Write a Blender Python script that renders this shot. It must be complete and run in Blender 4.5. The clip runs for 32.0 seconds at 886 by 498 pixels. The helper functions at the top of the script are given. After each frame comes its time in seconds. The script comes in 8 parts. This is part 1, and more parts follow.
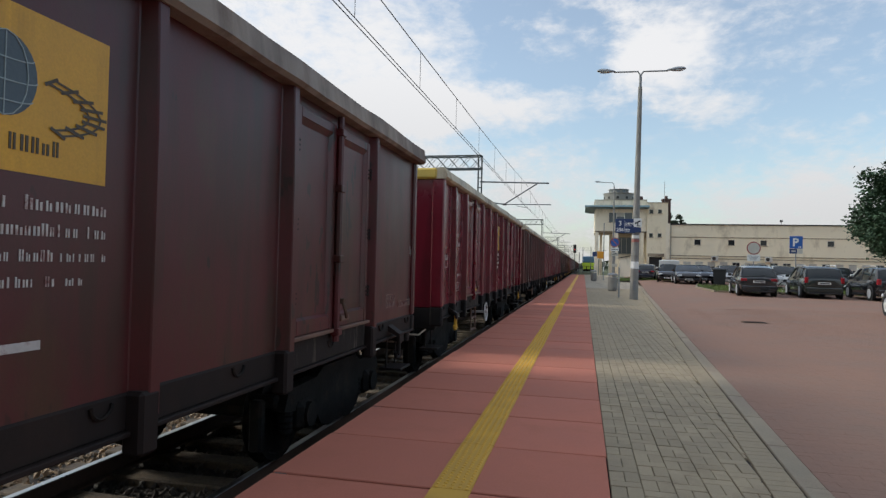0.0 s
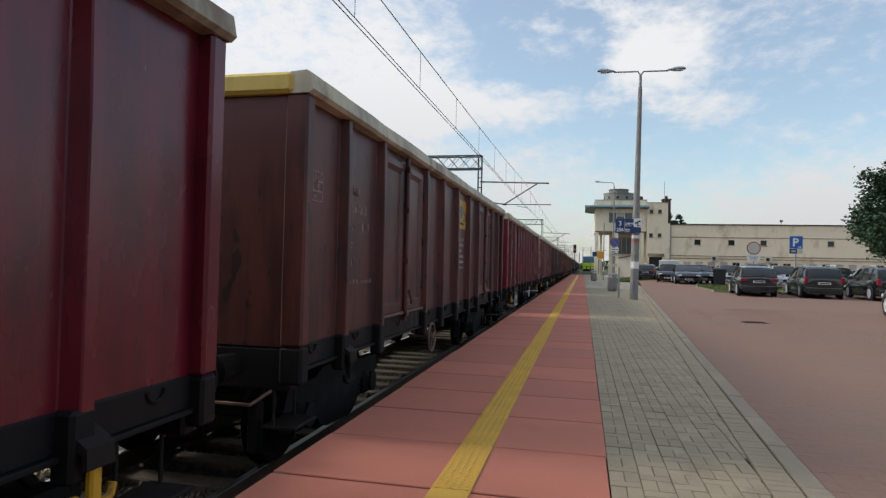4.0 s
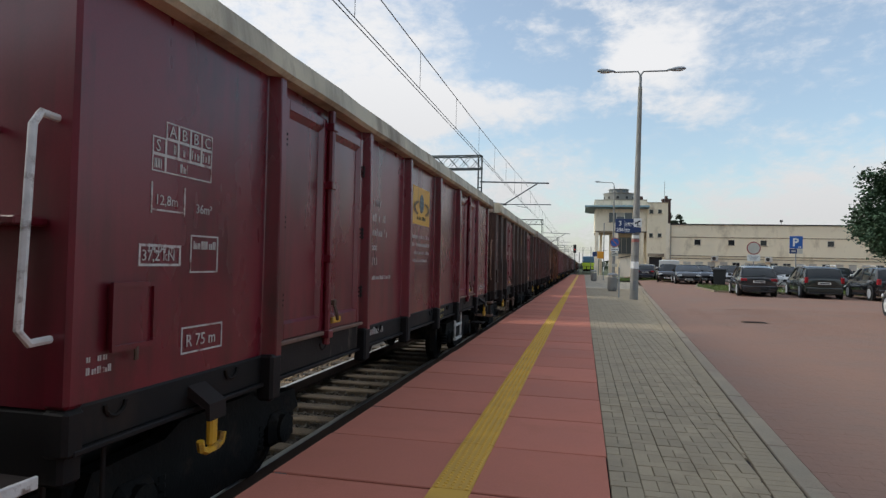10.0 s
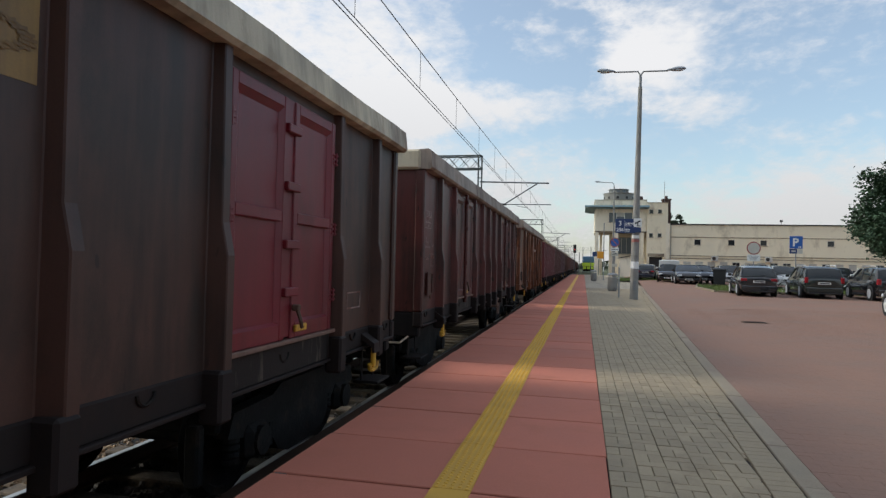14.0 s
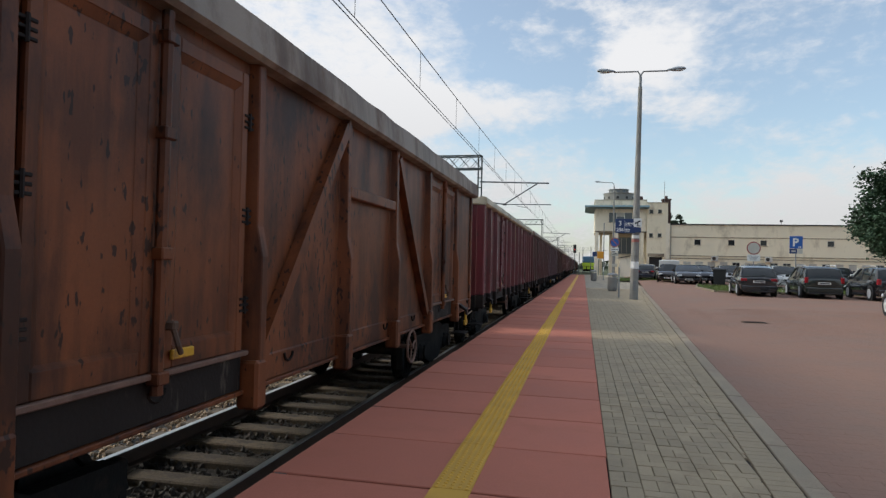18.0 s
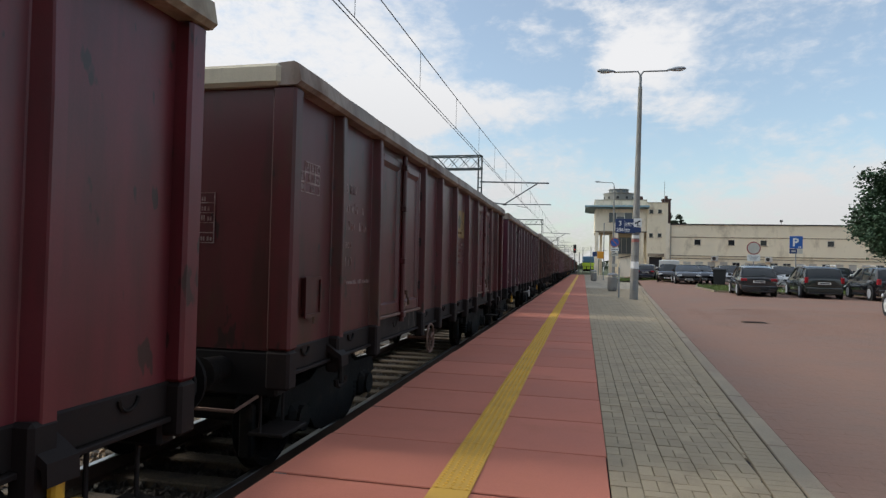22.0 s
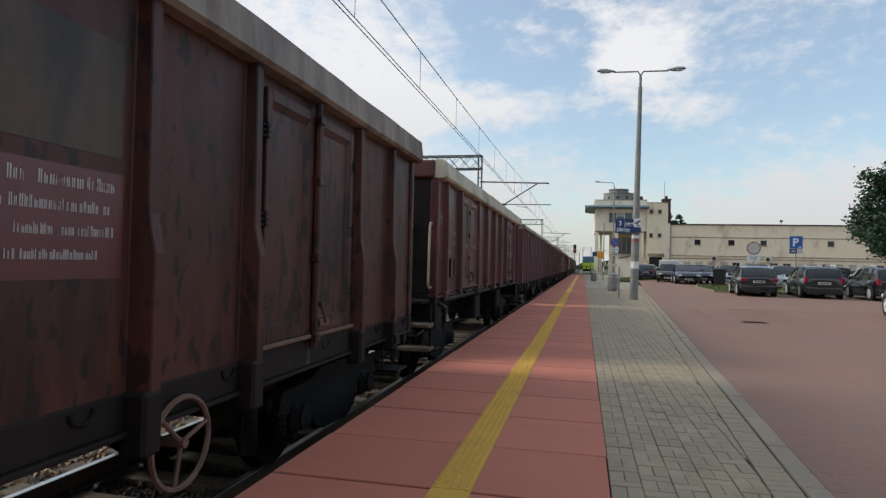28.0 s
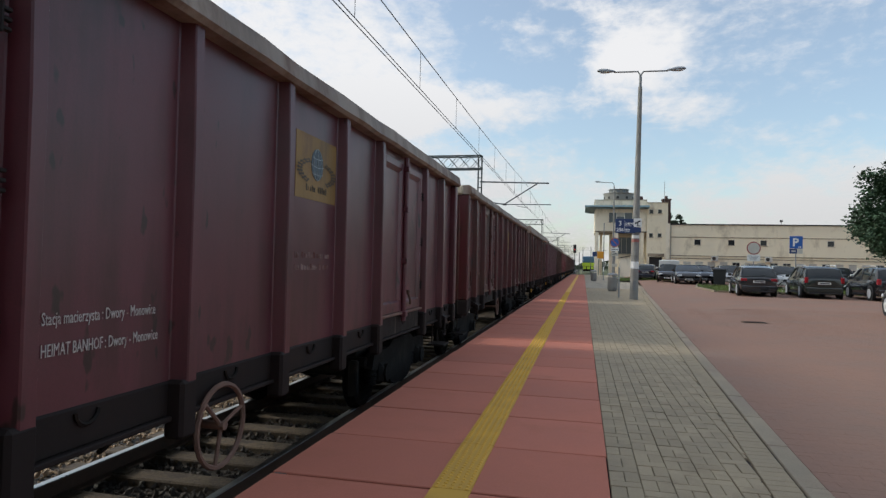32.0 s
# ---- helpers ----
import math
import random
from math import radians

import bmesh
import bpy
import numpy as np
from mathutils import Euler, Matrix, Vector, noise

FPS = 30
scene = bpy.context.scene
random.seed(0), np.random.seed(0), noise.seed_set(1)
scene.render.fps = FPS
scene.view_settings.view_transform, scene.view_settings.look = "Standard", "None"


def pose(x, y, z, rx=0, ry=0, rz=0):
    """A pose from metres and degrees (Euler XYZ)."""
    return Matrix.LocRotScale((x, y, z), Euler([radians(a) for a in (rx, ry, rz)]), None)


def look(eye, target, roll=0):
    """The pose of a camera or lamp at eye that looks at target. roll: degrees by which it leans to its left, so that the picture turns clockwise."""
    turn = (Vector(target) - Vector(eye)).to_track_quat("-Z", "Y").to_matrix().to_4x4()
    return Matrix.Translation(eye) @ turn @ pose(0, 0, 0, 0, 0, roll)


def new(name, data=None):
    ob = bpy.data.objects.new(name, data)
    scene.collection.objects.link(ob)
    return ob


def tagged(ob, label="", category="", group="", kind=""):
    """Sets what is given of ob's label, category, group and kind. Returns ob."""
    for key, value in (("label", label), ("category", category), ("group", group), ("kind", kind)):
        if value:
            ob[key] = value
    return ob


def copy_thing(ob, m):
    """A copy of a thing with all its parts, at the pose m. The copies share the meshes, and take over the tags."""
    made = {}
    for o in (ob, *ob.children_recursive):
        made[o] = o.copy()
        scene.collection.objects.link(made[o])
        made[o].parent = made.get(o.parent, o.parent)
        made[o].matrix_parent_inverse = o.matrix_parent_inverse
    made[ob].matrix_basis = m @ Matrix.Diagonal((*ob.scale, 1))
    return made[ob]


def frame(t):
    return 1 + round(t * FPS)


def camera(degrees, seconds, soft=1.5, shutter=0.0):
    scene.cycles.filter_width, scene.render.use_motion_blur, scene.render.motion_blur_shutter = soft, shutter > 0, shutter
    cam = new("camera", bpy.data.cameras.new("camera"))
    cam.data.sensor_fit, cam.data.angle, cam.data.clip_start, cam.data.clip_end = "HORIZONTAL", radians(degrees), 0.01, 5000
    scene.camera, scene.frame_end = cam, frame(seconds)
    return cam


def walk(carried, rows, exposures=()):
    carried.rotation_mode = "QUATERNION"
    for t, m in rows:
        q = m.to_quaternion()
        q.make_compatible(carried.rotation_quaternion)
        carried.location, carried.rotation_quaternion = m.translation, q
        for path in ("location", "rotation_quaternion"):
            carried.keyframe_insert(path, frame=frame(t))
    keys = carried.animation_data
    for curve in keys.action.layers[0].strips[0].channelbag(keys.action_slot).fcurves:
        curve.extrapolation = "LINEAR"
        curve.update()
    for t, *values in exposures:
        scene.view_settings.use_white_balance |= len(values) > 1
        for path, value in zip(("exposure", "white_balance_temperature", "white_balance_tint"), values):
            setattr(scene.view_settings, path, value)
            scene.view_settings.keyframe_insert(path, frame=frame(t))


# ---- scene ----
# ---------------------------------------------------------------- camera
# A fixed camera on the platform. x: across the track (track on the left), y: along it, z: up from the platform.
cam = camera(70.97, 32.0, soft=1.35)
EYE = Vector((0.0, 0.0, 1.41))
AIM = look(EYE, EYE + Vector((-0.22062, 0.97510, 0.02263)), 1.31)
walk(cam, [(0.0, AIM), (32.0, AIM)], exposures=[(0.0, 0.06), (32.0, 0.06)])

# ---------------------------------------------------------------- world and sun
SUN_EL, SUN_AZ = radians(33), radians(181)  # the sun stands beyond the train, abreast of the camera
world = bpy.data.worlds.new("sky")
scene.world = world
world.use_nodes = True
wn = world.node_tree
wn.nodes.clear()
w_out = wn.nodes.new("ShaderNodeOutputWorld")
w_bg = wn.nodes.new("ShaderNodeBackground")
w_sky = wn.nodes.new("ShaderNodeTexSky")
w_sky.sky_type = "NISHITA"
w_sky.sun_disc = False
w_sky.sun_elevation = SUN_EL
w_sky.sun_rotation = radians(90) - SUN_AZ
w_sky.air_density, w_sky.dust_density, w_sky.ozone_density = 1.0, 1.5, 0.7
w_bg.inputs["Strength"].default_value = 0.172
w_tint = wn.nodes.new("ShaderNodeMix")
w_tint.data_type, w_tint.blend_type = "RGBA", "MULTIPLY"
w_tint.inputs[0].default_value, w_tint.inputs[7].default_value = 1.0, (0.975, 1.045, 1.02, 1)
wn.links.new(w_sky.outputs["Color"], w_tint.inputs[6])
wn.links.new(w_tint.outputs[2], w_bg.inputs["Color"])
wn.links.new(w_bg.outputs["Background"], w_out.inputs["Surface"])

sun = bpy.data.lights.new("sun", "SUN")
sun.energy, sun.angle, sun.color = 1.9, radians(12), (1.0, 0.95, 0.88)
sun_ob = new("sun", sun)
sun_dir = Vector((math.cos(SUN_EL) * math.cos(SUN_AZ), math.cos(SUN_EL) * math.sin(SUN_AZ), math.sin(SUN_EL)))
sun_ob.matrix_world = look(sun_dir * 100, (0, 0, 0))

# ---------------------------------------------------------------- mesh tools
class Shape:
    """Gathers faces for one mesh."""

    def __init__(self):
        self.v, self.f = [], []

    def add(self, verts, faces):
        n = len(self.v)
        self.v += [tuple(p) for p in verts]
        self.f += [tuple(i + n for i in f) for f in faces]
        return self

    def box(self, x0, x1, y0, y1, z0, z1, c=0.0):
        """A box; c: its chamfered edges."""
        if c <= 0:
            p = [(x, y, z) for x in (x0, x1) for y in (y0, y1) for z in (z0, z1)]
            return self.add(p, [(0, 1, 3, 2), (4, 6, 7, 5), (0, 4, 5, 1), (2, 3, 7, 6), (0, 2, 6, 4), (1, 5, 7, 3)])
        c = min(c, (x1 - x0) / 2.1, (y1 - y0) / 2.1, (z1 - z0) / 2.1)
        p, index = [], {}
        for i, x in enumerate((x0, x1)):
            for j, y in enumerate((y0, y1)):
                for k, z in enumerate((z0, z1)):
                    sx, sy, sz = (c, -c)[i], (c, -c)[j], (c, -c)[k]
                    for a, q in enumerate(((x, y + sy, z + sz), (x + sx, y, z + sz), (x + sx, y + sy, z))):
                        index[i, j, k, a] = len(p)
                        p.append(q)
        f = []
        for s in (0, 1):
            f.append([index[s, j, k, 0] for j, k in ((0, 0), (1, 0), (1, 1), (0, 1))][:: 1 if s else -1])
            f.append([index[i, s, k, 1] for i, k in ((0, 0), (1, 0), (1, 1), (0, 1))][:: -1 if s else 1])
            f.append([index[i, j, s, 2] for i, j in ((0, 0), (1, 0), (1, 1), (0, 1))][:: 1 if s else -1])
        for a in (0, 1):
            for b in (0, 1):
                f.append([index[a, b, 0, 0], index[a, b, 1, 0], index[a, b, 1, 1], index[a, b, 0, 1]][:: 1 if a != b else -1])
                f.append([index[a, 0, b, 0], index[a, 1, b, 0], index[a, 1, b, 2], index[a, 0, b, 2]][:: -1 if a != b else 1])
                f.append([index[0, a, b, 1], index[1, a, b, 1], index[1, a, b, 2], index[0, a, b, 2]][:: 1 if a != b else -1])
        for i in (0, 1):
            for j in (0, 1):
                for k in (0, 1):
                    t = [index[i, j, k, 0], index[i, j, k, 1], index[i, j, k, 2]]
                    f.append(t[:: 1 if (i + j + k) % 2 else -1])
        return self.add(p, f)

    def rod(self, a, b, r, n=8, r2=None, caps=True):
        """A round bar from a to b."""
        a, b = Vector(a), Vector(b)
        r2 = r if r2 is None else r2
        d = (b - a).normalized()
        u = d.orthogonal().normalized()
        w = d.cross(u)
        ring = [(math.cos(2 * math.pi * i / n), math.sin(2 * math.pi * i / n)) for i in range(n)]
        p = [a + (u * x + w * y) * r for x, y in ring] + [b + (u * x + w * y) * r2 for x, y in ring]
        f = [(i, (i + 1) % n, (i + 1) % n + n, i + n) for i in range(n)]
        if caps:
            f += [tuple(range(n))[::-1], tuple(range(n, 2 * n))]
        return self.add(p, f)

    def pipe(self, points, r, n=6, closed=False):
        """A bent round bar."""
        pts = [Vector(p) for p in points]
        m = len(pts)
        ref = None
        rings = []
        for i, p in enumerate(pts):
            before = pts[i - 1] if i or closed else p
            after = pts[(i + 1) % m] if i < m - 1 or closed else p
            d = (after - before).normalized()
            u = d.orthogonal().normalized() if ref is None else (ref - d * ref.dot(d)).normalized()
            ref = u
            w = d.cross(u)
            rings.append([p + (u * math.cos(2 * math.pi * k / n) + w * math.sin(2 * math.pi * k / n)) * r for k in range(n)])
        f = []
        for i in range(m if closed else m - 1):
            a, b = i * n, ((i + 1) % m) * n
            f += [(a + k, a + (k + 1) % n, b + (k + 1) % n, b + k) for k in range(n)]
        if not closed:
            f += [tuple(range(n))[::-1], tuple(range((m - 1) * n, m * n))]
        return self.add([q for ring in rings for q in ring], f)

    def prism(self, outline, z0, z1, to=None):
        """A flat outline (x, y) raised from z0 to z1; to maps each (x, y, z)."""
        n = len(outline)
        p = [(x, y, z0) for x, y in outline] + [(x, y, z1) for x, y in outline]
        if to:
            p = [to(*q) for q in p]
        return self.add(p, [tuple(range(n))[::-1], tuple(range(n, 2 * n))] + [(i, (i + 1) % n, (i + 1) % n + n, i + n) for i in range(n)])

    def lathe(self, rings, centre, axis, n=20):
        """Rings of (radius, height) turned about an axis."""
        axis = Vector(axis).normalized()
        u = axis.orthogonal().normalized()
        w = axis.cross(u)
        c = Vector(centre)
        p = [c + axis * h + (u * math.cos(2 * math.pi * k / n) + w * math.sin(2 * math.pi * k / n)) * r for r, h in rings for k in range(n)]
        f = [(i * n + k, i * n + (k + 1) % n, (i + 1) * n + (k + 1) % n, (i + 1) * n + k) for i in range(len(rings) - 1) for k in range(n)]
        f += [tuple(range(n))[::-1], tuple(range((len(rings) - 1) * n, len(rings) * n))]
        return self.add(p, f)

    def quad(self, a, b, c, d):
        return self.add([a, b, c, d], [(0, 1, 2, 3)])

    def mesh(self, name, material, smooth=False):
        me = bpy.data.meshes.new(name)
        me.from_pydata(self.v, [], self.f)
        me.materials.append(material)
        if smooth:
            me.polygons.foreach_set("use_smooth", [True] * len(me.polygons))
            me.set_sharp_from_angle(angle=radians(38))
        me.update()
        return me


def part(name, shape, material, parent=None, label="", smooth=False, kind=""):
    """One mesh object under a thing or a part."""
    ob = new(name, shape.mesh(name, material, smooth) if isinstance(shape, Shape) else shape)
    if parent:
        ob.parent = parent
    return tagged(ob, label, kind=kind)


def thing(name, m, label, category, group=""):
    ob = new(name)
    ob.matrix_basis = m
    ob.empty_display_size = 0.2
    return tagged(ob, label, category, group)


def setting(name, shape, material, label, category, smooth=False):
    return tagged(part(name, shape, material, smooth=smooth), label, category, kind="structure")


def lettering(text, size, material, parent, m, label="", name="lettering", bold=0.0):
    """Flat letters, standing on the local xy plane of m, centred to the left."""
    cu = bpy.data.curves.new(name, "FONT")
    cu.body, cu.size, cu.extrude, cu.offset, cu.resolution_u = text, size, 0.0015, bold, 2
    tmp = new("letters", cu)
    bpy.context.view_layer.update()
    me = bpy.data.meshes.new_from_object(tmp.evaluated_get(bpy.context.evaluated_depsgraph_get()))
    bpy.data.objects.remove(tmp)
    me.materials.clear()
    me.materials.append(material)
    ob = part(name, me, material, parent, label, kind="stuff" if len(text) > 1 else "")
    ob.matrix_basis = m
    return ob


# ---------------------------------------------------------------- materials
def material(name, colour, rough=0.6, metal=0.0, vary=0.15, scale=4.0, stain=None, stain_amount=0.0, stain_scale=1.2, streak=1.0,
             bump=0.15, bump_scale=40.0, spread=0.0, gloss=0.5, emit=0.0, world_space=False, grain=0.0, grain_scale=180.0):
    """A painted, mineral or metal surface: colour with two scales of variation, stains with a shape, fine relief.
    streak below 1 draws the stains out downwards; spread varies single pieces."""
    m = bpy.data.materials.new(name)
    m.use_nodes = True
    n, l = m.node_tree.nodes, m.node_tree.links
    b = n["Principled BSDF"]
    b.inputs["Roughness"].default_value, b.inputs["Metallic"].default_value = rough, metal
    b.inputs["Specular IOR Level"].default_value = gloss
    tc = n.new("ShaderNodeTexCoord")
    mp = n.new("ShaderNodeMapping")
    geo = n.new("ShaderNodeNewGeometry")
    info = n.new("ShaderNodeObjectInfo")
    l.new(geo.outputs["Position"] if world_space else tc.outputs["Object"], mp.inputs["Vector"])
    mp.inputs["Scale"].default_value = (1, 1, streak)

    def noise_node(sc, detail, vector, rough_=0.55):
        t = n.new("ShaderNodeTexNoise")
        t.inputs["Scale"].default_value, t.inputs["Detail"].default_value, t.inputs["Roughness"].default_value = sc, detail, rough_
        l.new(vector, t.inputs["Vector"])
        return t

    def mix(kind, fac, a, c):
        x = n.new("ShaderNodeMix")
        x.data_type, x.blend_type = "RGBA", kind
        for value, socket in ((fac, x.inputs[0]), (a, x.inputs[6]), (c, x.inputs[7])):
            if isinstance(value, bpy.types.NodeSocket):
                l.new(value, socket)
            else:
                socket.default_value = (*value, 1) if isinstance(value, tuple) else value
        return x.outputs[2]

    def ramp(value, lo, hi, a=0.0, c=1.0):
        r = n.new("ShaderNodeMapRange")
        r.inputs[1].default_value, r.inputs[2].default_value, r.inputs[3].default_value, r.inputs[4].default_value = lo, hi, a, c
        l.new(value, r.inputs[0])
        return r.outputs[0]

    plain = geo.outputs["Position"] if world_space else tc.outputs["Object"]
    big = noise_node(scale, 5, mp.outputs["Vector"])
    col = mix("MULTIPLY", 1.0, colour, (1, 1, 1))
    x = n.new("ShaderNodeHueSaturation")
    l.new(col, x.inputs["Color"])
    l.new(ramp(big.outputs["Fac"], 0.25, 0.75, 1 - vary, 1 + vary), x.inputs["Value"])
    col = x.outputs["Color"]
    if spread:
        y = n.new("ShaderNodeHueSaturation")
        l.new(col, y.inputs["Color"])
        l.new(ramp(info.outputs["Random"], 0, 1, 1 - spread, 1 + spread), y.inputs["Value"])
        col = y.outputs["Color"]
    if stain:
        s = noise_node(stain_scale, 8, mp.outputs["Vector"], 0.65)
        col = mix("MIX", ramp(s.outputs["Fac"], 0.62 - stain_amount * 0.3, 0.72 - stain_amount * 0.2), col, stain)
    if grain:
        g = noise_node(grain_scale, 2, plain)
        z = n.new("ShaderNodeHueSaturation")
        l.new(col, z.inputs["Color"])
        l.new(ramp(g.outputs["Fac"], 0.3, 0.7, 1 - grain, 1 + grain), z.inputs["Value"])
        col = z.outputs["Color"]
    l.new(col, b.inputs["Base Color"])
    l.new(ramp(big.outputs["Fac"], 0.3, 0.7, max(0.02, rough - 0.08), min(1, rough + 0.1)), b.inputs["Roughness"])
    if bump:
        t = noise_node(bump_scale, 4, plain)
        bp = n.new("ShaderNodeBump")
        bp.inputs["Strength"].default_value, bp.inputs["Distance"].default_value = bump, 0.02
        l.new(t.outputs["Fac"], bp.inputs["Height"])
        l.new(bp.outputs["Normal"], b.inputs["Normal"])
    if emit:
        b.inputs["Emission Color"].default_value, b.inputs["Emission Strength"].default_value = (*colour, 1), emit
    return m


def wagon_paint(name, colour, rust, amount, rough=0.45, dents=0.5, flakes=0.0, gloss=0.62, flake_size=9.0, grime=0.5):
    """Old paint on steel plate: faded in clouds, streaked downwards, rust in patches, plates slightly buckled."""
    m = material(name, colour, rough, 0.0, 0.22, 0.9, rust, amount, 1.6, 0.45, 0.02, 45.0, grain=0.06, grain_scale=90.0, gloss=gloss)
    n, l = m.node_tree.nodes, m.node_tree.links
    old = [x for x in n if x.type == "BUMP"][0]
    tc = [x for x in n if x.type == "TEX_COORD"][0]
    t = n.new("ShaderNodeTexNoise")
    t.inputs["Scale"].default_value, t.inputs["Detail"].default_value = 1.5, 1.0
    l.new(tc.outputs["Object"], t.inputs["Vector"])
    bp = n.new("ShaderNodeBump")
    bp.inputs["Strength"].default_value, bp.inputs["Distance"].default_value = dents * 0.6, 0.035
    l.new(t.outputs["Fac"], bp.inputs["Height"])
    l.new(bp.outputs["Normal"], old.inputs["Normal"])
    # grime and rust water that has run down the plates
    b = n["Principled BSDF"]
    before = b.inputs["Base Color"].links[0].from_socket
    run = n.new("ShaderNodeMapping")
    run.inputs["Scale"].default_value = (1.0, 1.0, 0.10)
    l.new(tc.outputs["Object"], run.inputs["Vector"])
    lines, spots = n.new("ShaderNodeTexNoise"), n.new("ShaderNodeTexNoise")
    lines.inputs["Scale"].default_value, lines.inputs["Detail"].default_value, lines.inputs["Roughness"].default_value = 7.0, 5.0, 0.6
    spots.inputs["Scale"].default_value, spots.inputs["Detail"].default_value = 1.3, 4.0
    l.new(run.outputs["Vector"], lines.inputs["Vector"])
    l.new(tc.outputs["Object"], spots.inputs["Vector"])
    mul = n.new("ShaderNodeMath")
    mul.operation = "MULTIPLY"
    l.new(lines.outputs["Fac"], mul.inputs[0])
    l.new(spots.outputs["Fac"], mul.inputs[1])
    amount_ = n.new("ShaderNodeMapRange")
    amount_.inputs[1].default_value, amount_.inputs[2].default_value, amount_.inputs[3].default_value, amount_.inputs[4].default_value = 0.21, 0.36, 0.0, grime
    l.new(mul.outputs[0], amount_.inputs[0])
    dirty = n.new("ShaderNodeMix")
    dirty.data_type = "RGBA"
    dirty.inputs[7].default_value = (*[0.5 * v + 0.003 for v in rust], 1)
    l.new(amount_.outputs[0], dirty.inputs[0])
    l.new(before, dirty.inputs[6])
    l.new(dirty.outputs[2], b.inputs["Base Color"])
    if flakes:
        # flaked spots, longer than wide
        before = b.inputs["Base Color"].links[0].from_socket
        mp = n.new("ShaderNodeMapping")
        mp.inputs["Scale"].default_value = (1, 1, 0.42)
        l.new(tc.outputs["Object"], mp.inputs["Vector"])
        sp, patch_ = n.new("ShaderNodeTexNoise"), n.new("ShaderNodeTexNoise")
        sp.inputs["Scale"].default_value, sp.inputs["Detail"].default_value = flake_size, 2.5
        patch_.inputs["Scale"].default_value, patch_.inputs["Detail"].default_value = 1.1, 2
        l.new(mp.outputs["Vector"], sp.inputs["Vector"])
        l.new(mp.outputs["Vector"], patch_.inputs["Vector"])
        both = n.new("ShaderNodeMath")
        both.operation = "MULTIPLY_ADD"
        both.inputs[1].default_value = 0.35
        l.new(patch_.outputs["Fac"], both.inputs[0])
        l.new(sp.outputs["Fac"], both.inputs[2])
        rg = n.new("ShaderNodeMapRange")
        rg.inputs[1].default_value, rg.inputs[2].default_value, rg.inputs[4].default_value = 0.86 - 0.1 * flakes, 0.90 - 0.1 * flakes, 0.85
        l.new(both.outputs[0], rg.inputs[0])
        mx = n.new("ShaderNodeMix")
        mx.data_type = "RGBA"
        mx.inputs[7].default_value = (*RUST_DARK, 1)
        l.new(rg.outputs[0], mx.inputs[0])
        l.new(before, mx.inputs[6])
        l.new(mx.outputs[2], b.inputs["Base Color"])
    return m


def glass_material(name, tint, rough=0.05):
    m = bpy.data.materials.new(name)
    m.use_nodes = True
    b = m.node_tree.nodes["Principled BSDF"]
    b.inputs["Base Color"].default_value = (*tint, 1)
    b.inputs["Roughness"].default_value = rough
    b.inputs["Specular IOR Level"].default_value = 0.4
    return m


RUST, RUST_DARK = (0.07, 0.026, 0.014), (0.02, 0.011, 0.008)
PAINT_MAROON = wagon_paint("maroon_paint", (0.1480, 0.0085, 0.0200), (0.07, 0.009, 0.012), 0.15, 0.27, 0.4, gloss=0.62)
PAINT_RED = wagon_paint("red_paint", (0.1480, 0.0083, 0.0190), (0.07, 0.010, 0.012), 0.15, 0.28, 0.4, gloss=0.62)
PAINT_DULL = wagon_paint("dull_red_brown_paint", (0.0860, 0.0130, 0.0150), RUST, 0.3, 0.40, 0.4, 0.3, 0.5, grime=0.7)
PAINT_BROWN = wagon_paint("brown_paint", (0.1100, 0.0280, 0.0230), (0.05, 0.017, 0.013), 0.25, 0.44, 0.4, 0.3, 0.45, grime=0.7)
PAINT_UMBER = wagon_paint("dark_umber_paint", (0.0900, 0.0290, 0.0200), (0.040, 0.015, 0.011), 0.25, 0.50, 0.4, 1.35, 0.32, 9.5, 0.6)
PAINT_ORANGE = wagon_paint("rusted_orange_paint", (0.1900, 0.0580, 0.0200), (0.055, 0.019, 0.010), 0.55, 0.5, 0.3, 0.6, 0.3, 22.0, 0.6)
PAINT_OLIVE = wagon_paint("olive_brown_grime", (0.0680, 0.0310, 0.0220), (0.035, 0.020, 0.014), 0.35, 0.48, 0.4, 0.2, 0.38, grime=0.7)
# near-black brown for two wagon ends: their shade is put into the paint
PAINT_END_SHADE = wagon_paint("shade_dark_brown_end_paint", (0.0185, 0.0114, 0.0108), (0.012, 0.009, 0.008), 0.5, 0.6, 0.4, 0.4, 0.25)
PAINT_WINE = wagon_paint("grimy_wine_red_paint", (0.0960, 0.0230, 0.0190), (0.05, 0.02, 0.014), 0.35, 0.45, 0.4, 0.4, 0.42, grime=0.8)
PAINT_PLUM = wagon_paint("plum_paint", (0.0648, 0.0095, 0.0206), (0.04, 0.011, 0.013), 0.15, 0.32, 0.4)
PAINT_OXIDE = wagon_paint("oxide_red_paint", (0.1360, 0.0180, 0.0240), (0.09, 0.022, 0.020), 0.25, 0.38, 0.4, 0.25)
PAINT_FADED = wagon_paint("faded_red_paint", (0.1080, 0.0270, 0.0350), (0.07, 0.018, 0.017), 0.25, 0.38, 0.4, 0.08)
PAINT_DOOR = wagon_paint("fresh_red_door_paint", (0.1500, 0.0085, 0.0160), (0.11, 0.010, 0.012), 0.1, 0.4, gloss=0.45, grime=0.35)
BLACK_PAINT = wagon_paint("black_frame_paint", (0.0085, 0.008, 0.0085), (0.022, 0.016, 0.013), 0.25, 0.6, 0.2, 0.0, 0.2)
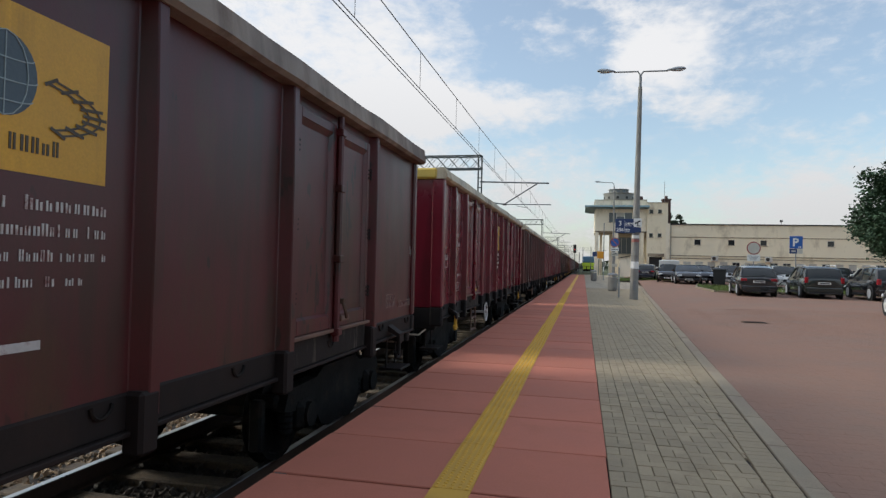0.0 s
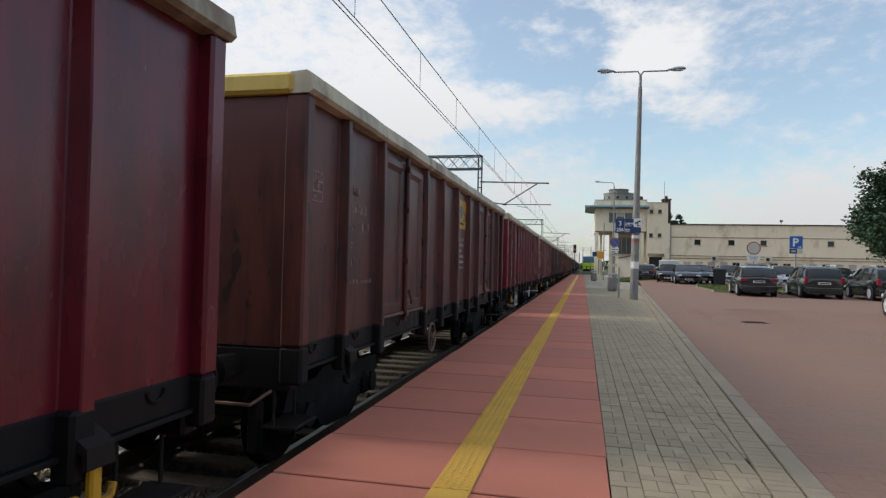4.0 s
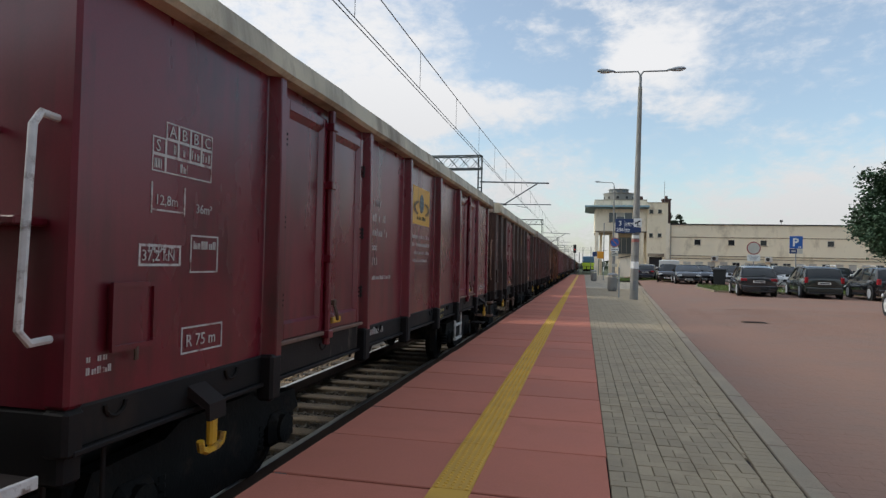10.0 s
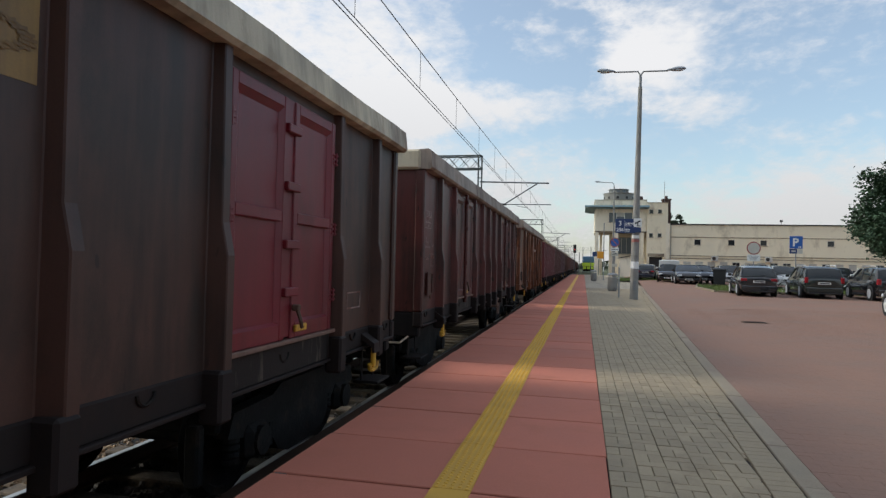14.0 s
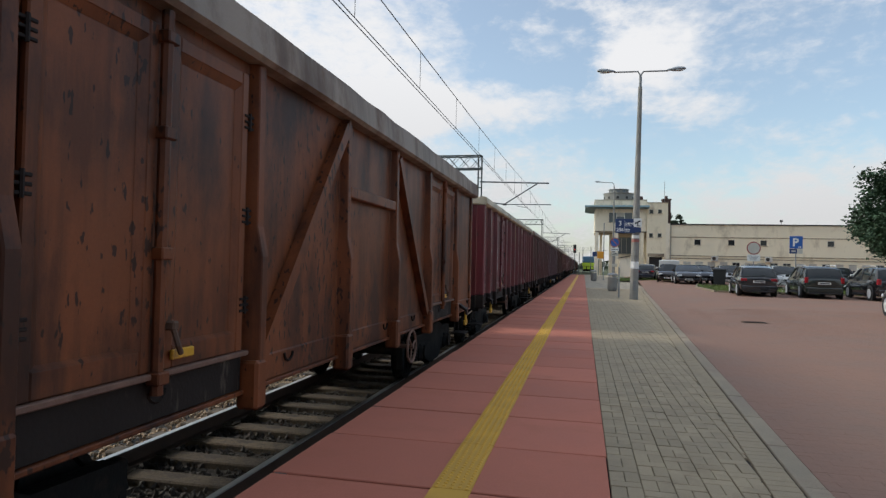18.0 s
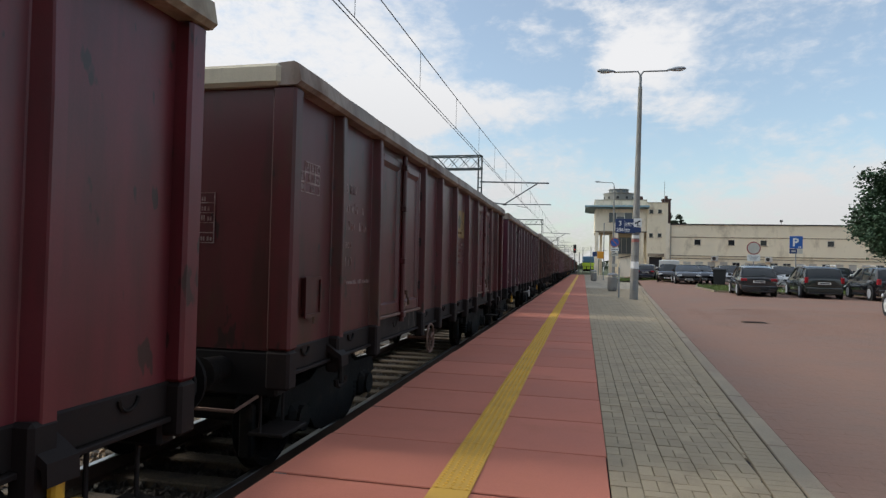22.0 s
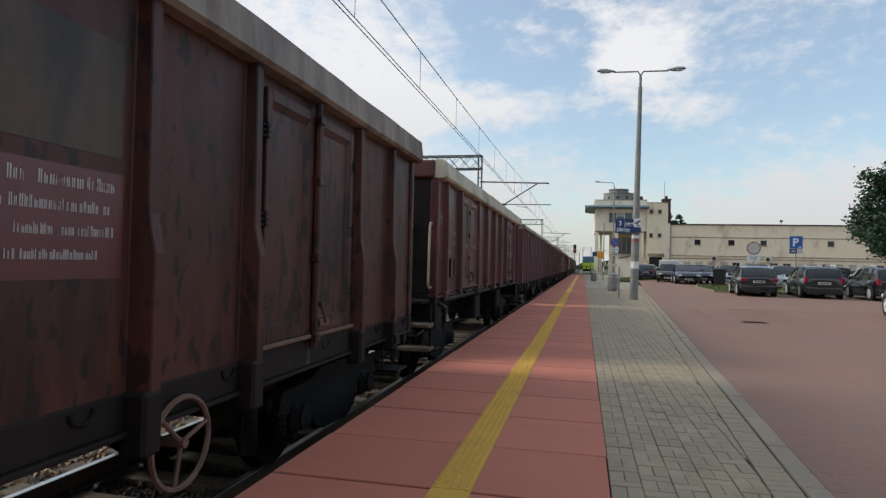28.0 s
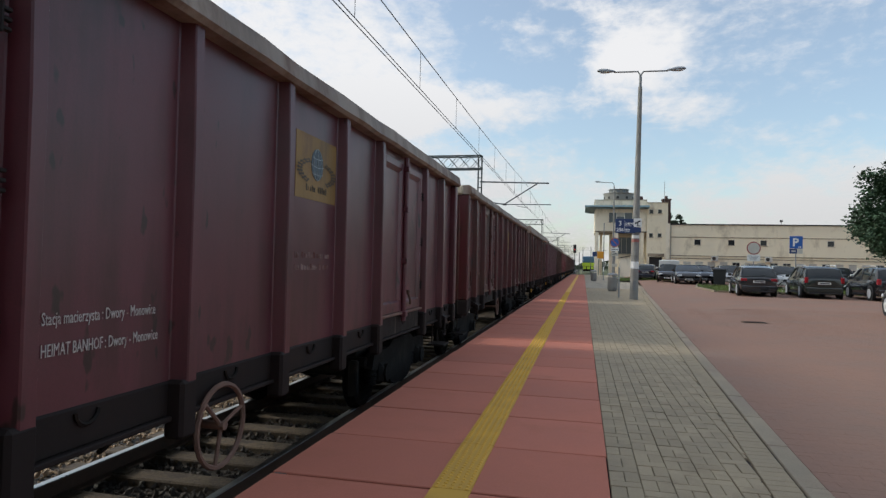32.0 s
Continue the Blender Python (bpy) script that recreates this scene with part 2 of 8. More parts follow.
GREY_FRAME = wagon_paint("grey_brown_frame_paint", (0.017, 0.0125, 0.0115), (0.026, 0.017, 0.014), 0.35, 0.65, 0.2, 0.0, 0.2)
CAP_CREAM = wagon_paint("cream_top_rail_paint", (0.55, 0.48, 0.34), (0.25, 0.18, 0.11), 0.3, 0.6, 0.3)
CAP_YELLOW = wagon_paint("yellow_top_rail_paint", (0.62, 0.44, 0.08), (0.4, 0.27, 0.08), 0.25, 0.55, 0.3)
CAP_GREY = wagon_paint("grey_brown_top_rail_paint", (0.30, 0.24, 0.19), (0.14, 0.08, 0.05), 0.45, 0.65, 0.3)
LOGO_YELLOW = wagon_paint("yellow_panel_paint", (0.70, 0.36, 0.02), (0.4, 0.2, 0.03), 0.15, 0.5, 0.3)
LOGO_FADED = wagon_paint("worn_yellow_panel_paint", (0.30, 0.17, 0.035), (0.15, 0.07, 0.025), 0.4, 0.6, 0.3)
LOGO_RUST = wagon_paint("rusted_through_panel_paint", (0.10, 0.055, 0.025), (0.02, 0.011, 0.008), 0.75, 0.6, 0.3)
FIELD_CREAM = wagon_paint("patchy_cream_field_paint", (0.30, 0.26, 0.20), (0.12, 0.05, 0.02), 0.45, 0.6, 0.3, 0.6)
GLOBE_GREY = material("globe_grey_paint", (0.07, 0.10, 0.12), 0.5, vary=0.1)
GLOBE_WORN = material("worn_globe_paint", (0.12, 0.10, 0.06), 0.6, vary=0.4, scale=7.0)
GLOBE_LINE = material("globe_line_paint", (0.30, 0.36, 0.36), 0.5, vary=0.1)
FADED_MARK = material("worn_emblem_paint", (0.17, 0.095, 0.03), 0.6, vary=0.4, scale=6.0)
TRACK_DARK = material("emblem_dark_paint", (0.07, 0.05, 0.03), 0.5, vary=0.1)
MARK_WHITE = material("white_marking_paint", (0.52, 0.49, 0.46), 0.6, vary=0.3, scale=9.0, stain=(0.2, 0.08, 0.07), stain_amount=0.35, stain_scale=9.0, bump=0)
MARK_OCHRE = material("ochre_stencil_paint", (0.42, 0.36, 0.16), 0.6, vary=0.3, scale=9.0, bump=0)
RAIL_CREAM = material("cream_handrail_paint", (0.42, 0.35, 0.27), 0.5, vary=0.2, scale=6.0, bump=0)
MARK_WORN = material("worn_marking_paint", (0.30, 0.22, 0.20), 0.6, vary=0.3, scale=9.0, stain=(0.15, 0.06, 0.05), stain_amount=0.6, stain_scale=7.0, bump=0)
SPRAY_WHITE = material("white_spray_paint", (0.58, 0.55, 0.52), 0.55, vary=0.25, scale=3.0, stain=(0.28, 0.12, 0.11), stain_amount=0.3, stain_scale=4.0, bump=0)
SPRAY_FADED = material("faded_white_spray_paint", (0.28, 0.21, 0.195), 0.6, vary=0.35, scale=3.0, stain=(0.16, 0.07, 0.065), stain_amount=0.4, stain_scale=3.5, bump=0)
SPRAY_BLACK = material("black_spray_paint", (0.02, 0.02, 0.022), 0.5, vary=0.2, bump=0)
STEEL_DARK = material("oily_dark_steel", (0.009, 0.0078, 0.007), 0.75, 0.0, 0.3, 5.0, (0.026, 0.017, 0.012), 0.3, 4.0, bump=0.3, gloss=0.2)
SCRAPED = material("scraped_threshold_steel", (0.020, 0.016, 0.014), 0.7, 0.0, 0.3, 3.0, (0.15, 0.12, 0.095), 0.24, 5.0, 0.22, bump=0.15, gloss=0.2)
STEEL_TREAD = material("bright_wheel_steel", (0.42, 0.40, 0.38), 0.25, 1.0, 0.1, bump=0.05)
WHITE_BAR = material("chalk_white_bar_paint", (0.62, 0.60, 0.57), 0.5, vary=0.2, scale=8.0, stain=(0.2, 0.15, 0.12), stain_amount=0.25, stain_scale=9.0)
RUSTY_BAR = material("rusty_bar_steel", (0.16, 0.09, 0.065), 0.7, vary=0.3, scale=8.0, bump=0.3)
YELLOW_HOOK = material("yellow_hook_paint", (0.6, 0.33, 0.02), 0.5, vary=0.15, scale=9.0, stain=(0.2, 0.1, 0.03), stain_amount=0.4, stain_scale=9.0)

# ---------------------------------------------------------------- ground, track bed, platform, pavement, road
TRACK_X, RAIL_Z = -3.66, -0.523
EDGE_X, SLAB_X = -1.99, 0.196
SLAB_Y0 = 3.82


def kerb_x(y):
    """The outer side of the kerb along the road, which draws away from the track."""
    return 1.30 + 0.0605 * y


def ground_z(x, y):
    """The road climbs very slightly away from the platform."""
    s = min(1.0, max(0.0, (x - 2.6) / 4.0))
    return -0.004 + 0.0068 * min(45.0, max(0.0, y - 11.0)) * s * s * (3 - 2 * s)


EARTH = material("dry_earth_and_weeds", (0.13, 0.12, 0.06), 0.95, vary=0.35, scale=0.15, stain=(0.07, 0.10, 0.03), stain_amount=0.7, stain_scale=0.08, bump=0.6, bump_scale=3.0, world_space=True, grain=0.3, grain_scale=4.0)
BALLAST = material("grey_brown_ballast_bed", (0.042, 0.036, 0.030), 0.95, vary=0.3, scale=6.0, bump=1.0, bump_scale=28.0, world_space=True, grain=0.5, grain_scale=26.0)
# sunlight and the train's shade are put into these two stone colours
STONE_SUNLIT = material("sunlit_tan_ballast_stone", (0.36, 0.265, 0.175), 0.9, vary=0.45, scale=9.0, bump=0.3, grain=0.25, grain_scale=60.0)
STONE = material("oily_shaded_ballast_stone", (0.075, 0.064, 0.053), 0.9, vary=0.45, scale=9.0, bump=0.3, grain=0.25, grain_scale=60.0)
SLEEPER_WOOD = material("weathered_sleeper_wood", (0.125, 0.093, 0.058), 0.9, vary=0.35, scale=3.0, stain=(0.07, 0.055, 0.045), stain_amount=0.45, stain_scale=3.0, bump=0.5, bump_scale=30.0, spread=0.25, grain=0.25, grain_scale=40.0)
RAIL_STEEL = material("polished_rail_head", (0.38, 0.37, 0.36), 0.34, 1.0, 0.08, bump=0.02)
RAIL_RUST = material("rusty_rail_web", (0.10, 0.06, 0.04), 0.85, vary=0.3, scale=6.0)
CONCRETE_DARK = material("stained_edge_concrete", (0.12, 0.10, 0.09), 0.9, vary=0.3, scale=1.5, stain=(0.03, 0.03, 0.03), stain_amount=0.6, bump=0.3, bump_scale=30.0, world_space=True)
SLAB_RED = material("red_platform_slab_concrete", (0.480, 0.168, 0.112), 0.82, vary=0.11, scale=0.8, stain=(0.46, 0.162, 0.104), stain_amount=0.3, stain_scale=1.7, bump=0.14, bump_scale=90.0, spread=0.09, world_space=True, grain=0.07, grain_scale=140.0, gloss=0.3)
JOINT_DARK = material("dark_joint_filling", (0.045, 0.034, 0.027), 0.95, vary=0.3, scale=8.0, world_space=True)
TACTILE = material("yellow_tactile_paving", (0.72, 0.415, 0.055), 0.7, vary=0.10, scale=3.0, stain=(0.56, 0.33, 0.06), stain_amount=0.2, stain_scale=5.0, bump=0.1, bump_scale=90.0, world_space=True)
# the ground of the tiles, a darker yellow than their bumps
TACTILE_BED = material("darker_yellow_tile_ground", (0.56, 0.325, 0.05), 0.8, vary=0.15, scale=3.0, bump=0.1, bump_scale=90.0, world_space=True)
PAVER_GREY = material("grey_concrete_paver", (0.330, 0.265, 0.172), 0.85, vary=0.12, scale=1.2, stain=(0.275, 0.218, 0.142), stain_amount=0.4, stain_scale=3.0, bump=0.2, bump_scale=110.0, spread=0.10, world_space=True, grain=0.12, grain_scale=160.0)
PAVER_FAR = material("grey_paving_far_off", (0.355, 0.305, 0.225), 0.9, vary=0.12, scale=1.0, stain=(0.17, 0.155, 0.125), stain_amount=0.4, world_space=True, grain=0.1, grain_scale=20.0)
KERB_GREY = material("kerb_concrete", (0.285, 0.235, 0.165), 0.85, vary=0.15, scale=2.0, stain=(0.25, 0.19, 0.14), stain_amount=0.4, bump=0.2, bump_scale=90.0, spread=0.08, world_space=True, grain=0.12, grain_scale=120.0)
ROAD_RED = material("worn_red_road_pavers", (0.252, 0.147, 0.106), 0.85, vary=0.10, scale=0.35, stain=(0.228, 0.146, 0.110), stain_amount=0.5, stain_scale=0.5, bump=0.1, bump_scale=60.0, spread=0.02, world_space=True, grain=0.05, grain_scale=24.0, gloss=0.3)
GRASS_SOIL = material("grass_soil", (0.055, 0.07, 0.02), 0.95, vary=0.3, scale=1.5, bump=0.5, world_space=True)
GRASS_BLADE = material("grass_blades", (0.10, 0.14, 0.032), 0.8, vary=0.35, scale=2.0, bump=0, world_space=True)

sheet = Shape().quad((-3500, -3500, -0.82), (3500, -3500, -0.82), (3500, 3500, -0.82), (-3500, 3500, -0.82))
setting("ground", sheet, EARTH, "dry weedy ground around the station", "ground")

# track bed with shoulders, two tracks
bed = Shape()
for cx in (TRACK_X, TRACK_X - 4.5):
    bed.prism([(cx - 2.2, -0.815), (cx + 1.66, -0.815), (cx + 1.66, -0.755), (cx - 1.55, -0.755)], -40, 420, lambda x, z, y: (x, y, z))
setting("track_bed", bed, BALLAST, "grey brown crushed stone ballast bed", "ballast")

rng = random.Random(11)
# stones: darkened for the shade under the train; clean: brightened to look sunlit
stones, clean = Shape(), Shape()
for i in range(15500):
    y = 1.2 + 13.0 * rng.random() ** 1.4
    x = -7.6 + 5.55 * rng.random()
    r = rng.uniform(0.022, 0.05)
    c = Vector((x, y, -0.745 + rng.uniform(-0.01, 0.03)))
    turn = Euler((rng.random() * 6, rng.random() * 6, rng.random() * 6)).to_matrix()
    p = [c + turn @ Vector(q) * r for q in ((1, 0.2, 0), (-1, 0, 0.2), (0.2, 0.8, 0), (0, -0.9, 0.1), (0.1, 0, 0.7), (0, 0.2, -0.7))]
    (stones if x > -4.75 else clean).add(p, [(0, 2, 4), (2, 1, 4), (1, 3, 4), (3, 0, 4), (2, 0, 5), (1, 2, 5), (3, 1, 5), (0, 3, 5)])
tagged(part("ballast_stones", stones, STONE), "oily ballast stones between the sleepers, darkened for shade", "ballast", kind="stuff")
tagged(part("ballast_stones", clean, STONE_SUNLIT), "tan ballast stones beside the far rail, brightened as sunlit", "ballast", kind="stuff")


def track(cx, y0, y1, label, sleepers):
    base = thing("railway_track", pose(cx, 0, RAIL_Z), label, "railway track")
    for side in (-0.7535, 0.7535):
        web = Shape()
        web.prism([(-0.065, -0.172), (0.065, -0.172), (0.06, -0.155), (0.01, -0.14), (0.01, -0.04), (0.034, -0.03), (0.034, -0.008), (-0.034, -0.008), (-0.034, -0.03), (-0.01, -0.04), (-0.01, -0.14), (-0.06, -0.155)],
                  y0, y1, lambda x, z, y, s=side: (x + s, y, z))
        rail = part("rail", web, RAIL_RUST, base)
        head = Shape()
        head.prism([(-0.034, -0.008), (0.034, -0.008), (0.03, 0.0), (-0.03, 0.0)], y0, y1, lambda x, z, y, s=side: (x + s, y, z))
        part("rail_head", head, RAIL_STEEL, rail, "bright worn running surface")
    shape = Shape().box(-1.3, 1.3, -0.125, 0.125, -0.28, -0.155, 0.015)
    for x in (-0.7535, 0.7535):
        shape.box(x - 0.17, x + 0.17, -0.075, 0.075, -0.156, -0.145)
        for dx in (-0.1, 0.1):
            shape.rod((x + dx, 0.03, -0.145), (x + dx, 0.03, -0.115), 0.014, 6)
    me = shape.mesh("sleeper", SLEEPER_WOOD)
    r = random.Random(3)
    for i in range(sleepers):
        ob = part("sleeper", me, SLEEPER_WOOD, base)
        ob.matrix_basis = pose(r.uniform(-0.03, 0.03), 0.9 + 0.62 * i + r.uniform(-0.02, 0.02), r.uniform(-0.008, 0.004), 0, 0, r.uniform(-0.8, 0.8))
    return base


track(TRACK_X, -40, 420, "railway track with weathered wooden sleepers and bright rails", 90)
track(TRACK_X - 4.5, -40, 420, "second railway track beyond the train, sunlit", 40)

# platform: edge wall, base, slabs, tactile strip
core = Shape().box(EDGE_X + 0.10, SLAB_X - 0.004, -30, 107, -0.82, -0.075)
core.prism([(107, -0.82), (107, -0.075), (116, -0.6), (116, -0.82)], EDGE_X + 0.1, SLAB_X, lambda y, z, x: (x, y, z))
platform = setting("platform", core, CONCRETE_DARK, "long low railway platform of red concrete slabs", "platform")
nose = Shape().box(EDGE_X, EDGE_X + 0.099, -30, 107, -0.16, -0.008, 0.01)
part("edge_beam", nose, CONCRETE_DARK, platform)
rng = random.Random(5)
slab_meshes = [Shape().box(EDGE_X - 0.004, SLAB_X - 0.004, a, 1 - b, -0.065, 0.0, 0.006).mesh("slab", SLAB_RED) for a, b in ((0.015, 0.008), (0.008, 0.015))]
for i in range(-4, 96):
    ob = part("slab", slab_meshes[i % 2], SLAB_RED, platform)
    ob.matrix_basis = pose(rng.uniform(-0.004, 0.004), SLAB_Y0 + i, rng.uniform(-0.004, 0.0), rng.uniform(-0.12, 0.12), rng.uniform(-0.06, 0.06), 0)
joint = Shape().box(EDGE_X + 0.004, SLAB_X - 0.004, -30, 106.9, -0.074, -0.05)
part("joint_filling", joint, JOINT_DARK, platform)
rest = Shape()
for i in range(96, 103):
    rest.box(EDGE_X, SLAB_X - 0.006, SLAB_Y0 + i + 0.007, SLAB_Y0 + i + 0.993, -0.07, 0.0, 0.005)
for i in range(-30, -4):
    rest.box(EDGE_X, SLAB_X - 0.006, SLAB_Y0 + i + 0.007, SLAB_Y0 + i + 0.993, -0.07, 0.0, 0.005)
part("slab", rest, SLAB_RED, platform, kind="stuff")
STRIP_X0, STRIP_X1 = -0.905, -0.655


def tactile(bumps):
    if not bumps:
        return Shape().box(STRIP_X0, STRIP_X1, 0.004, 0.996, -0.01, 0.008, 0.002).mesh("tactile_tile", TACTILE_BED)
    s = Shape()
    if bumps:
        for i in range(20):
            for j in range(5):
                x = STRIP_X0 + 0.027 + 0.049 * j
                y = 0.014 + 0.05 * i + (0.025 if j % 2 else 0)
                low = [(x + 0.016 * math.cos(a), y + 0.012 * math.sin(a), 0.0075) for a in [math.pi / 3 * k for k in range(6)]]
                s.add(low + [(x + 0.010 * math.cos(a), y + 0.007 * math.sin(a), 0.0145) for a in [math.pi / 3 * k for k in range(6)]],
                      [tuple(range(6, 12))] + [(k, (k + 1) % 6, (k + 1) % 6 + 6, k + 6) for k in range(6)])
    return s.mesh("tactile_bumps", TACTILE)


fine, coarse = tactile(True), tactile(False)
far_tile = Shape().box(STRIP_X0, STRIP_X1, 0.004, 0.996, -0.01, 0.008, 0.002).mesh("tactile_tile", TACTILE)
for i in range(-33, 96):
    ob = part("tactile_tile", coarse if i < 30 else far_tile, TACTILE, platform)
    ob.matrix_basis = pose(rng.uniform(-0.003, 0.003), SLAB_Y0 + i, 0)
    if 0 <= i < 30:
        part("tactile_bumps", fine, TACTILE, ob)

# pavement of grey pavers beside the slabs
pave = Shape()
pave.add([(SLAB_X, -30, -0.02), (kerb_x(-30) + 0.6, -30, -0.02), (kerb_x(46) - 0.02, 46, -0.02), (SLAB_X, 46, -0.02),
          (SLAB_X, -30, -0.3), (kerb_x(-30) + 0.6, -30, -0.3), (kerb_x(46) - 0.02, 46, -0.3), (SLAB_X, 46, -0.3)],
         [(0, 1, 2, 3), (4, 7, 6, 5), (0, 4, 5, 1), (1, 5, 6, 2), (2, 6, 7, 3), (3, 7, 4, 0)])
pavement = setting("pavement", pave, JOINT_DARK, "pavement of weathered grey concrete pavers beside the platform", "pavement")
far = Shape()
far.box(SLAB_X, kerb_x(46) + 0.3, 42, 107, -0.3, -0.003)
far.prism([(SLAB_X, -29.9), (kerb_x(-29.9) - 0.17, -29.9), (kerb_x(2.2) - 0.17, 2.2), (SLAB_X, 2.2)], -0.29, -0.003)
part("paving_far", far, PAVER_FAR, pavement)


def paver(x0, x1, y0, y1, dz, shape, z=0.0, g=0.0035, c=0.004):
    x0, x1, y0, y1 = x0 + g / 2, x1 - g / 2, y0 + g / 2, y1 - g / 2
    p = [(x0 + c, y0 + c, z + dz), (x1 - c, y0 + c, z + dz), (x1 - c, y1 - c, z + dz), (x0 + c, y1 - c, z + dz),
         (x0, y0, z + dz - c), (x1, y0, z + dz - c), (x1, y1, z + dz - c), (x0, y1, z + dz - c),
         (x0, y0, z - 0.05), (x1, y0, z - 0.05), (x1, y1, z - 0.05), (x0, y1, z - 0.05)]
    f = [(0, 1, 2, 3)] + [(a + i, a + (i + 1) % 4, b + (i + 1) % 4, b + i) for a, b in ((4, 0), (8, 4)) for i in range(4)]
    return shape.add(p, f)


# lengthwise strips 0.2 m wide: two upright blocks, one block across, and so on, the strips shifted against each other
across = paver(0, 0.2, 0, 0.1, 0, Shape()).mesh("paver", PAVER_GREY)
upright = paver(0, 0.1, 0, 0.2, 0, Shape()).mesh("paver", PAVER_GREY)
joined = Shape()
for col in range(0, 20):
    xa = SLAB_X - 0.001 + 0.2015 * col
    shift = (0.0, 0.17, 0.05, 0.22, 0.11)[col % 5]
    for k in range(140):
        for y, cells in ((2.2 + 0.3 * k + shift, ((0, 0.1, 0.2), (0.1, 0.2, 0.2))), (2.4 + 0.3 * k + shift, ((0, 0.2, 0.1),))):
            for c0, c1, long in cells:
                x0, x1 = xa + c0, min(xa + c1, kerb_x(y) - 0.172 - 0.204)
                dz = rng.uniform(-0.004, 0.002)
                if x1 - x0 < 0.025 or y > 42:
                    continue
                if 3.75 <= y < 8.2 and x1 == xa + c1:
                    ob = part("paver", upright if long == 0.2 else across, PAVER_GREY, pavement)
                    ob.matrix_basis = pose(x0, y, dz, rng.uniform(-0.5, 0.5), rng.uniform(-0.4, 0.4), rng.uniform(-0.6, 0.6))
                else:
                    paver(x0, x1, y, y + long, dz, joined)
band = Shape()
for row in range(0, 430):
    y = 2.3 + 0.1 * row
    x1 = kerb_x(y) - 0.172
    paver(x1 - 0.2, x1, y, y + 0.1, rng.uniform(-0.003, 0.002), band)
tagged(part("paver", joined, PAVER_GREY, pavement), kind="stuff")
tagged(part("border_course", band, PAVER_GREY, pavement), kind="stuff")

# flush kerb
kerb = setting("kerb", Shape().prism([(kerb_x(-30) - 0.165, -30), (kerb_x(-30) - 0.005, -30), (kerb_x(60) - 0.005, 60), (kerb_x(60) - 0.165, 60)], -0.3, -0.012),
               JOINT_DARK, "flush concrete kerb between pavement and road", "kerb")
stone = Shape().box(-0.163, -0.003, 0.002, 0.998, -0.2, 0.004, 0.008).mesh("kerb_stone", KERB_GREY)
for i in range(-31, 58):
    y = 1.5 + i
    ob = part("kerb_stone", stone, KERB_GREY, kerb)
    ob.matrix_basis = pose(kerb_x(y), y, rng.uniform(-0.006, 0.004), 0, 0, -math.degrees(math.atan(0.0605)))

# road
road_s = Shape()
xs = [-2.0 + 2.0 * i for i in range(48)]
ys = [-30 + 3.0 * i for i in range(50)]
pts, faces = [], []
for y in ys:
    for k, u in enumerate(xs):
        x = kerb_x(min(y, 60)) + 0.002 + (0 if k == 0 else 1.0 * k * (1 + 0.03 * k))
        pts.append((x, y, ground_z(x, y) - (0.004 if y < 26 else 0.0)))
for j in range(len(ys) - 1):
    for k in range(len(xs) - 1):
        a = j * len(xs) + k
        faces.append((a, a + 1, a + 1 + len(xs), a + len(xs)))
road_s.add(pts, faces)
road = setting("road", road_s, ROAD_RED, "wide forecourt road paved in worn red concrete blocks", "road")
blocks = Shape()
near_block = paver(0, 0.2, 0, 0.1, 0, Shape(), 0, 0.0004, 0.0007).mesh("road_block", ROAD_RED)
placed = 0
for row in range(0, 195):
    y = 3.9 + 0.1 * row
    x = kerb_x(y) + 0.004 + (0.1 if row % 2 else 0.0)
    if row % 2:
        paver(x - 0.1, x, y, y + 0.1, rng.uniform(-0.002, 0.001), blocks, ground_z(x, y), 0.0004, 0.0007)
    while x < 0.47 * y + 0.3:
        dz = rng.uniform(-0.0006, 0.0003)
        if 4.4 <= y < 7.4 and x < kerb_x(y) + 1.9 and placed < 290:
            ob = part("road_block", near_block, ROAD_RED, road)
            ob.matrix_basis = pose(x, y, ground_z(x, y) + dz, rng.uniform(-0.08, 0.08), rng.uniform(-0.08, 0.08), 0)
            placed += 1
        else:
            paver(x, x + 0.2, y, y + 0.1, dz, blocks, ground_z(x, y), 0.0004, 0.0007)
        x += 0.2
tagged(part("road_block", blocks, ROAD_RED, road), kind="stuff")

# grass patches with their low kerb
def patch(outline, lift):
    s = Shape()
    n = len(outline)
    cx, cy = sum(p[0] for p in outline) / n, sum(p[1] for p in outline) / n
    s.add([(x, y, ground_z(x, y) + lift) for x, y in outline] + [(cx, cy, ground_z(cx, cy) + lift)], [(i, (i + 1) % n, n) for i in range(n)])
    return s




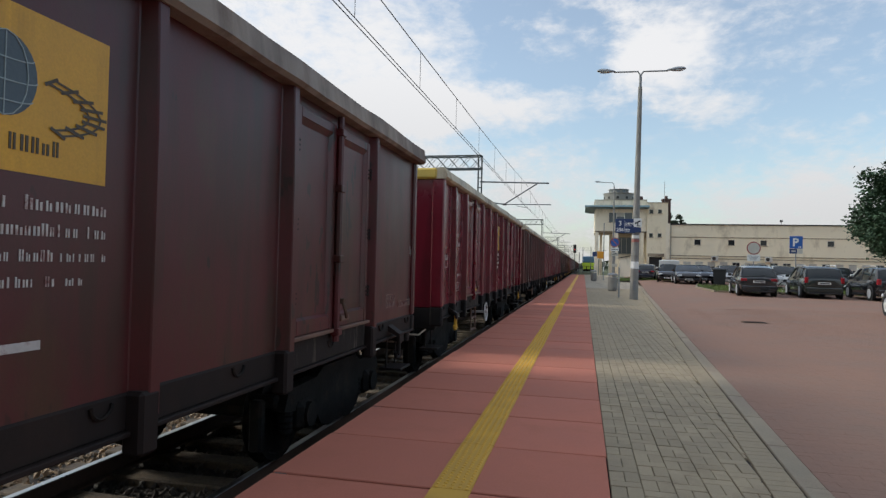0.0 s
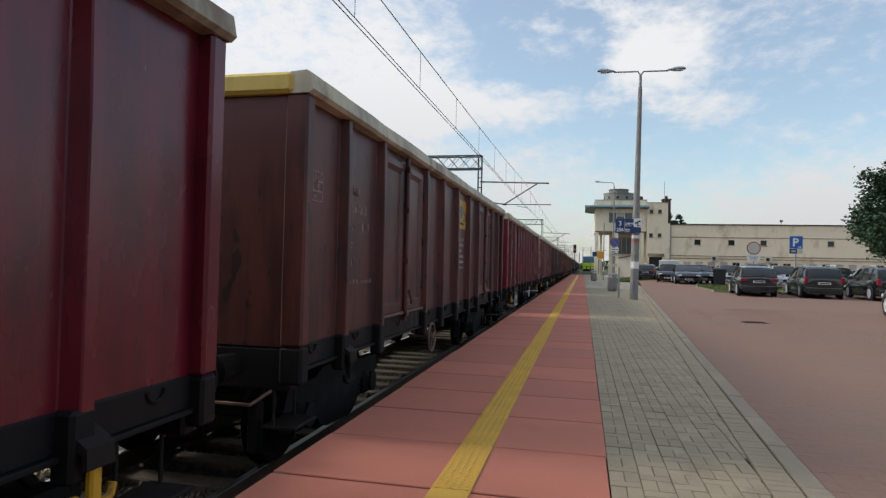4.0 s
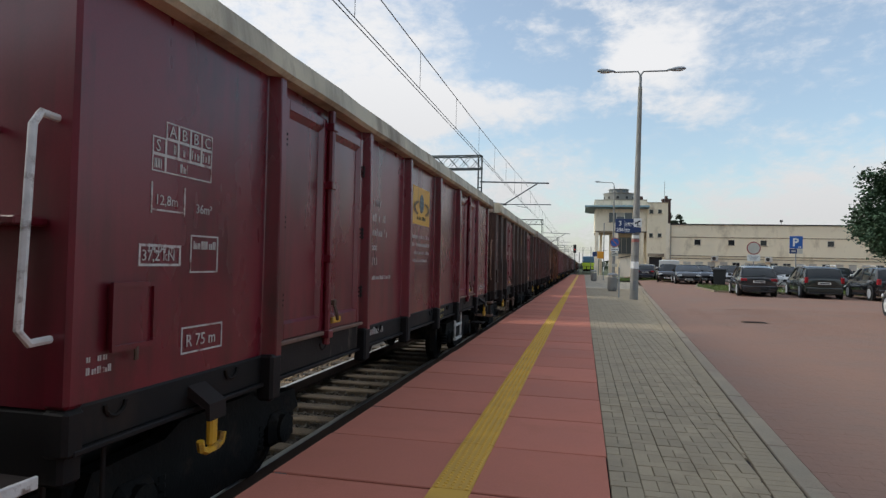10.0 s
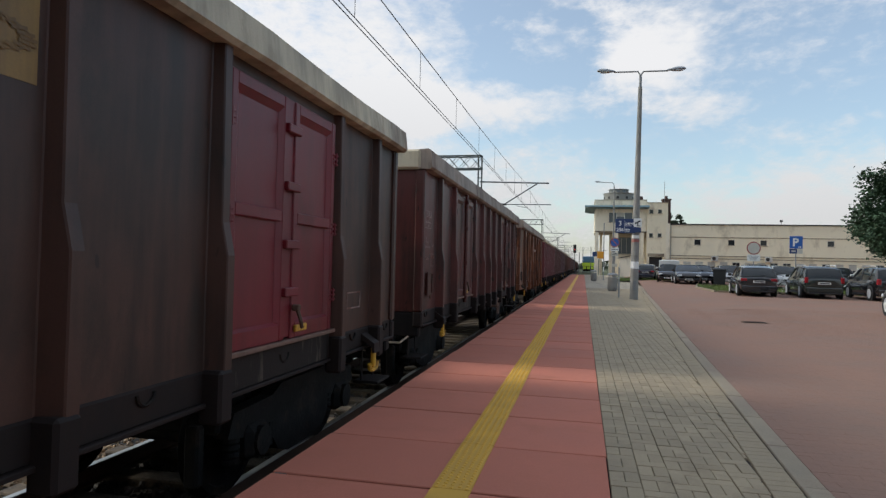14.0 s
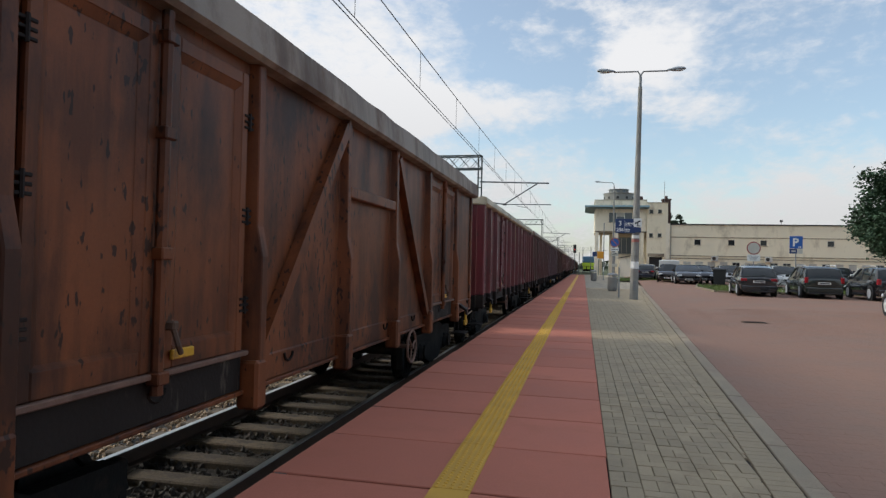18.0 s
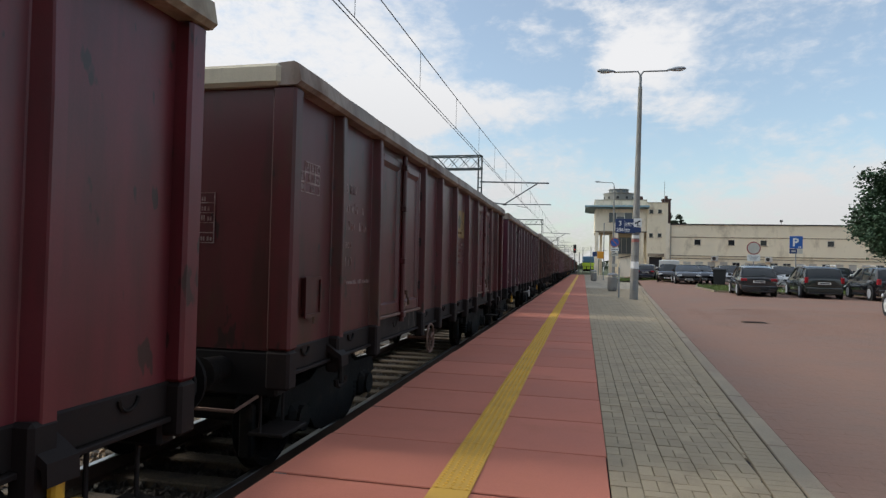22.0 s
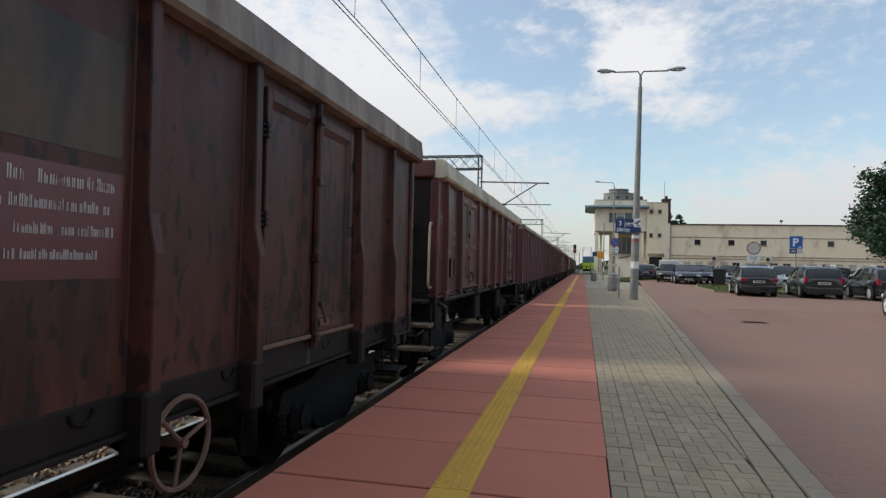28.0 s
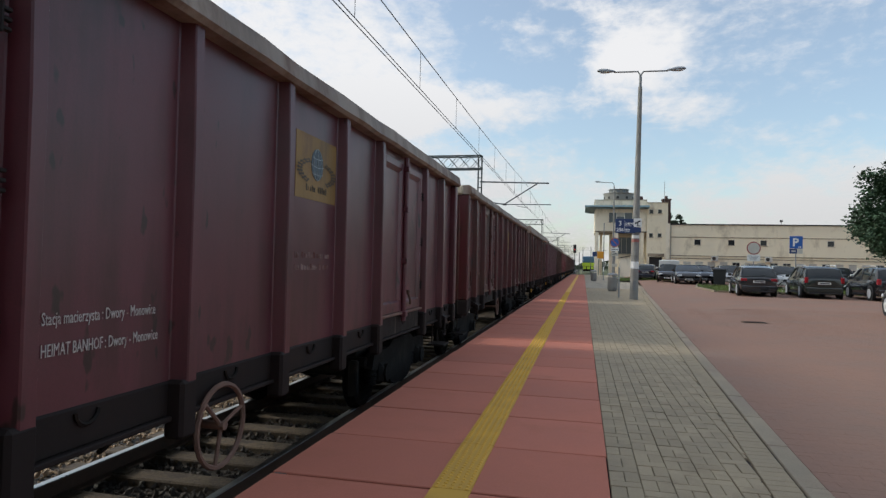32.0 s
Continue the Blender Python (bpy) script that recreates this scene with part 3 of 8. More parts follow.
def grass(outline, blades, seed, label):
    setting("grass_soil", patch(outline, 0.02), GRASS_SOIL, "thin soil under the grass", "ground")
    r = random.Random(seed)
    x0, x1 = min(p[0] for p in outline), max(p[0] for p in outline)
    y0, y1 = min(p[1] for p in outline), max(p[1] for p in outline)
    s = Shape()
    for i in range(blades):
        x, y = r.uniform(x0, x1), r.uniform(y0, y1)
        inside = False
        for k in range(len(outline)):
            (ax, ay), (bx, by) = outline[k], outline[k - 1]
            if (ay > y) != (by > y) and x < (bx - ax) * (y - ay) / (by - ay) + ax:
                inside = not inside
        if not inside:
            continue
        h, w, a = r.uniform(0.05, 0.16), r.uniform(0.012, 0.03), r.random() * 6.28
        dx, dy = math.cos(a) * w, math.sin(a) * w
        z = ground_z(x, y) + 0.02
        s.add([(x - dx, y - dy, z), (x + dx, y + dy, z), (x + r.uniform(-0.06, 0.06), y + r.uniform(-0.06, 0.06), z + h)], [(0, 1, 2)])
    tagged(part("grass", s, GRASS_BLADE), label, "grass", kind="stuff")


ISLAND = [(7.0, 36.2), (34, 36.2), (34, 44), (7.9, 47), (7.0, 42)]
grass(ISLAND, 26000, 1, "mown grass strip behind the parked cars")
grass([(2.9, 62), (5.2, 60), (8.0, 56), (8.0, 63), (9, 70), (4.0, 72)], 9000, 2, "trampled grass in front of the station building")
VERGE = [(-30, 20), (-10.6, 20), (-10.6, 120), (-30, 120)]
low = Shape().quad((-60, -30, -0.80), (-10.4, -30, -0.80), (-10.4, 300, -0.80), (-60, 300, -0.80))
setting("verge", low, GRASS_SOIL, "grassy verge beyond the tracks", "ground")
r = random.Random(9)
weeds = Shape()
for i in range(16000):
    x, y = -10.6 - 8 * r.random() ** 2, r.uniform(-2, 70)
    h, w, a = r.uniform(0.2, 0.75), r.uniform(0.02, 0.06), r.random() * 6.28
    weeds.add([(x - math.cos(a) * w, y - math.sin(a) * w, -0.8), (x + math.cos(a) * w, y + math.sin(a) * w, -0.8), (x + r.uniform(-0.2, 0.2), y + r.uniform(-0.2, 0.2), -0.8 + h)], [(0, 1, 2)])
tagged(part("weeds", weeds, GRASS_BLADE), "tall green weeds on the verge beyond the tracks", "grass", kind="stuff")
island_kerb = Shape()
for (ax, ay), (bx, by) in zip(ISLAND, ISLAND[1:] + ISLAND[:1]):
    n = max(1, int(math.hypot(bx - ax, by - ay)))
    for i in range(n):
        p = [(ax + (bx - ax) * t, ay + (by - ay) * t) for t in (i / n + 0.004, (i + 1) / n - 0.004)]
        d = Vector((p[1][0] - p[0][0], p[1][1] - p[0][1], 0)).normalized().cross(Vector((0, 0, 1))) * 0.06
        z = ground_z(*p[0])
        island_kerb.prism([(p[0][0] - d.x, p[0][1] - d.y), (p[0][0] + d.x, p[0][1] + d.y), (p[1][0] + d.x, p[1][1] + d.y), (p[1][0] - d.x, p[1][1] - d.y)], z - 0.1, z + 0.10)
setting("island_kerb", island_kerb, KERB_GREY, "raised concrete kerb round the grass strip", "kerb")
cover = thing("drain_cover", pose(4.48, 18.0, ground_z(4.48, 18.0) + 0.001), "rusty iron drain cover set in the road", "drain cover")
part("frame", Shape().box(-0.3, 0.3, -0.22, 0.22, -0.05, 0.006, 0.004), RAIL_RUST, cover)
grate = Shape()
for i in range(9):
    grate.box(-0.26, 0.26, -0.19 + 0.044 * i, -0.165 + 0.044 * i, 0.0, 0.012)
part("grate", grate, STEEL_DARK, cover)

# ---------------------------------------------------------------- wagons
# Local axes of a wagon: x across (+x faces the platform), y along, z up from the rail head.
WALL, FACE, CAP_FACE = 1.37, 1.47, 1.515
FLOOR, WALL_TOP = 1.33, 3.285
SILL = 1.225  # where the body paint ends and the frame begins
WHEEL_R = 0.46
WHEELSETS = []
UP_SIDE = Matrix(((0, 0, 1, 0), (1, 0, 0, 0), (0, 1, 0, 0), (0, 0, 0, 1)))  # letters upright on the platform side, reading along +y


def side_m(y, z, x=WALL + 0.004):
    return Matrix.Translation((x, y, z)) @ UP_SIDE


def bars(parent, rows, material_, label, name="marking"):
    """Plain bars in place of lettering: rows of (y0, y1, z0, z1)."""
    s = Shape()
    for y0, y1, z0, z1 in rows:
        s.box(WALL - 0.004, WALL + (0.004 if z0 > SILL + 0.01 else 0.024), y0, y1, z0, z1)
    return part(name, s, material_, parent, label, kind="stuff" if len(rows) > 1 else "")


def word_bars(y, z, widths, h, gap=0.03):
    out = []
    for w in widths:
        out.append((y, y + w, z, z + h))
        y += w + gap
    return out


def letter_bars(y, z, n, h, w, seed):
    """A line of n small upright blocks, as blurred lettering looks."""
    r = random.Random(seed)
    out = []
    for i in range(n):
        if r.random() < 0.13:
            y += w
            continue
        ww = w * r.uniform(0.5, 0.78)
        tall = h * (1.0 if i == 0 or r.random() < 0.3 else 0.74)
        thin = ww * 0.36
        # two short strokes side by side, at times one alone
        out.append((y, y + thin, z, z + tall))
        if r.random() < 0.8:
            out.append((y + ww - thin, y + ww, z, z + tall * r.choice((1.0, 1.0, 0.8))))
        y += w
    return out


def outline_box(y0, y1, z0, z1, t=0.014):
    return [(y0, y1, z0, z0 + t), (y0, y1, z1 - t, z1), (y0, y0 + t, z0 + t, z1 - t), (y1 - t, y1, z0 + t, z1 - t)]


def stake(y, material_, low=1.03, wide=0.065, sign=1, kinked=False):
    """A pressed stake standing off the wall with a narrow face; the older kind is deeper below the middle."""
    s = Shape()
    top = WALL_TOP + 0.005
    if kinked:
        levels = [(low, 0.125, 1.1), (1.95, 0.125, 1.1), (2.16, 0.088, 0.9), (top, 0.078, 0.85)]
    else:
        levels = [(low, FACE - WALL, 1.0), (2.6, FACE - WALL, 1.0), (top, FACE - WALL - 0.012, 0.95)]
    p = []
    for z, deep, k in levels:
        w = wide * k
        for x, d in ((-0.002, -0.062), (0.006, -0.052), (deep - 0.008, w - 0.088), (deep, w - 0.080), (deep, w - 0.008), (deep - 0.008, w), (0.006, w + 0.004), (-0.002, w + 0.012)):
            p.append((sign * (WALL + x), y + d, z))
    n = 8
    f = [(a * n + i, a * n + i + 1, (a + 1) * n + i + 1, (a + 1) * n + i) for a in range(len(levels) - 1) for i in range(n - 1)]
    f += [tuple(range(n)), tuple(range((len(levels) - 1) * n, len(levels) * n))]
    return s.add(p, f)


def door_leaf(y0, y1, rails, sign=1, floor=1.33):
    s = Shape()
    z0, z1 = floor - 0.02, WALL_TOP - 0.10
    xa, xb = WALL + 0.006, WALL + 0.048
    w = 0.075

    def bx(a, b, c, d, e, f, ch=0.008):
        s.box(*(sorted((sign * a, sign * b))), c, d, e, f, ch)

    bx(xa - 0.02, xa + 0.008, y0 + 0.02, y1 - 0.02, z0 + 0.02, z1 - 0.02)
    # the pressed rim slopes in to the sunk panel
    a, b, c, d = y0 + w - 0.002, y1 - w + 0.002, z0 + 0.128, z1 - 0.088
    rim = [(a, c), (b, c), (b, d), (a, d)]
    inner = [(a + 0.05, c + 0.018), (b - 0.05, c + 0.018), (b - 0.05, d - 0.05), (a + 0.05, d - 0.05)]
    s.add([(sign * (xb - 0.006), y, z) for y, z in rim] + [(sign * (xa + 0.010), y, z) for y, z in inner],
          [(i, (i + 1) % 4, (i + 1) % 4 + 4, i + 4)[::sign] for i in range(4)])
    bx(xa, xb, y0, y0 + w, z0, z1)
    bx(xa, xb, y1 - w, y1, z0, z1)
    bx(xa, xb - 0.002, y0 + w, y1 - w, z0, z0 + 0.13)
    bx(xa, xb - 0.002, y0 + w, y1 - w, z1 - 0.09, z1)
    if rails:
        bx(xa, xb - 0.002, y0 + w, y1 - w, 2.22, 2.31)
    return s


def wheelset():
    s = Shape()
    s.rod((-1.02, 0, 0), (1.02, 0, 0), 0.085, 12)
    for sg in (-1, 1):
        s.lathe([(0.11, -0.075), (0.13, 0.05), (0.385, 0.045), (0.40, 0.068), (WHEEL_R - 0.005, 0.066), (WHEEL_R, -0.03), (WHEEL_R + 0.028, -0.058), (WHEEL_R + 0.02, -0.068), (0.40, -0.062), (0.385, -0.03), (0.13, -0.035)],
                (sg * 0.7535, 0, 0), (sg, 0, 0), 28)
        for k in range(4):
            a = math.pi / 2 * k + 0.4
            s.rod((sg * 0.80, math.cos(a) * 0.27, math.sin(a) * 0.27), (sg * 0.812, math.cos(a) * 0.27, math.sin(a) * 0.27), 0.05, 8)
    return s.mesh("wheelset", STEEL_DARK, True)


def bogie_frame():
    s = Shape()
    for sg in (-1, 1):
        x0, x1 = sorted((sg * 0.94, sg * 1.06))
        # side frame with a deep middle and raised ends over the axle boxes
        prof = [(-1.30, 0.56), (-1.22, 0.74), (-0.62, 0.76), (-0.45, 0.84), (0.45, 0.84), (0.62, 0.76), (1.22, 0.74), (1.30, 0.56), (1.10, 0.52), (0.70, 0.52), (0.48, 0.26), (0.30, 0.20), (-0.30, 0.20), (-0.48, 0.26), (-0.70, 0.52), (-1.10, 0.52)]
        s.prism(prof, x0, x1, lambda y, z, x: (x, y, z))
        for y in (-0.9, 0.9):
            xa, xb = sorted((sg * 0.93, sg * 1.12))
            s.box(xa, xb, y - 0.17, y + 0.17, 0.32, 0.60, 0.05)
            s.rod((sg * 1.10, y, 0.46), (sg * 1.15, y, 0.46), 0.12, 14)
            for dy in (-0.27, 0.27):
                for k in range(4):
                    s.rod((sg * 1.0, y + dy, 0.34 + 0.055 * k), (sg * 1.0, y + dy, 0.375 + 0.055 * k), 0.075, 10)
        for y in (-0.38, 0.38):
            xa, xb = sorted((sg * 0.80, sg * 0.92))
            s.box(xa, xb, y * 3.75 - 0.05, y * 3.75 + 0.05, 0.22, 0.68, 0.02)
    s.box(-0.95, 0.95, -0.24, 0.24, 0.52, 0.80, 0.04)
    s.box(-0.98, 0.98, -1.32, -1.22, 0.58, 0.70, 0.02)
    s.box(-0.98, 0.98, 1.22, 1.32, 0.58, 0.70, 0.02)
    return s.mesh("bogie_frame", STEEL_DARK)


MESH_WHEELS, MESH_BOGIE = wheelset(), bogie_frame()
MESH_PLATE = Shape().lathe([(0.10, -0.32), (0.115, -0.06), (0.13, 0.0)], (0, 0, 0), (0, 1, 0), 16).mesh("buffer_casing", STEEL_DARK, True)
MESH_HEAD = Shape().lathe([(0.06, -0.02), (0.14, 0.20), (0.235, 0.235), (0.235, 0.262), (0.12, 0.282)], (0, 0, 0), (0, 1, 0), 20).mesh("buffer_head", STEEL_DARK, True)


def hook_eye():
    return Shape().pipe([(0, 0.07 * math.cos(a), 0.065 * math.sin(a)) for a in [math.pi * (1 + k / 7) for k in range(8)]], 0.011, 5).mesh("lashing_ring", STEEL_DARK)


MESH_RING = hook_eye()


def towing_hook(material_):
    """An anchor-shaped rope hook."""
    s = Shape()
    s.box(-0.022, 0.022, -0.036, 0.036, -0.19, 0.02, 0.012)
    s.pipe([(0, -0.115, -0.14), (0, -0.10, -0.195), (0, -0.05, -0.215), (0, 0.05, -0.215), (0, 0.10, -0.195), (0, 0.115, -0.14)], 0.024, 6)
    return s.mesh("rope_hook", material_)


MESH_BRACKET = Shape().prism([(0.0, 0.17), (0.15, 0.07), (0.155, -0.03), (0.13, -0.03), (0.12, 0.04), (0.0, 0.10)], -0.085, 0.085, lambda x, z, y: (x, y, z)).mesh("hook_bracket", GREY_FRAME)
MESH_HOOK_Y, MESH_HOOK_D = towing_hook(YELLOW_HOOK), towing_hook(STEEL_DARK)


def handwheel(material_, r=0.21):
    s = Shape()
    s.pipe([(0, r * math.cos(a), r * math.sin(a)) for a in [2 * math.pi * k / 24 for k in range(24)]], 0.018, 6, True)
    for k in range(3):
        a = 2 * math.pi * k / 3 + 0.3
        s.rod((0, 0, 0), (0, r * math.cos(a), r * math.sin(a)), 0.014, 6)
    s.rod((-0.35, 0, 0), (0.03, 0, 0), 0.03, 8)
    return s.mesh("brake_handwheel", material_, True)


MESH_HANDWHEEL_W, MESH_HANDWHEEL_R, MESH_HANDWHEEL_L = handwheel(WHITE_BAR), handwheel(RUSTY_BAR), handwheel(RUSTY_BAR, 0.26)

# stakes and doors, measured from the middle of the wagon
# kind: stakes, doors, half the body's length, kinked stakes
def both_ways(*ys):
    return sorted([-y for y in ys if y] + list(ys))


LAYOUTS = {
    "many": (both_ways(0.0, 1.18, 2.27, 4.27, 5.36), (-3.27, 3.27), 6.38, False),
    "few": (both_ways(0.87, 2.45, 4.43), (-3.44, 3.44), 6.25, False),
    "braced": (both_ways(0.80, 2.48, 4.45), (-3.465, 3.465), 6.20, True),
    "wide": (both_ways(0.0, 1.22, 2.44, 4.37, 5.47), (-3.405, 3.405), 6.24, True),
    "old": (both_ways(0.0, 0.97, 2.04, 4.11, 5.22), (-3.075, 3.075), 6.22, True),
    "hopper": (both_ways(0.0, 1.25, 2.50, 4.46, 5.69), (-3.48, 3.48), 6.20, False),
}


def wagon(style, label, paint, frame_paint, cap, end_cap, door_paint=None, layout="many", rails=False, handrail=None, near_step=False,
          wheel=None, ladder=None, hooks=MESH_HOOK_D, pipe=False, platform_end=False, wheel_y=1.9, end_paint=None, far_rail=None, half=None):
    """One open high-sided bogie wagon with side doors."""
    w = thing("freight_wagon", pose(0, 0, 0), label, "freight wagon", "wagons of the freight train")
    stakes, doors, HALF, kinked = LAYOUTS[layout]
    HALF = half or HALF
    CAP_TOP = {"many": 3.47, "few": 3.50, "wide": 3.55}.get(layout, 3.58)
    FLOOR, SILL, LOW = (1.52, 1.455, 1.40) if layout == "hopper" else (1.33, 1.225, 1.03)
    door_paint = door_paint or paint
    for sg, nm in ((1, "side_wall"), (-1, "side_wall")):
        s = Shape()
        xa, xb = sorted((sg * (WALL - 0.03), sg * WALL))
        s.box(xa, xb, -HALF + 0.04, HALF - 0.04, SILL - 0.01, WALL_TOP + 0.01)
        part(nm, s, paint, w)
        # sill: a channel with its flanges
        s = Shape()
        xa, xb = sorted((sg * (WALL - 0.10), sg * (WALL + 0.012)))
        s.box(xa, xb, -HALF + 0.02, HALF - 0.02, LOW, SILL + 0.005, 0.012)
        xa, xb = sorted((sg * (WALL - 0.10), sg * (WALL + 0.045)))
        s.box(xa, xb, -HALF + 0.02, HALF - 0.02, LOW - 0.025, LOW + 0.005, 0.006)
        part("side_sill", s, frame_paint, w)
        # capping: a hollow rail that leans out, dented here and there
        s = Shape()
        prof = [(sg * (WALL - 0.06), WALL_TOP), (sg * (CAP_FACE - 0.03), WALL_TOP), (sg * (CAP_FACE + 0.005), WALL_TOP + 0.03), (sg * (CAP_FACE - 0.02), CAP_TOP - 0.02), (sg * (CAP_FACE - 0.06), CAP_TOP), (sg * (WALL - 0.05), CAP_TOP - 0.01)]
        r = random.Random(hash_of(style) + sg)
        n, cuts = len(prof), 26
        p, f = [], []
        for i in range(cuts + 1):
            y = -HALF - 0.05 + (2 * HALF + 0.1) * i / cuts
            dx, dz = r.uniform(-0.012, 0.008), r.uniform(-0.010, 0.006)
            if i in (0, cuts):
                dx = dz = 0
            p += [(x + sg * dx * (1 if k in (1, 2, 3, 4) else 0), y, z + dz * (1 if k >= 3 else 0)) for k, (x, z) in enumerate(prof)]
        f = [(i * n + k, i * n + (k + 1) % n, (i + 1) * n + (k + 1) % n, (i + 1) * n + k) for i in range(cuts) for k in range(n)]
        f += [tuple(range(n)), tuple(range(cuts * n, cuts * n + n))]
        s.add(p, f)
        part("top_rail", s, cap, w, "dented top rail")
        for y in stakes:
            part("stake", stake(y, paint, LOW + 0.07, 0.065 if layout != "few" else 0.075, sg, kinked), paint, w)
            s = Shape()
            xa, xb = sorted((sg * (WALL - 0.02), sg * (WALL + 0.14 if kinked else FACE + 0.006)))
            s.box(xa, xb, y - 0.074, y + 0.074, 0.90 if LOW < 1.3 else LOW - 0.06, SILL + 0.01, 0.02)
            part("stake_foot", s, frame_paint, w)
        for yc in doors:
            for y0, y1 in ((yc - 0.86, yc - 0.055), (yc + 0.055, yc + 0.86)):
                leaf = part("door_leaf", door_leaf(y0, y1, rails, sg, FLOOR), door_paint, w)
                if sg == 1:
                    yo = y0 - 0.01 if y0 < yc - 0.5 else y1 + 0.01
                    for z in (1.62, 2.22, 2.86):
                        s = Shape()
                        for dz in (-0.04, 0.0, 0.04):
                            s.box(WALL + 0.03, WALL + 0.056, yo - 0.055, yo + 0.055, z + dz - 0.009, z + dz + 0.009, 0.004)
                        s.rod((WALL + 0.056, yo, z - 0.06), (WALL + 0.056, yo, z + 0.06), 0.011, 6)
                        part("hinge", s, GREY_FRAME if not rails else door_paint, leaf)
            if sg == 1:
                s = Shape()
                if rails:
                    s.box(WALL + 0.01, WALL + 0.035, yc - 0.06, yc + 0.06, FLOOR, WALL_TOP - 0.1)
                    for z in (1.68, 2.05, 2.50, 2.95):
                        s.box(WALL + 0.02, WALL + 0.085, yc - 0.11, yc + 0.11, z - 0.035, z + 0.035, 0.008)
                else:
                    s.rod((WALL + 0.07, yc - 0.02, FLOOR - 0.14), (WALL + 0.07, yc - 0.02, WALL_TOP - 0.02), 0.034, 8)
                    for z in (FLOOR - 0.05, 1.95, 2.6, 3.12):
                        s.box(WALL + 0.03, WALL + 0.115, yc - 0.065, yc + 0.03, z - 0.035, z + 0.035, 0.008)
                lock = part("door_lock_bar", s, door_paint, w)
                s = Shape()
                s.pipe([(WALL + 0.10, yc + 0.06, FLOOR + 0.22), (WALL + 0.13, yc + 0.07, FLOOR + 0.12), (WALL + 0.12, yc + 0.11, FLOOR + 0.07)], 0.016, 6)
                s.box(WALL + 0.06, WALL + 0.12, yc + 0.04, yc + 0.09, FLOOR + 0.2, FLOOR + 0.25, 0.008)
                part("door_handle", s, RAIL_RUST, lock)
                s = Shape().box(WALL + 0.05, WALL + 0.075, yc + 0.10, yc + 0.30, FLOOR + 0.03, FLOOR + 0.085, 0.006)
                part("locking_lever", s, YELLOW_HOOK if hooks is MESH_HOOK_Y else RUSTY_BAR, lock)
            s = Shape()
            xa, xb = sorted((sg * (WALL + 0.0), sg * (WALL + 0.07)))
            s.box(xa, xb, yc - 0.92, yc + 0.92, FLOOR - 0.055, FLOOR - 0.022, 0.006)
            part("door_sill", s, RUSTY_BAR, w)
            if sg == 1:
                part("threshold_plate", Shape().box(WALL + 0.008, WALL + 0.022, yc - 0.9, yc + 0.9, LOW + 0.01, FLOOR - 0.06, 0.004), SCRAPED, w)
    # braces of the rusted type
    if layout == "braced":
        for sg2 in (-1, 1):
            a, b = Vector((WALL + 0.045, sg2 * 0.86, WALL_TOP - 0.08)), Vector((WALL + 0.045, sg2 * 2.40, FLOOR - 0.12))
            d = (b - a).normalized()
            u = d.cross(Vector((1, 0, 0))) * 0.055
            s = Shape()
            p = [a - u, a + u, b + u, b - u]
            s.add([q + Vector((dx, 0, 0)) for dx in (-0.04, 0.05) for q in p], [(0, 1, 2, 3), (7, 6, 5, 4)] + [(i, i + 4, (i + 1) % 4 + 4, (i + 1) % 4) for i in range(4)])
            part("diagonal_brace", s, paint, w)
        part("mid_rail", Shape().box(WALL, WALL + 0.08, -0.74, 0.74, 2.55, 2.66, 0.01), paint, w)
    # ends
    for sg in (-1, 1):
        s = Shape()
        ya, yb = sorted((sg * (HALF - 0.06), sg * HALF))
        s.box(-WALL + 0.0, WALL - 0.0, ya, yb, SILL - 0.005, WALL_TOP)
        for z in (1.85, 2.55):
            y2, y3 = sorted((sg * HALF, sg * (HALF + 0.05)))
            if sg > 0:
                s.box(-WALL + 0.1, WALL - 0.1, y2, y3, z - 0.06, z + 0.06, 0.02)
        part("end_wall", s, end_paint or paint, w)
        for x in (-1, 1):
            s = Shape()
            xa, xb = sorted((x * (WALL - 0.10), x * (FACE if layout == "many" else WALL + 0.04)))
            ya, yb = sorted((sg * (HALF - (0.12 if layout == "many" else 0.09)), sg * (HALF + 0.03)))
            s.box(xa, xb, ya, yb, SILL, WALL_TOP + 0.004, 0.02)
            part("corner_post", s, paint, w)
            part("corner_foot", Shape().box(xa, xb, ya, yb, LOW - 0.11 if layout == "many" else LOW - 0.03, SILL - 0.002, 0.02), frame_paint, w)
        s = Shape()
        ya, yb = sorted((sg * (HALF - 0.09), sg * (HALF + 0.08)))
        s.box(-WALL + 0.02, WALL - 0.02, ya, yb, WALL_TOP - 0.002, CAP_TOP - 0.012, 0.03)
        part("end_rail", s, end_cap if sg < 0 else cap, w)
        s = Shape()
        ya, yb = sorted((sg * (HALF - 0.14), sg * (HALF - 0.0)))
        s.box(-1.36, 1.36, ya, yb, 0.86, SILL - 0.01, 0.02)
        part("headstock", s, BLACK_PAINT, w)
        s = Shape().pipe([(0.62, sg * HALF, 0.84), (0.62, sg * (HALF + 0.26), 0.80), (1.16, sg * (HALF + 0.26), 0.80), (1.20, sg * HALF, 0.86)], 0.014, 6)
        part("shunter_handle", s, RUSTY_BAR if hooks is MESH_HOOK_D else RAIL_CREAM, w)
        for x in (-0.875, 0.875):
            b = part("buffer", MESH_PLATE, STEEL_DARK, w)
            b.matrix_basis = pose(x, sg * 6.665, 1.06, 0, 0, 0 if sg > 0 else 180)
            h = part("buffer_head", MESH_HEAD, STEEL_DARK, b)
            h.matrix_basis = pose(0, 0.02, 0)
        s = Shape()
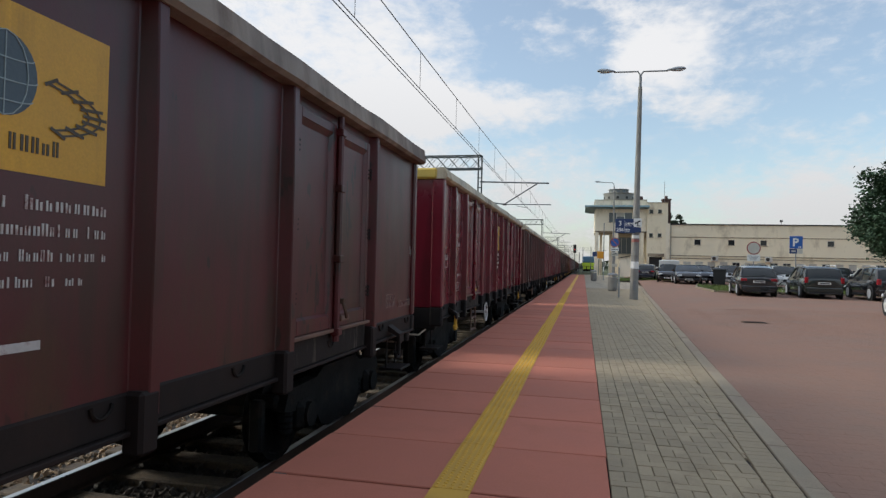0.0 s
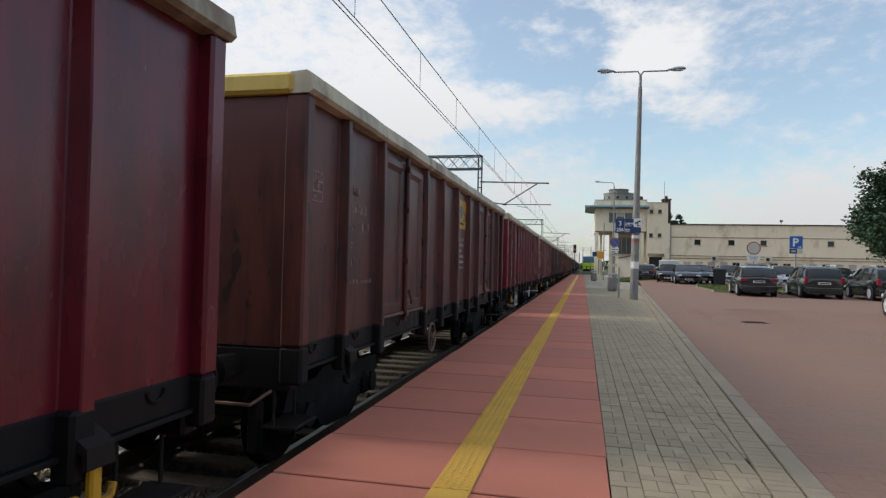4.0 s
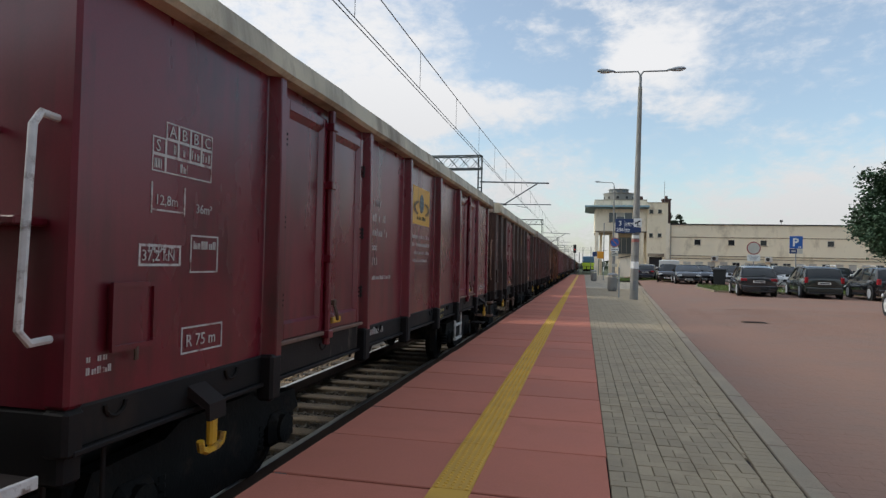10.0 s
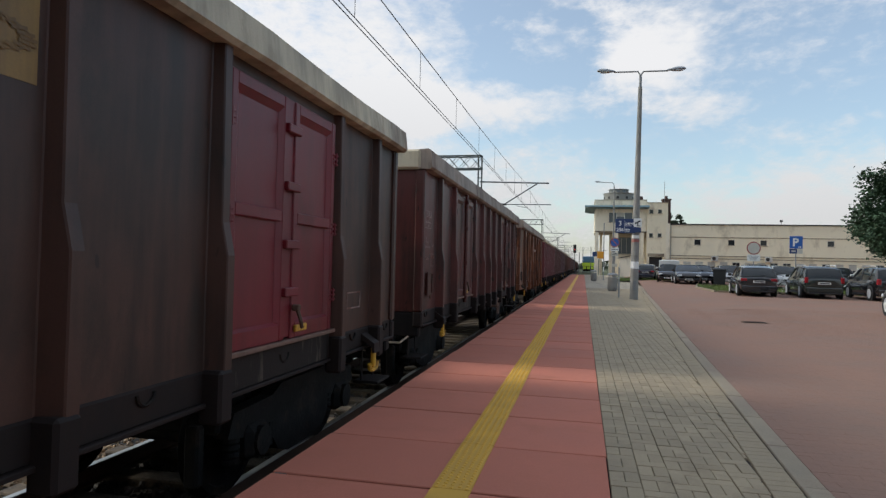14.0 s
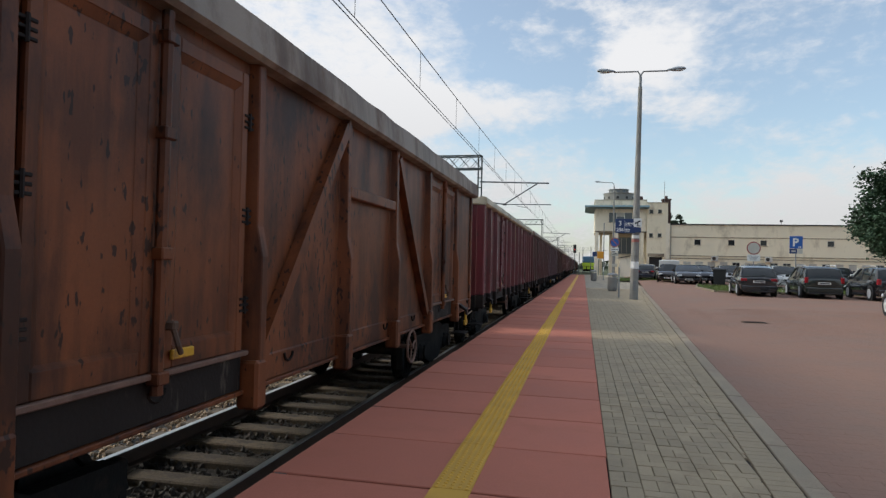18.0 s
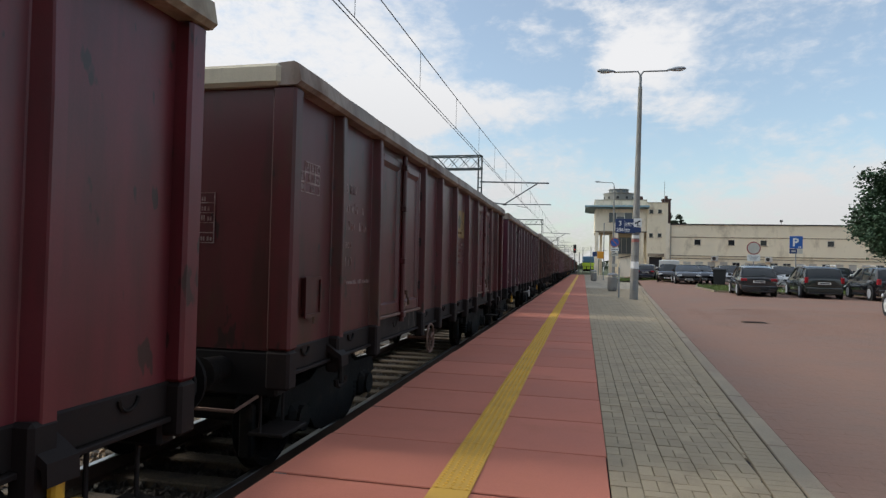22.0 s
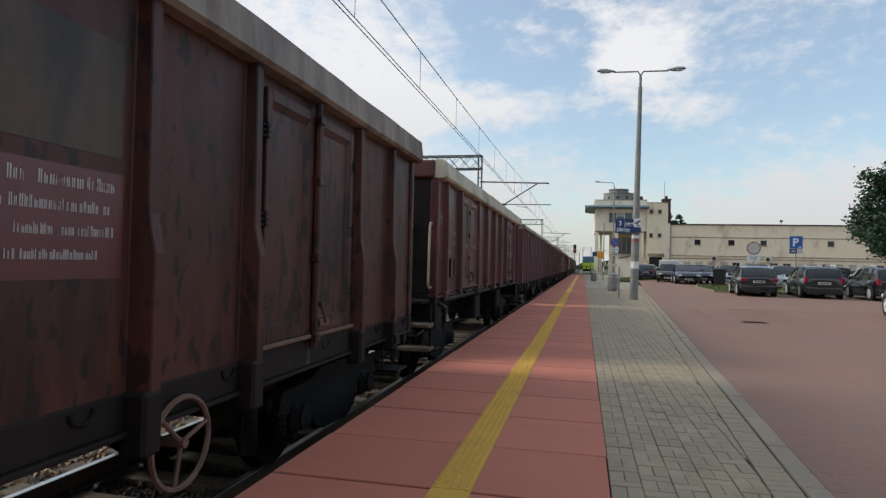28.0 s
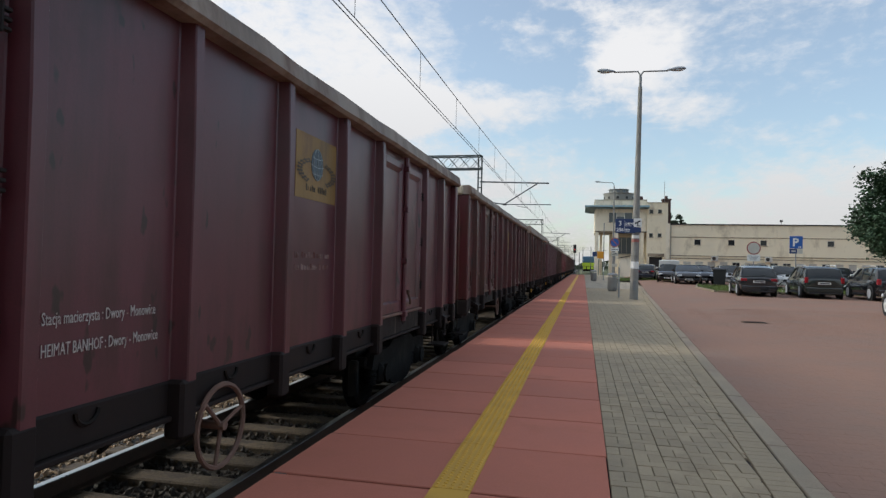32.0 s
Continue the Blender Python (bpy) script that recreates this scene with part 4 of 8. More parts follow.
        for k in range(3):
            y = sg * (6.35 + 0.17 * k)
            s.pipe([(0.05 * (-1) ** k * math.cos(a), y + 0.11 * math.sin(a), 1.02 - 0.07 * k + 0.02 * math.cos(a)) for a in [2 * math.pi * q / 10 for q in range(10)]], 0.022, 6, True)
        part("coupling", s, STEEL_DARK, w)
        s = Shape().pipe([(0.4, sg * HALF, 0.95), (0.42, sg * 6.5, 0.82), (0.4, sg * 6.7, 0.6), (0.3, sg * 6.86, 0.75)], 0.03, 6)
        part("brake_hose", s, STEEL_DARK, w)
        rh = part("rope_hook", hooks, STEEL_DARK, w)
        hook_y = sg * (HALF - (0.98 if layout != "hopper" else 0.22))
        rh.matrix_basis = pose(WALL + 0.125, hook_y, 1.0 if layout != "hopper" else 1.12)
        if layout == "hopper":
            part("corner_plate", Shape().prism([(hook_y - 0.26, 1.44), (hook_y + 0.21, 1.44), (hook_y + 0.21, 1.0), (hook_y + 0.13, 0.86), (hook_y - 0.12, 0.86), (hook_y - 0.22, 1.0)], WALL - 0.01, WALL + 0.02, lambda y, z, x: (x, y, z)), GREY_FRAME, w)
        hb = part("hook_bracket", MESH_BRACKET, GREY_FRAME, w)
        hb.matrix_basis = pose(WALL + 0.01, hook_y, 1.0 if layout != "hopper" else 1.15)
        s = Shape()
        ys = sg * (HALF - 0.28)
        for dy in (-0.19, 0.19):
            s.box(WALL - 0.20, WALL - 0.18, ys + dy - 0.015, ys + dy + 0.015, 0.55, 1.12, 0.006)
        s.box(WALL - 0.28, WALL + 0.02, ys - 0.22, ys + 0.22, 0.53, 0.56, 0.006)
        part("step", s, GREY_FRAME, w)
    part("floor", Shape().box(-WALL + 0.02, WALL - 0.02, -HALF + 0.05, HALF - 0.05, FLOOR - 0.08, FLOOR - 0.02), GREY_FRAME, w)
    # coal or scrap is not seen: the inside walls stay plain
    s = Shape()
    for xa, xb in ((-0.30, -0.12), (0.12, 0.30)):
        s.box(xa, xb, -HALF + 0.1, HALF - 0.1, FLOOR - 0.46, FLOOR - 0.08)
    for y in (-5.3, -3.7, -2.2, -0.75, 0.75, 2.2, 3.7, 5.3):
        s.box(-WALL + 0.1, WALL - 0.1, y - 0.06, y + 0.06, LOW - 0.01, FLOOR - 0.08)
    part("underframe", s, STEEL_DARK, w)
    s = Shape().lathe([(0.05, -0.5), (0.19, -0.45), (0.19, 0.45), (0.05, 0.5)], (-0.55, 1.2, 0.85), (0, 1, 0), 14)
    part("air_tank", s, STEEL_DARK, w, smooth=True)
    s = Shape()
    s.rod((0.55, -3.2, 0.78), (0.55, 3.2, 0.78), 0.025, 6)
    s.box(0.40, 0.62, -0.5, 0.2, 0.68, 0.92, 0.02)
    s.rod((0.72, -1.0, 0.70), (0.20, 0.6, 0.86), 0.02, 6)
    part("brake_rigging", s, STEEL_DARK, w)
    for y in (-5.95, -4.9, -3.42, -1.85, -0.62, 0.62, 1.85, 3.42, 4.9, 5.95):
        rg = part("lashing_ring", MESH_RING, STEEL_DARK, w)
        rg.matrix_basis = pose(WALL + 0.02, y, SILL - 0.025)
    for y in (-4.5, 4.5):
        bg = part("bogie", MESH_BOGIE, STEEL_DARK, w)
        bg.matrix_basis = pose(0, y, 0)
        for dy in (-0.9, 0.9):
            ws = part("wheelset", MESH_WHEELS, STEEL_DARK, bg)
            ws.matrix_basis = pose(0, dy, WHEEL_R)
    if handrail:
        s = Shape()
        x, y = WALL - 0.06, -HALF - 0.16
        s.pipe([(x, -HALF + 0.02, 2.55), (x, y + 0.04, 2.56), (x, y, 2.50), (x - 0.005, y - 0.03, 1.60), (x, y + 0.02, 1.54), (x, -HALF + 0.02, 1.55)], 0.020, 8)
        part("handrail", s, handrail, w, smooth=True)
    if far_rail:
        s = Shape()
        x, y = WALL - 0.06, HALF + 0.15
        s.pipe([(x, HALF - 0.02, 2.56), (x, y - 0.04, 2.57), (x, y, 2.51), (x - 0.005, y, 1.52), (x, y - 0.03, 1.45), (x, HALF - 0.02, 1.45)], 0.020, 8)
        part("handrail", s, far_rail, w, smooth=True)
    if platform_end:
        s = Shape()
        s.box(-WALL + 0.2, WALL - 0.12, -HALF - 0.18, -HALF, 2.06, 2.10, 0.008)
        s.pipe([(-0.2, -HALF, 2.52), (-0.2, -HALF - 0.2, 2.52), (0.9, -HALF - 0.2, 2.52), (0.95, -HALF, 2.52)], 0.018, 6)
        part("end_shelf", s, paint, w)
        s = Shape()
        for z in (0.62, 0.95):
            s.box(0.95, WALL + 0.0, -HALF - 0.42, -HALF - 0.14, z - 0.02, z + 0.02, 0.006)
        s.box(WALL - 0.05, WALL - 0.02, -HALF - 0.35, -HALF - 0.31, 0.6, 1.2)
        step = part("shunter_step", s, GREY_FRAME, w)
        for z in (0.62, 0.95):
            part("step_edge", Shape().box(0.97, WALL + 0.006, -HALF - 0.445, -HALF - 0.424, z - 0.028, z + 0.028, 0.004), WHITE_BAR if near_step else RUSTY_BAR, step)
            part("step_edge", Shape().box(WALL + 0.002, WALL + 0.02, -HALF - 0.42, -HALF - 0.14, z - 0.028, z + 0.028, 0.004), WHITE_BAR if near_step else RUSTY_BAR, step)
    if wheel:
        hw = part("brake_handwheel", wheel, WHITE_BAR, w)
        hw.matrix_basis = pose(WALL + 0.05, wheel_y, 0.865 if wheel is MESH_HANDWHEEL_L else 0.80)
    if ladder:
        s = Shape()
        ladder, y = ladder
        s.rod((WALL - 0.02, y - 0.27, 0.50), (WALL - 0.02, y - 0.27, 1.12), 0.02, 6)
        s.rod((WALL - 0.02, y + 0.27, 0.50), (WALL - 0.02, y + 0.27, 1.12), 0.02, 6)
        for z in (0.52, 0.78):
            s.box(WALL - 0.05, WALL + 0.01, y - 0.27, y + 0.27, z - 0.018, z + 0.018, 0.005)
        part("ladder_step", s, ladder, w)
    if pipe:
        part("unloading_shaft", Shape().rod((WALL + 0.07, -5.9, 1.33), (WALL + 0.07, 5.8, 1.33), 0.038, 10), GREY_FRAME, w, smooth=True)
        for y in (-5.6, -4.1, -2.5, -0.9, 0.7, 2.3, 3.9, 5.4):
            part("shaft_bracket", Shape().box(WALL - 0.06, WALL + 0.11, y - 0.03, y + 0.03, 1.28, 1.43, 0.012), GREY_FRAME, w)
        for y in (-2.9, -0.55, 0.6, 2.75):
            s = Shape().lathe([(0.03, -0.17), (0.055, -0.15), (0.055, -0.05), (0.08, -0.05), (0.08, 0.05), (0.055, 0.05), (0.055, 0.15), (0.03, 0.17)], (WALL + 0.07, y, 1.33), (0, 1, 0), 14)
            part("shaft_coupling", s, STEEL_DARK, w, smooth=True)
            s = Shape().pipe([(WALL + 0.02, y + 0.22, 1.40), (WALL + 0.09, y + 0.25, 1.31), (WALL + 0.10, y + 0.33, 1.25), (WALL + 0.06, y + 0.41, 1.30), (WALL + 0.02, y + 0.44, 1.40)], 0.014, 6)
            part("air_hose", s, GREY_FRAME, w, smooth=True)
        for y in (-1.9, 1.55):
            part("gear_box", Shape().box(WALL - 0.42, WALL - 0.02, y - 0.34, y + 0.30, 0.72, 1.38, 0.04), STEEL_DARK, w)
            part("gear_hanger", Shape().box(WALL - 0.10, WALL - 0.03, y + 0.32, y + 0.42, 0.62, 1.38, 0.02), STEEL_DARK, w)
        # end platform with its steps and the tall handrail
        deck = part("end_platform", Shape().box(-1.2, 1.30, -HALF - 0.46, -HALF - 0.02, 1.30, 1.36, 0.012), GREY_FRAME, w)
        s = Shape().pipe([(-0.6, -HALF - 0.42, 2.53), (0.74, -HALF - 0.42, 2.53), (0.83, -HALF - 0.42, 2.44), (0.84, -HALF - 0.42, 1.80), (0.98, -HALF - 0.42, 1.36)], 0.024, 8)
        part("platform_handrail", s, RAIL_CREAM, deck, "worn cream handrail", smooth=True)
        for z in (0.62, 0.98):
            part("step_board", Shape().box(0.92, 1.42, -HALF - 0.52, -HALF - 0.18, z - 0.03, z + 0.03, 0.01), SLEEPER_WOOD, deck, "worn wooden step board")
        for x in (0.94, 1.36):
            part("step_hanger", Shape().box(x, x + 0.04, -HALF - 0.3, -HALF - 0.26, 0.6, 1.3), GREY_FRAME, deck)
        for z in (1.94, 2.50):
            part("end_rib", Shape().box(-WALL + 0.06, 1.02, -HALF - 0.11, -HALF, z - 0.045, z + 0.045, 0.015), end_paint or paint, w)
        for x in (-0.75, 0.24):
            part("end_stake", Shape().box(x - 0.05, x + 0.05, -HALF - 0.10, -HALF, 1.40, WALL_TOP, 0.012), end_paint or paint, w)
    return w


def hash_of(text):
    return sum((i + 1) * ord(c) for i, c in enumerate(text))


def emblem(w, y0, y1, z0, z1, panel, clear=True):
    """A yellow panel with a globe and two bent tracks, drawn as plain shapes."""
    x = WALL
    p = part("emblem_panel", Shape().box(x - 0.004, x + 0.003, y0, y1, z0, z1), panel, w, "yellow company panel")
    yc, zc, r = y0 + (y1 - y0) * 0.50, z0 + (z1 - z0) * 0.57, (z1 - z0) * 0.25
    disc = [(yc + r * 0.9 * math.cos(a), zc + r * math.sin(a)) for a in [2 * math.pi * k / 28 for k in range(28)]]
    if clear != 3:
        part("globe", Shape().prism(disc, x + 0.002, x + 0.006, lambda y, z, q: (q, y, z)), GLOBE_GREY if clear == 1 else (GLOBE_WORN if clear == 2 else FADED_MARK), p)
    s = Shape()
    if clear == 1:
        for k in (-0.5, 0.0, 0.5):
            h = r * math.sqrt(1 - k * k)
            s.pipe([(x + 0.007, yc + 0.9 * h * math.cos(a), zc + r * k + 0.12 * h * math.sin(a) - 0.05 * h) for a in [math.pi * (1 + q / 8) for q in range(9)]], 0.0035, 4)
            s.pipe([(x + 0.007, yc + 0.9 * r * k * math.cos(a) * 1.4, zc + r * math.sin(a)) for a in [-math.pi / 2 + math.pi * q / 8 for q in range(9)]], 0.0035, 4)
        part("globe_line", s, GLOBE_LINE, p, kind="stuff")
    s = Shape()
    wide, high, low = (y1 - y0) * 0.46, (z1 - z0) * 0.20, z0 + (z1 - z0) * 0.44
    for sg in (-1, 1):
        def on(a, k):
            return Vector((x + 0.007, yc + sg * wide * k * math.cos(a), low + (high * k - (1 - k) * 0.02) * math.sin(a)))
        turn = [radians(62 - 118 * v_ / 8) for v_ in range(9)]
        for k in (0.86, 1.0):
            for a, b in zip(turn, turn[1:]):
                u_, v_ = on(a, k), on(b, k)
                n_ = Vector((0, -(v_ - u_).z, (v_ - u_).y)).normalized() * 0.005
                s.quad(u_ - n_, u_ + n_, v_ + n_, v_ - n_)
        for a in turn:
            u_, v_ = on(a, 0.79), on(a, 1.07)
            u_.x = v_.x = x + 0.0085
            v_.y = min(y1 - 0.01, max(y0 + 0.01, v_.y))
            n_ = Vector((0, -(v_ - u_).z, (v_ - u_).y)).normalized() * 0.0075
            s.quad(u_ - n_, u_ + n_, v_ + n_, v_ - n_)
    if clear != 3:
        part("emblem_track", s, TRACK_DARK if clear == 1 else FADED_MARK, p, kind="stuff")
    s = Shape()
    for y, y2, za, zb in letter_bars(y0 + (y1 - y0) * 0.24, z0 + (z1 - z0) * 0.13, 11, (z1 - z0) * 0.10, (y1 - y0) * 0.048, 7):
        s.box(x, x + 0.006, y, y2, za, zb)
    if clear != 3:
        part("emblem_bar", s, TRACK_DARK if clear == 1 else FADED_MARK, p, kind="stuff")
    return p


def address_lines(w, y0, z, width, paint, seed):
    rows = []
    for k, (h, n) in enumerate(((0.062, 22), (0.055, 27), (0.050, 30), (0.045, 27))):
        rows += letter_bars(y0 + (0.0, 0.0, 0.10, 0.06)[k], z - 0.11 * k, n, h, (width - (0.0, 0.0, 0.10, 0.16)[k]) / n, seed + k)
    bars(w, rows, paint, "painted lines of company address, too small to read")


def load_grid(w, y, z, paint, cols=4, k=1.0):
    """The load limit table: letters, tonnes and the limit below them."""
    a, h = 0.10 * k, 0.088 * k
    rows = outline_box(y, y + a, z + h, z + 2 * h, 0.008) + outline_box(y, y + a, z, z + h, 0.008)
    for i in range(1, cols + 1):
        rows += outline_box(y + a * i, y + a * (i + 1), z + h, z + 2 * h, 0.008) + outline_box(y + a * i, y + a * (i + 1), z + 2 * h, z + 3 * h, 0.008)
        rows += letter_bars(y + a * i + 0.018, z + h + 0.02, 3, h * 0.55, 0.026, 30 + i)
    rows += outline_box(y + a, y + a * (cols + 1), z, z + h, 0.008) + letter_bars(y + a * 2.2, z + 0.02, 4, h * 0.55, 0.03, 41) + letter_bars(y + 0.018, z + 0.02, 3, h * 0.55, 0.026, 40)
    bars(w, rows, paint, "white load limit grid")
    for i, ch in enumerate(("A", "B", "B", "C")[:cols] if cols == 4 else ("A", "B", "C")):
        lettering(ch, 0.085 * k, paint, w, side_m(y + a * (i + 1) + 0.025, z + 2 * h + 0.016))
    lettering("S", 0.085 * k, paint, w, side_m(y + 0.025, z + h + 0.016))


def small_marks(w, y, z, paint, k=1.0):
    lettering("12,8m", 0.085 * k, paint, w, side_m(y + 0.03, z))
    rows = [(y, y + 0.012, z - 0.05, z + 0.12), (y + 0.30 * k, y + 0.30 * k + 0.012, z - 0.05, z + 0.12), (y, y + 0.30 * k, z - 0.035, z - 0.025)]
    bars(w, rows, paint, "loading length mark")
    lettering("36m²", 0.085 * k, paint, w, side_m(y + 0.42 * k, z - 0.02))
    lettering("14,04 m", 0.075 * k, paint, w, side_m(y - 0.02, z - 0.28 * k))
    rows = outline_box(y + 0.38 * k, y + 0.68 * k, z - 0.40 * k, z - 0.16 * k, 0.010) + letter_bars(y + 0.41 * k, z - 0.25 * k, 6, 0.05, 0.04, 5)
    bars(w, rows, paint, "boxed weight mark")


def number_block(w, y, z, paint, series="3113", seed=1, k=1.0):
    """Type and series lettering; the running number is drawn as bars."""
    lettering("33 RIV", 0.15 * k, paint, w, side_m(y, z))
    bars(w, letter_bars(y, z - 0.20 * k, 8, 0.105 * k, 0.085 * k, seed) + letter_bars(y, z - 0.40 * k, 9, 0.105 * k, 0.085 * k, seed + 1), paint, "painted running number")
    lettering("Eaos", 0.15 * k, paint, w, side_m(y, z - 0.60 * k))
    lettering(series, 0.15 * k, paint, w, side_m(y, z - 0.80 * k))
    bars(w, letter_bars(y, z - 1.0 * k, 18, 0.045, 0.045, seed + 2), paint, "small painted line")


def radius_mark(w, y, z, paint):
    lettering("R 75 m", 0.105, paint, w, side_m(y + 0.04, z + 0.04))
    bars(w, outline_box(y, y + 0.42, z, z + 0.16, 0.010), paint, "frame round the curve mark")


def placard(w, y, z, paint, k=0.74):
    a, b = 0.2 * k, 0.22 * k
    p = part("placard_holder", Shape().box(WALL, WALL + 0.03, y - a, y + a, z - b, z + b, 0.006), paint, w)
    for y0, y1, z0, z1 in ((-a - 0.012, a + 0.012, b - 0.018, b + 0.008), (-a - 0.012, -a + 0.012, 0.018 - b, b - 0.018), (a - 0.012, a + 0.012, 0.018 - b, b - 0.018), (-a - 0.012, a + 0.012, -b - 0.012, 0.018 - b)):
        part("placard_frame", Shape().box(WALL + 0.03, WALL + 0.046, y + y0, y + y1, z + z0, z + z1), paint, p)
    part("placard_latch", Shape().rod((WALL + 0.04, y + 0.02, z - b - 0.07), (WALL + 0.04, y + 0.02, z - b), 0.012, 6), RAIL_RUST, p)


def end_grid(w, paint, layout="many"):
    """Inspection grid on the end wall that faces the camera."""
    s = Shape()
    HALF = LAYOUTS[layout][2]
    for k in range(6):
        s.box(0.30, 0.78, -HALF - 0.004, -HALF, 2.05 + 0.08 * k, 2.058 + 0.08 * k)
        if k < 5:
            for y, y2, a, b in letter_bars(0.33, 2.07 + 0.08 * k, 8, 0.045, 0.055, k):
                s.box(y, y2, -HALF - 0.004, -HALF, a, b)
    s.box(0.30, 0.308, -HALF - 0.004, -HALF, 2.05, 2.45)
    s.box(0.772, 0.78, -HALF - 0.004, -HALF, 2.05, 2.45)
    part("inspection_grid", s, paint, w, kind="stuff")


def stroke(points, width, x, shape):
    """A flat painted stroke of changing width through (y, z) points."""
    pts = [Vector((0, y, z)) for y, z in points]
    fine_ = []
    for i in range(len(pts) - 1):
        a, b, c, d = pts[max(i - 1, 0)], pts[i], pts[i + 1], pts[min(i + 2, len(pts) - 1)]
        for k in range(5):
            t = k / 5
            fine_.append(0.5 * ((2 * b) + (c - a) * t + (2 * a - 5 * b + 4 * c - d) * t * t + (3 * b - a - 3 * c + d) * t ** 3))
    fine_.append(pts[-1])
    for off in (0,):
        vs = []
        for i, p in enumerate(fine_):
            d = (fine_[min(i + 1, len(fine_) - 1)] - fine_[max(i - 1, 0)]).normalized()
            n = Vector((0, -d.z, d.y)) * width * 0.5 * (0.8 + 0.3 * math.sin(i * 0.7))
            vs += [Vector((x, 0, 0)) + p + n, Vector((x, 0, 0)) + p - n]
        shape.add(vs, [(2 * i, 2 * i + 1, 2 * i + 3, 2 * i + 2) for i in range(len(fine_) - 1)])


TRAIN = []


MARKINGS = ("marking", "lettering", "emblem_panel", "graffiti", "placard_holder", "address_field", "lettering_field", "blue_label")


def put(w, middle, nudge=0.0):
    """middle: where the wagon's middle stands at the start, measured along the platform; nudge: moves its markings along it."""
    TRAIN.append((w, middle))
    for ob in w.children:
        if ob.name.split(".")[0] in MARKINGS:
            ob.matrix_basis = Matrix.Translation((0, nudge, 0)) @ ob.matrix_basis


GAP = 13.95

# ---------------------------------------------------------------- the train, wagon by wagon
def make_train():
    middles = [1.98, 16.09, 30.0, 43.83, 57.89, 71.73, 85.57, 99.57, 113.5, 127.48, 141.52, 155.38, 169.31, 183.17]
    # 0: dull red brown, yellow company panel
    w = wagon("a", "dull red-brown open freight wagon with yellow panel", PAINT_DULL, GREY_FRAME, CAP_GREY, CAP_CREAM, layout="few", far_rail=WHITE_BAR)
    lettering("Sp", 0.14, MARK_WHITE, w, side_m(5.9, 2.05))
    emblem(w, -0.68, 0.44, 2.27, 2.96, LOGO_YELLOW)
    address_lines(w, -0.68, 2.12, 1.15, MARK_WHITE, 1)
    bars(w, [(-0.2, 0.1, 1.52, 1.56)], MARK_WHITE, "small stencil mark")
    bars(w, outline_box(4.95, 5.30, 1.38, 1.54, 0.01) + letter_bars(4.99, 1.47, 6, 0.045, 0.05, 2) + letter_bars(4.99, 1.40, 6, 0.045, 0.05, 3) + outline_box(5.42, 6.06, 1.36, 1.44, 0.008) + letter_bars(5.46, 1.38, 13, 0.04, 0.043, 4), MARK_WORN, "boxed inspection mark")
    put(w, middles[0], 0.17)
    # 1: red with yellow panel and many markings
    w = wagon("b", "red open freight wagon with a black frame", PAINT_MAROON, BLACK_PAINT, CAP_CREAM, CAP_YELLOW, hooks=MESH_HOOK_Y, wheel=MESH_HANDWHEEL_W, wheel_y=-1.42, ladder=(RUSTY_BAR, -2.8))
    emblem(w, 0.12, 1.04, 2.32, 2.97, LOGO_YELLOW)
    address_lines(w, 0.14, 2.17, 0.88, MARK_WHITE, 3)
    load_grid(w, -6.22, 2.45, MARK_WHITE, 3)
    small_marks(w, -6.2, 2.2, MARK_WHITE, 0.85)
    number_block(w, -5.24, 2.6, MARK_WHITE, "3113", 4, 0.9)
    radius_mark(w, -5.0, 1.42, MARK_WHITE)
    end_grid(w, MARK_WORN)
    put(w, middles[1], 0.03)
    # 2: brown
    w = wagon("c", "brown open freight wagon with white markings", PAINT_BROWN, BLACK_PAINT, CAP_CREAM, CAP_YELLOW, wheel=MESH_HANDWHEEL_R, wheel_y=-1.7, half=6.30)
    emblem(w, 0.16, 1.09, 2.60, 3.14, LOGO_YELLOW)
    bars(w, [b for k in range(6) for b in letter_bars((0.36, 0.36, 0.45, 0.36, 0.30, 0.26)[k], 2.36 - 0.105 * k, (15, 16, 7, 15, 17, 23)[k], (0.07, 0.06, 0.055, 0.06, 0.06, 0.045)[k], (0.036, 0.036, 0.036, 0.036, 0.036, 0.03)[k], 50 + k)] + outline_box(0.22, 0.33, 2.02, 2.12, 0.008), MARK_WHITE, "painted lines of company address, too small to read")
    number_block(w, -5.24, 2.6, MARK_WORN, "3113", 6, 0.9)
    bars(w, letter_bars(1.32, 1.17, 8, 0.05, 0.04, 3) + letter_bars(1.32, 1.09, 8, 0.05, 0.04, 4) + outline_box(0.35, 0.50, 1.12, 1.20, 0.01), MARK_WORN, "sill stencil")
    load_grid(w, -6.22, 2.45, MARK_WORN, 3)
    put(w, middles[2], 0.04)
    # 3: bright maroon, yellow end
    w = wagon("d", "clean maroon open freight wagon with a yellow end", PAINT_MAROON, BLACK_PAINT, CAP_CREAM, CAP_YELLOW, hooks=MESH_HOOK_Y, wheel=MESH_HANDWHEEL_W, wheel_y=1.86, ladder=(WHITE_BAR, -2.7))
    emblem(w, 0.12, 1.07, 2.52, 3.10, LOGO_YELLOW)
    address_lines(w, 0.14, 2.38, 0.92, MARK_WHITE, 8)
    bars(w, letter_bars(0.42, 1.40, 6, 0.05, 0.04, 3) + [(0.36, 0.39, 1.41, 1.44), (0.64, 0.67, 1.41, 1.44)], MARK_WHITE, "lifting point stencil")
    load_grid(w, -6.2, 2.42, MARK_WHITE, 3)
    small_marks(w, -6.2, 2.2, MARK_WHITE, 0.85)
    number_block(w, -5.24, 2.62, MARK_WHITE, "1113", 9, 0.95)
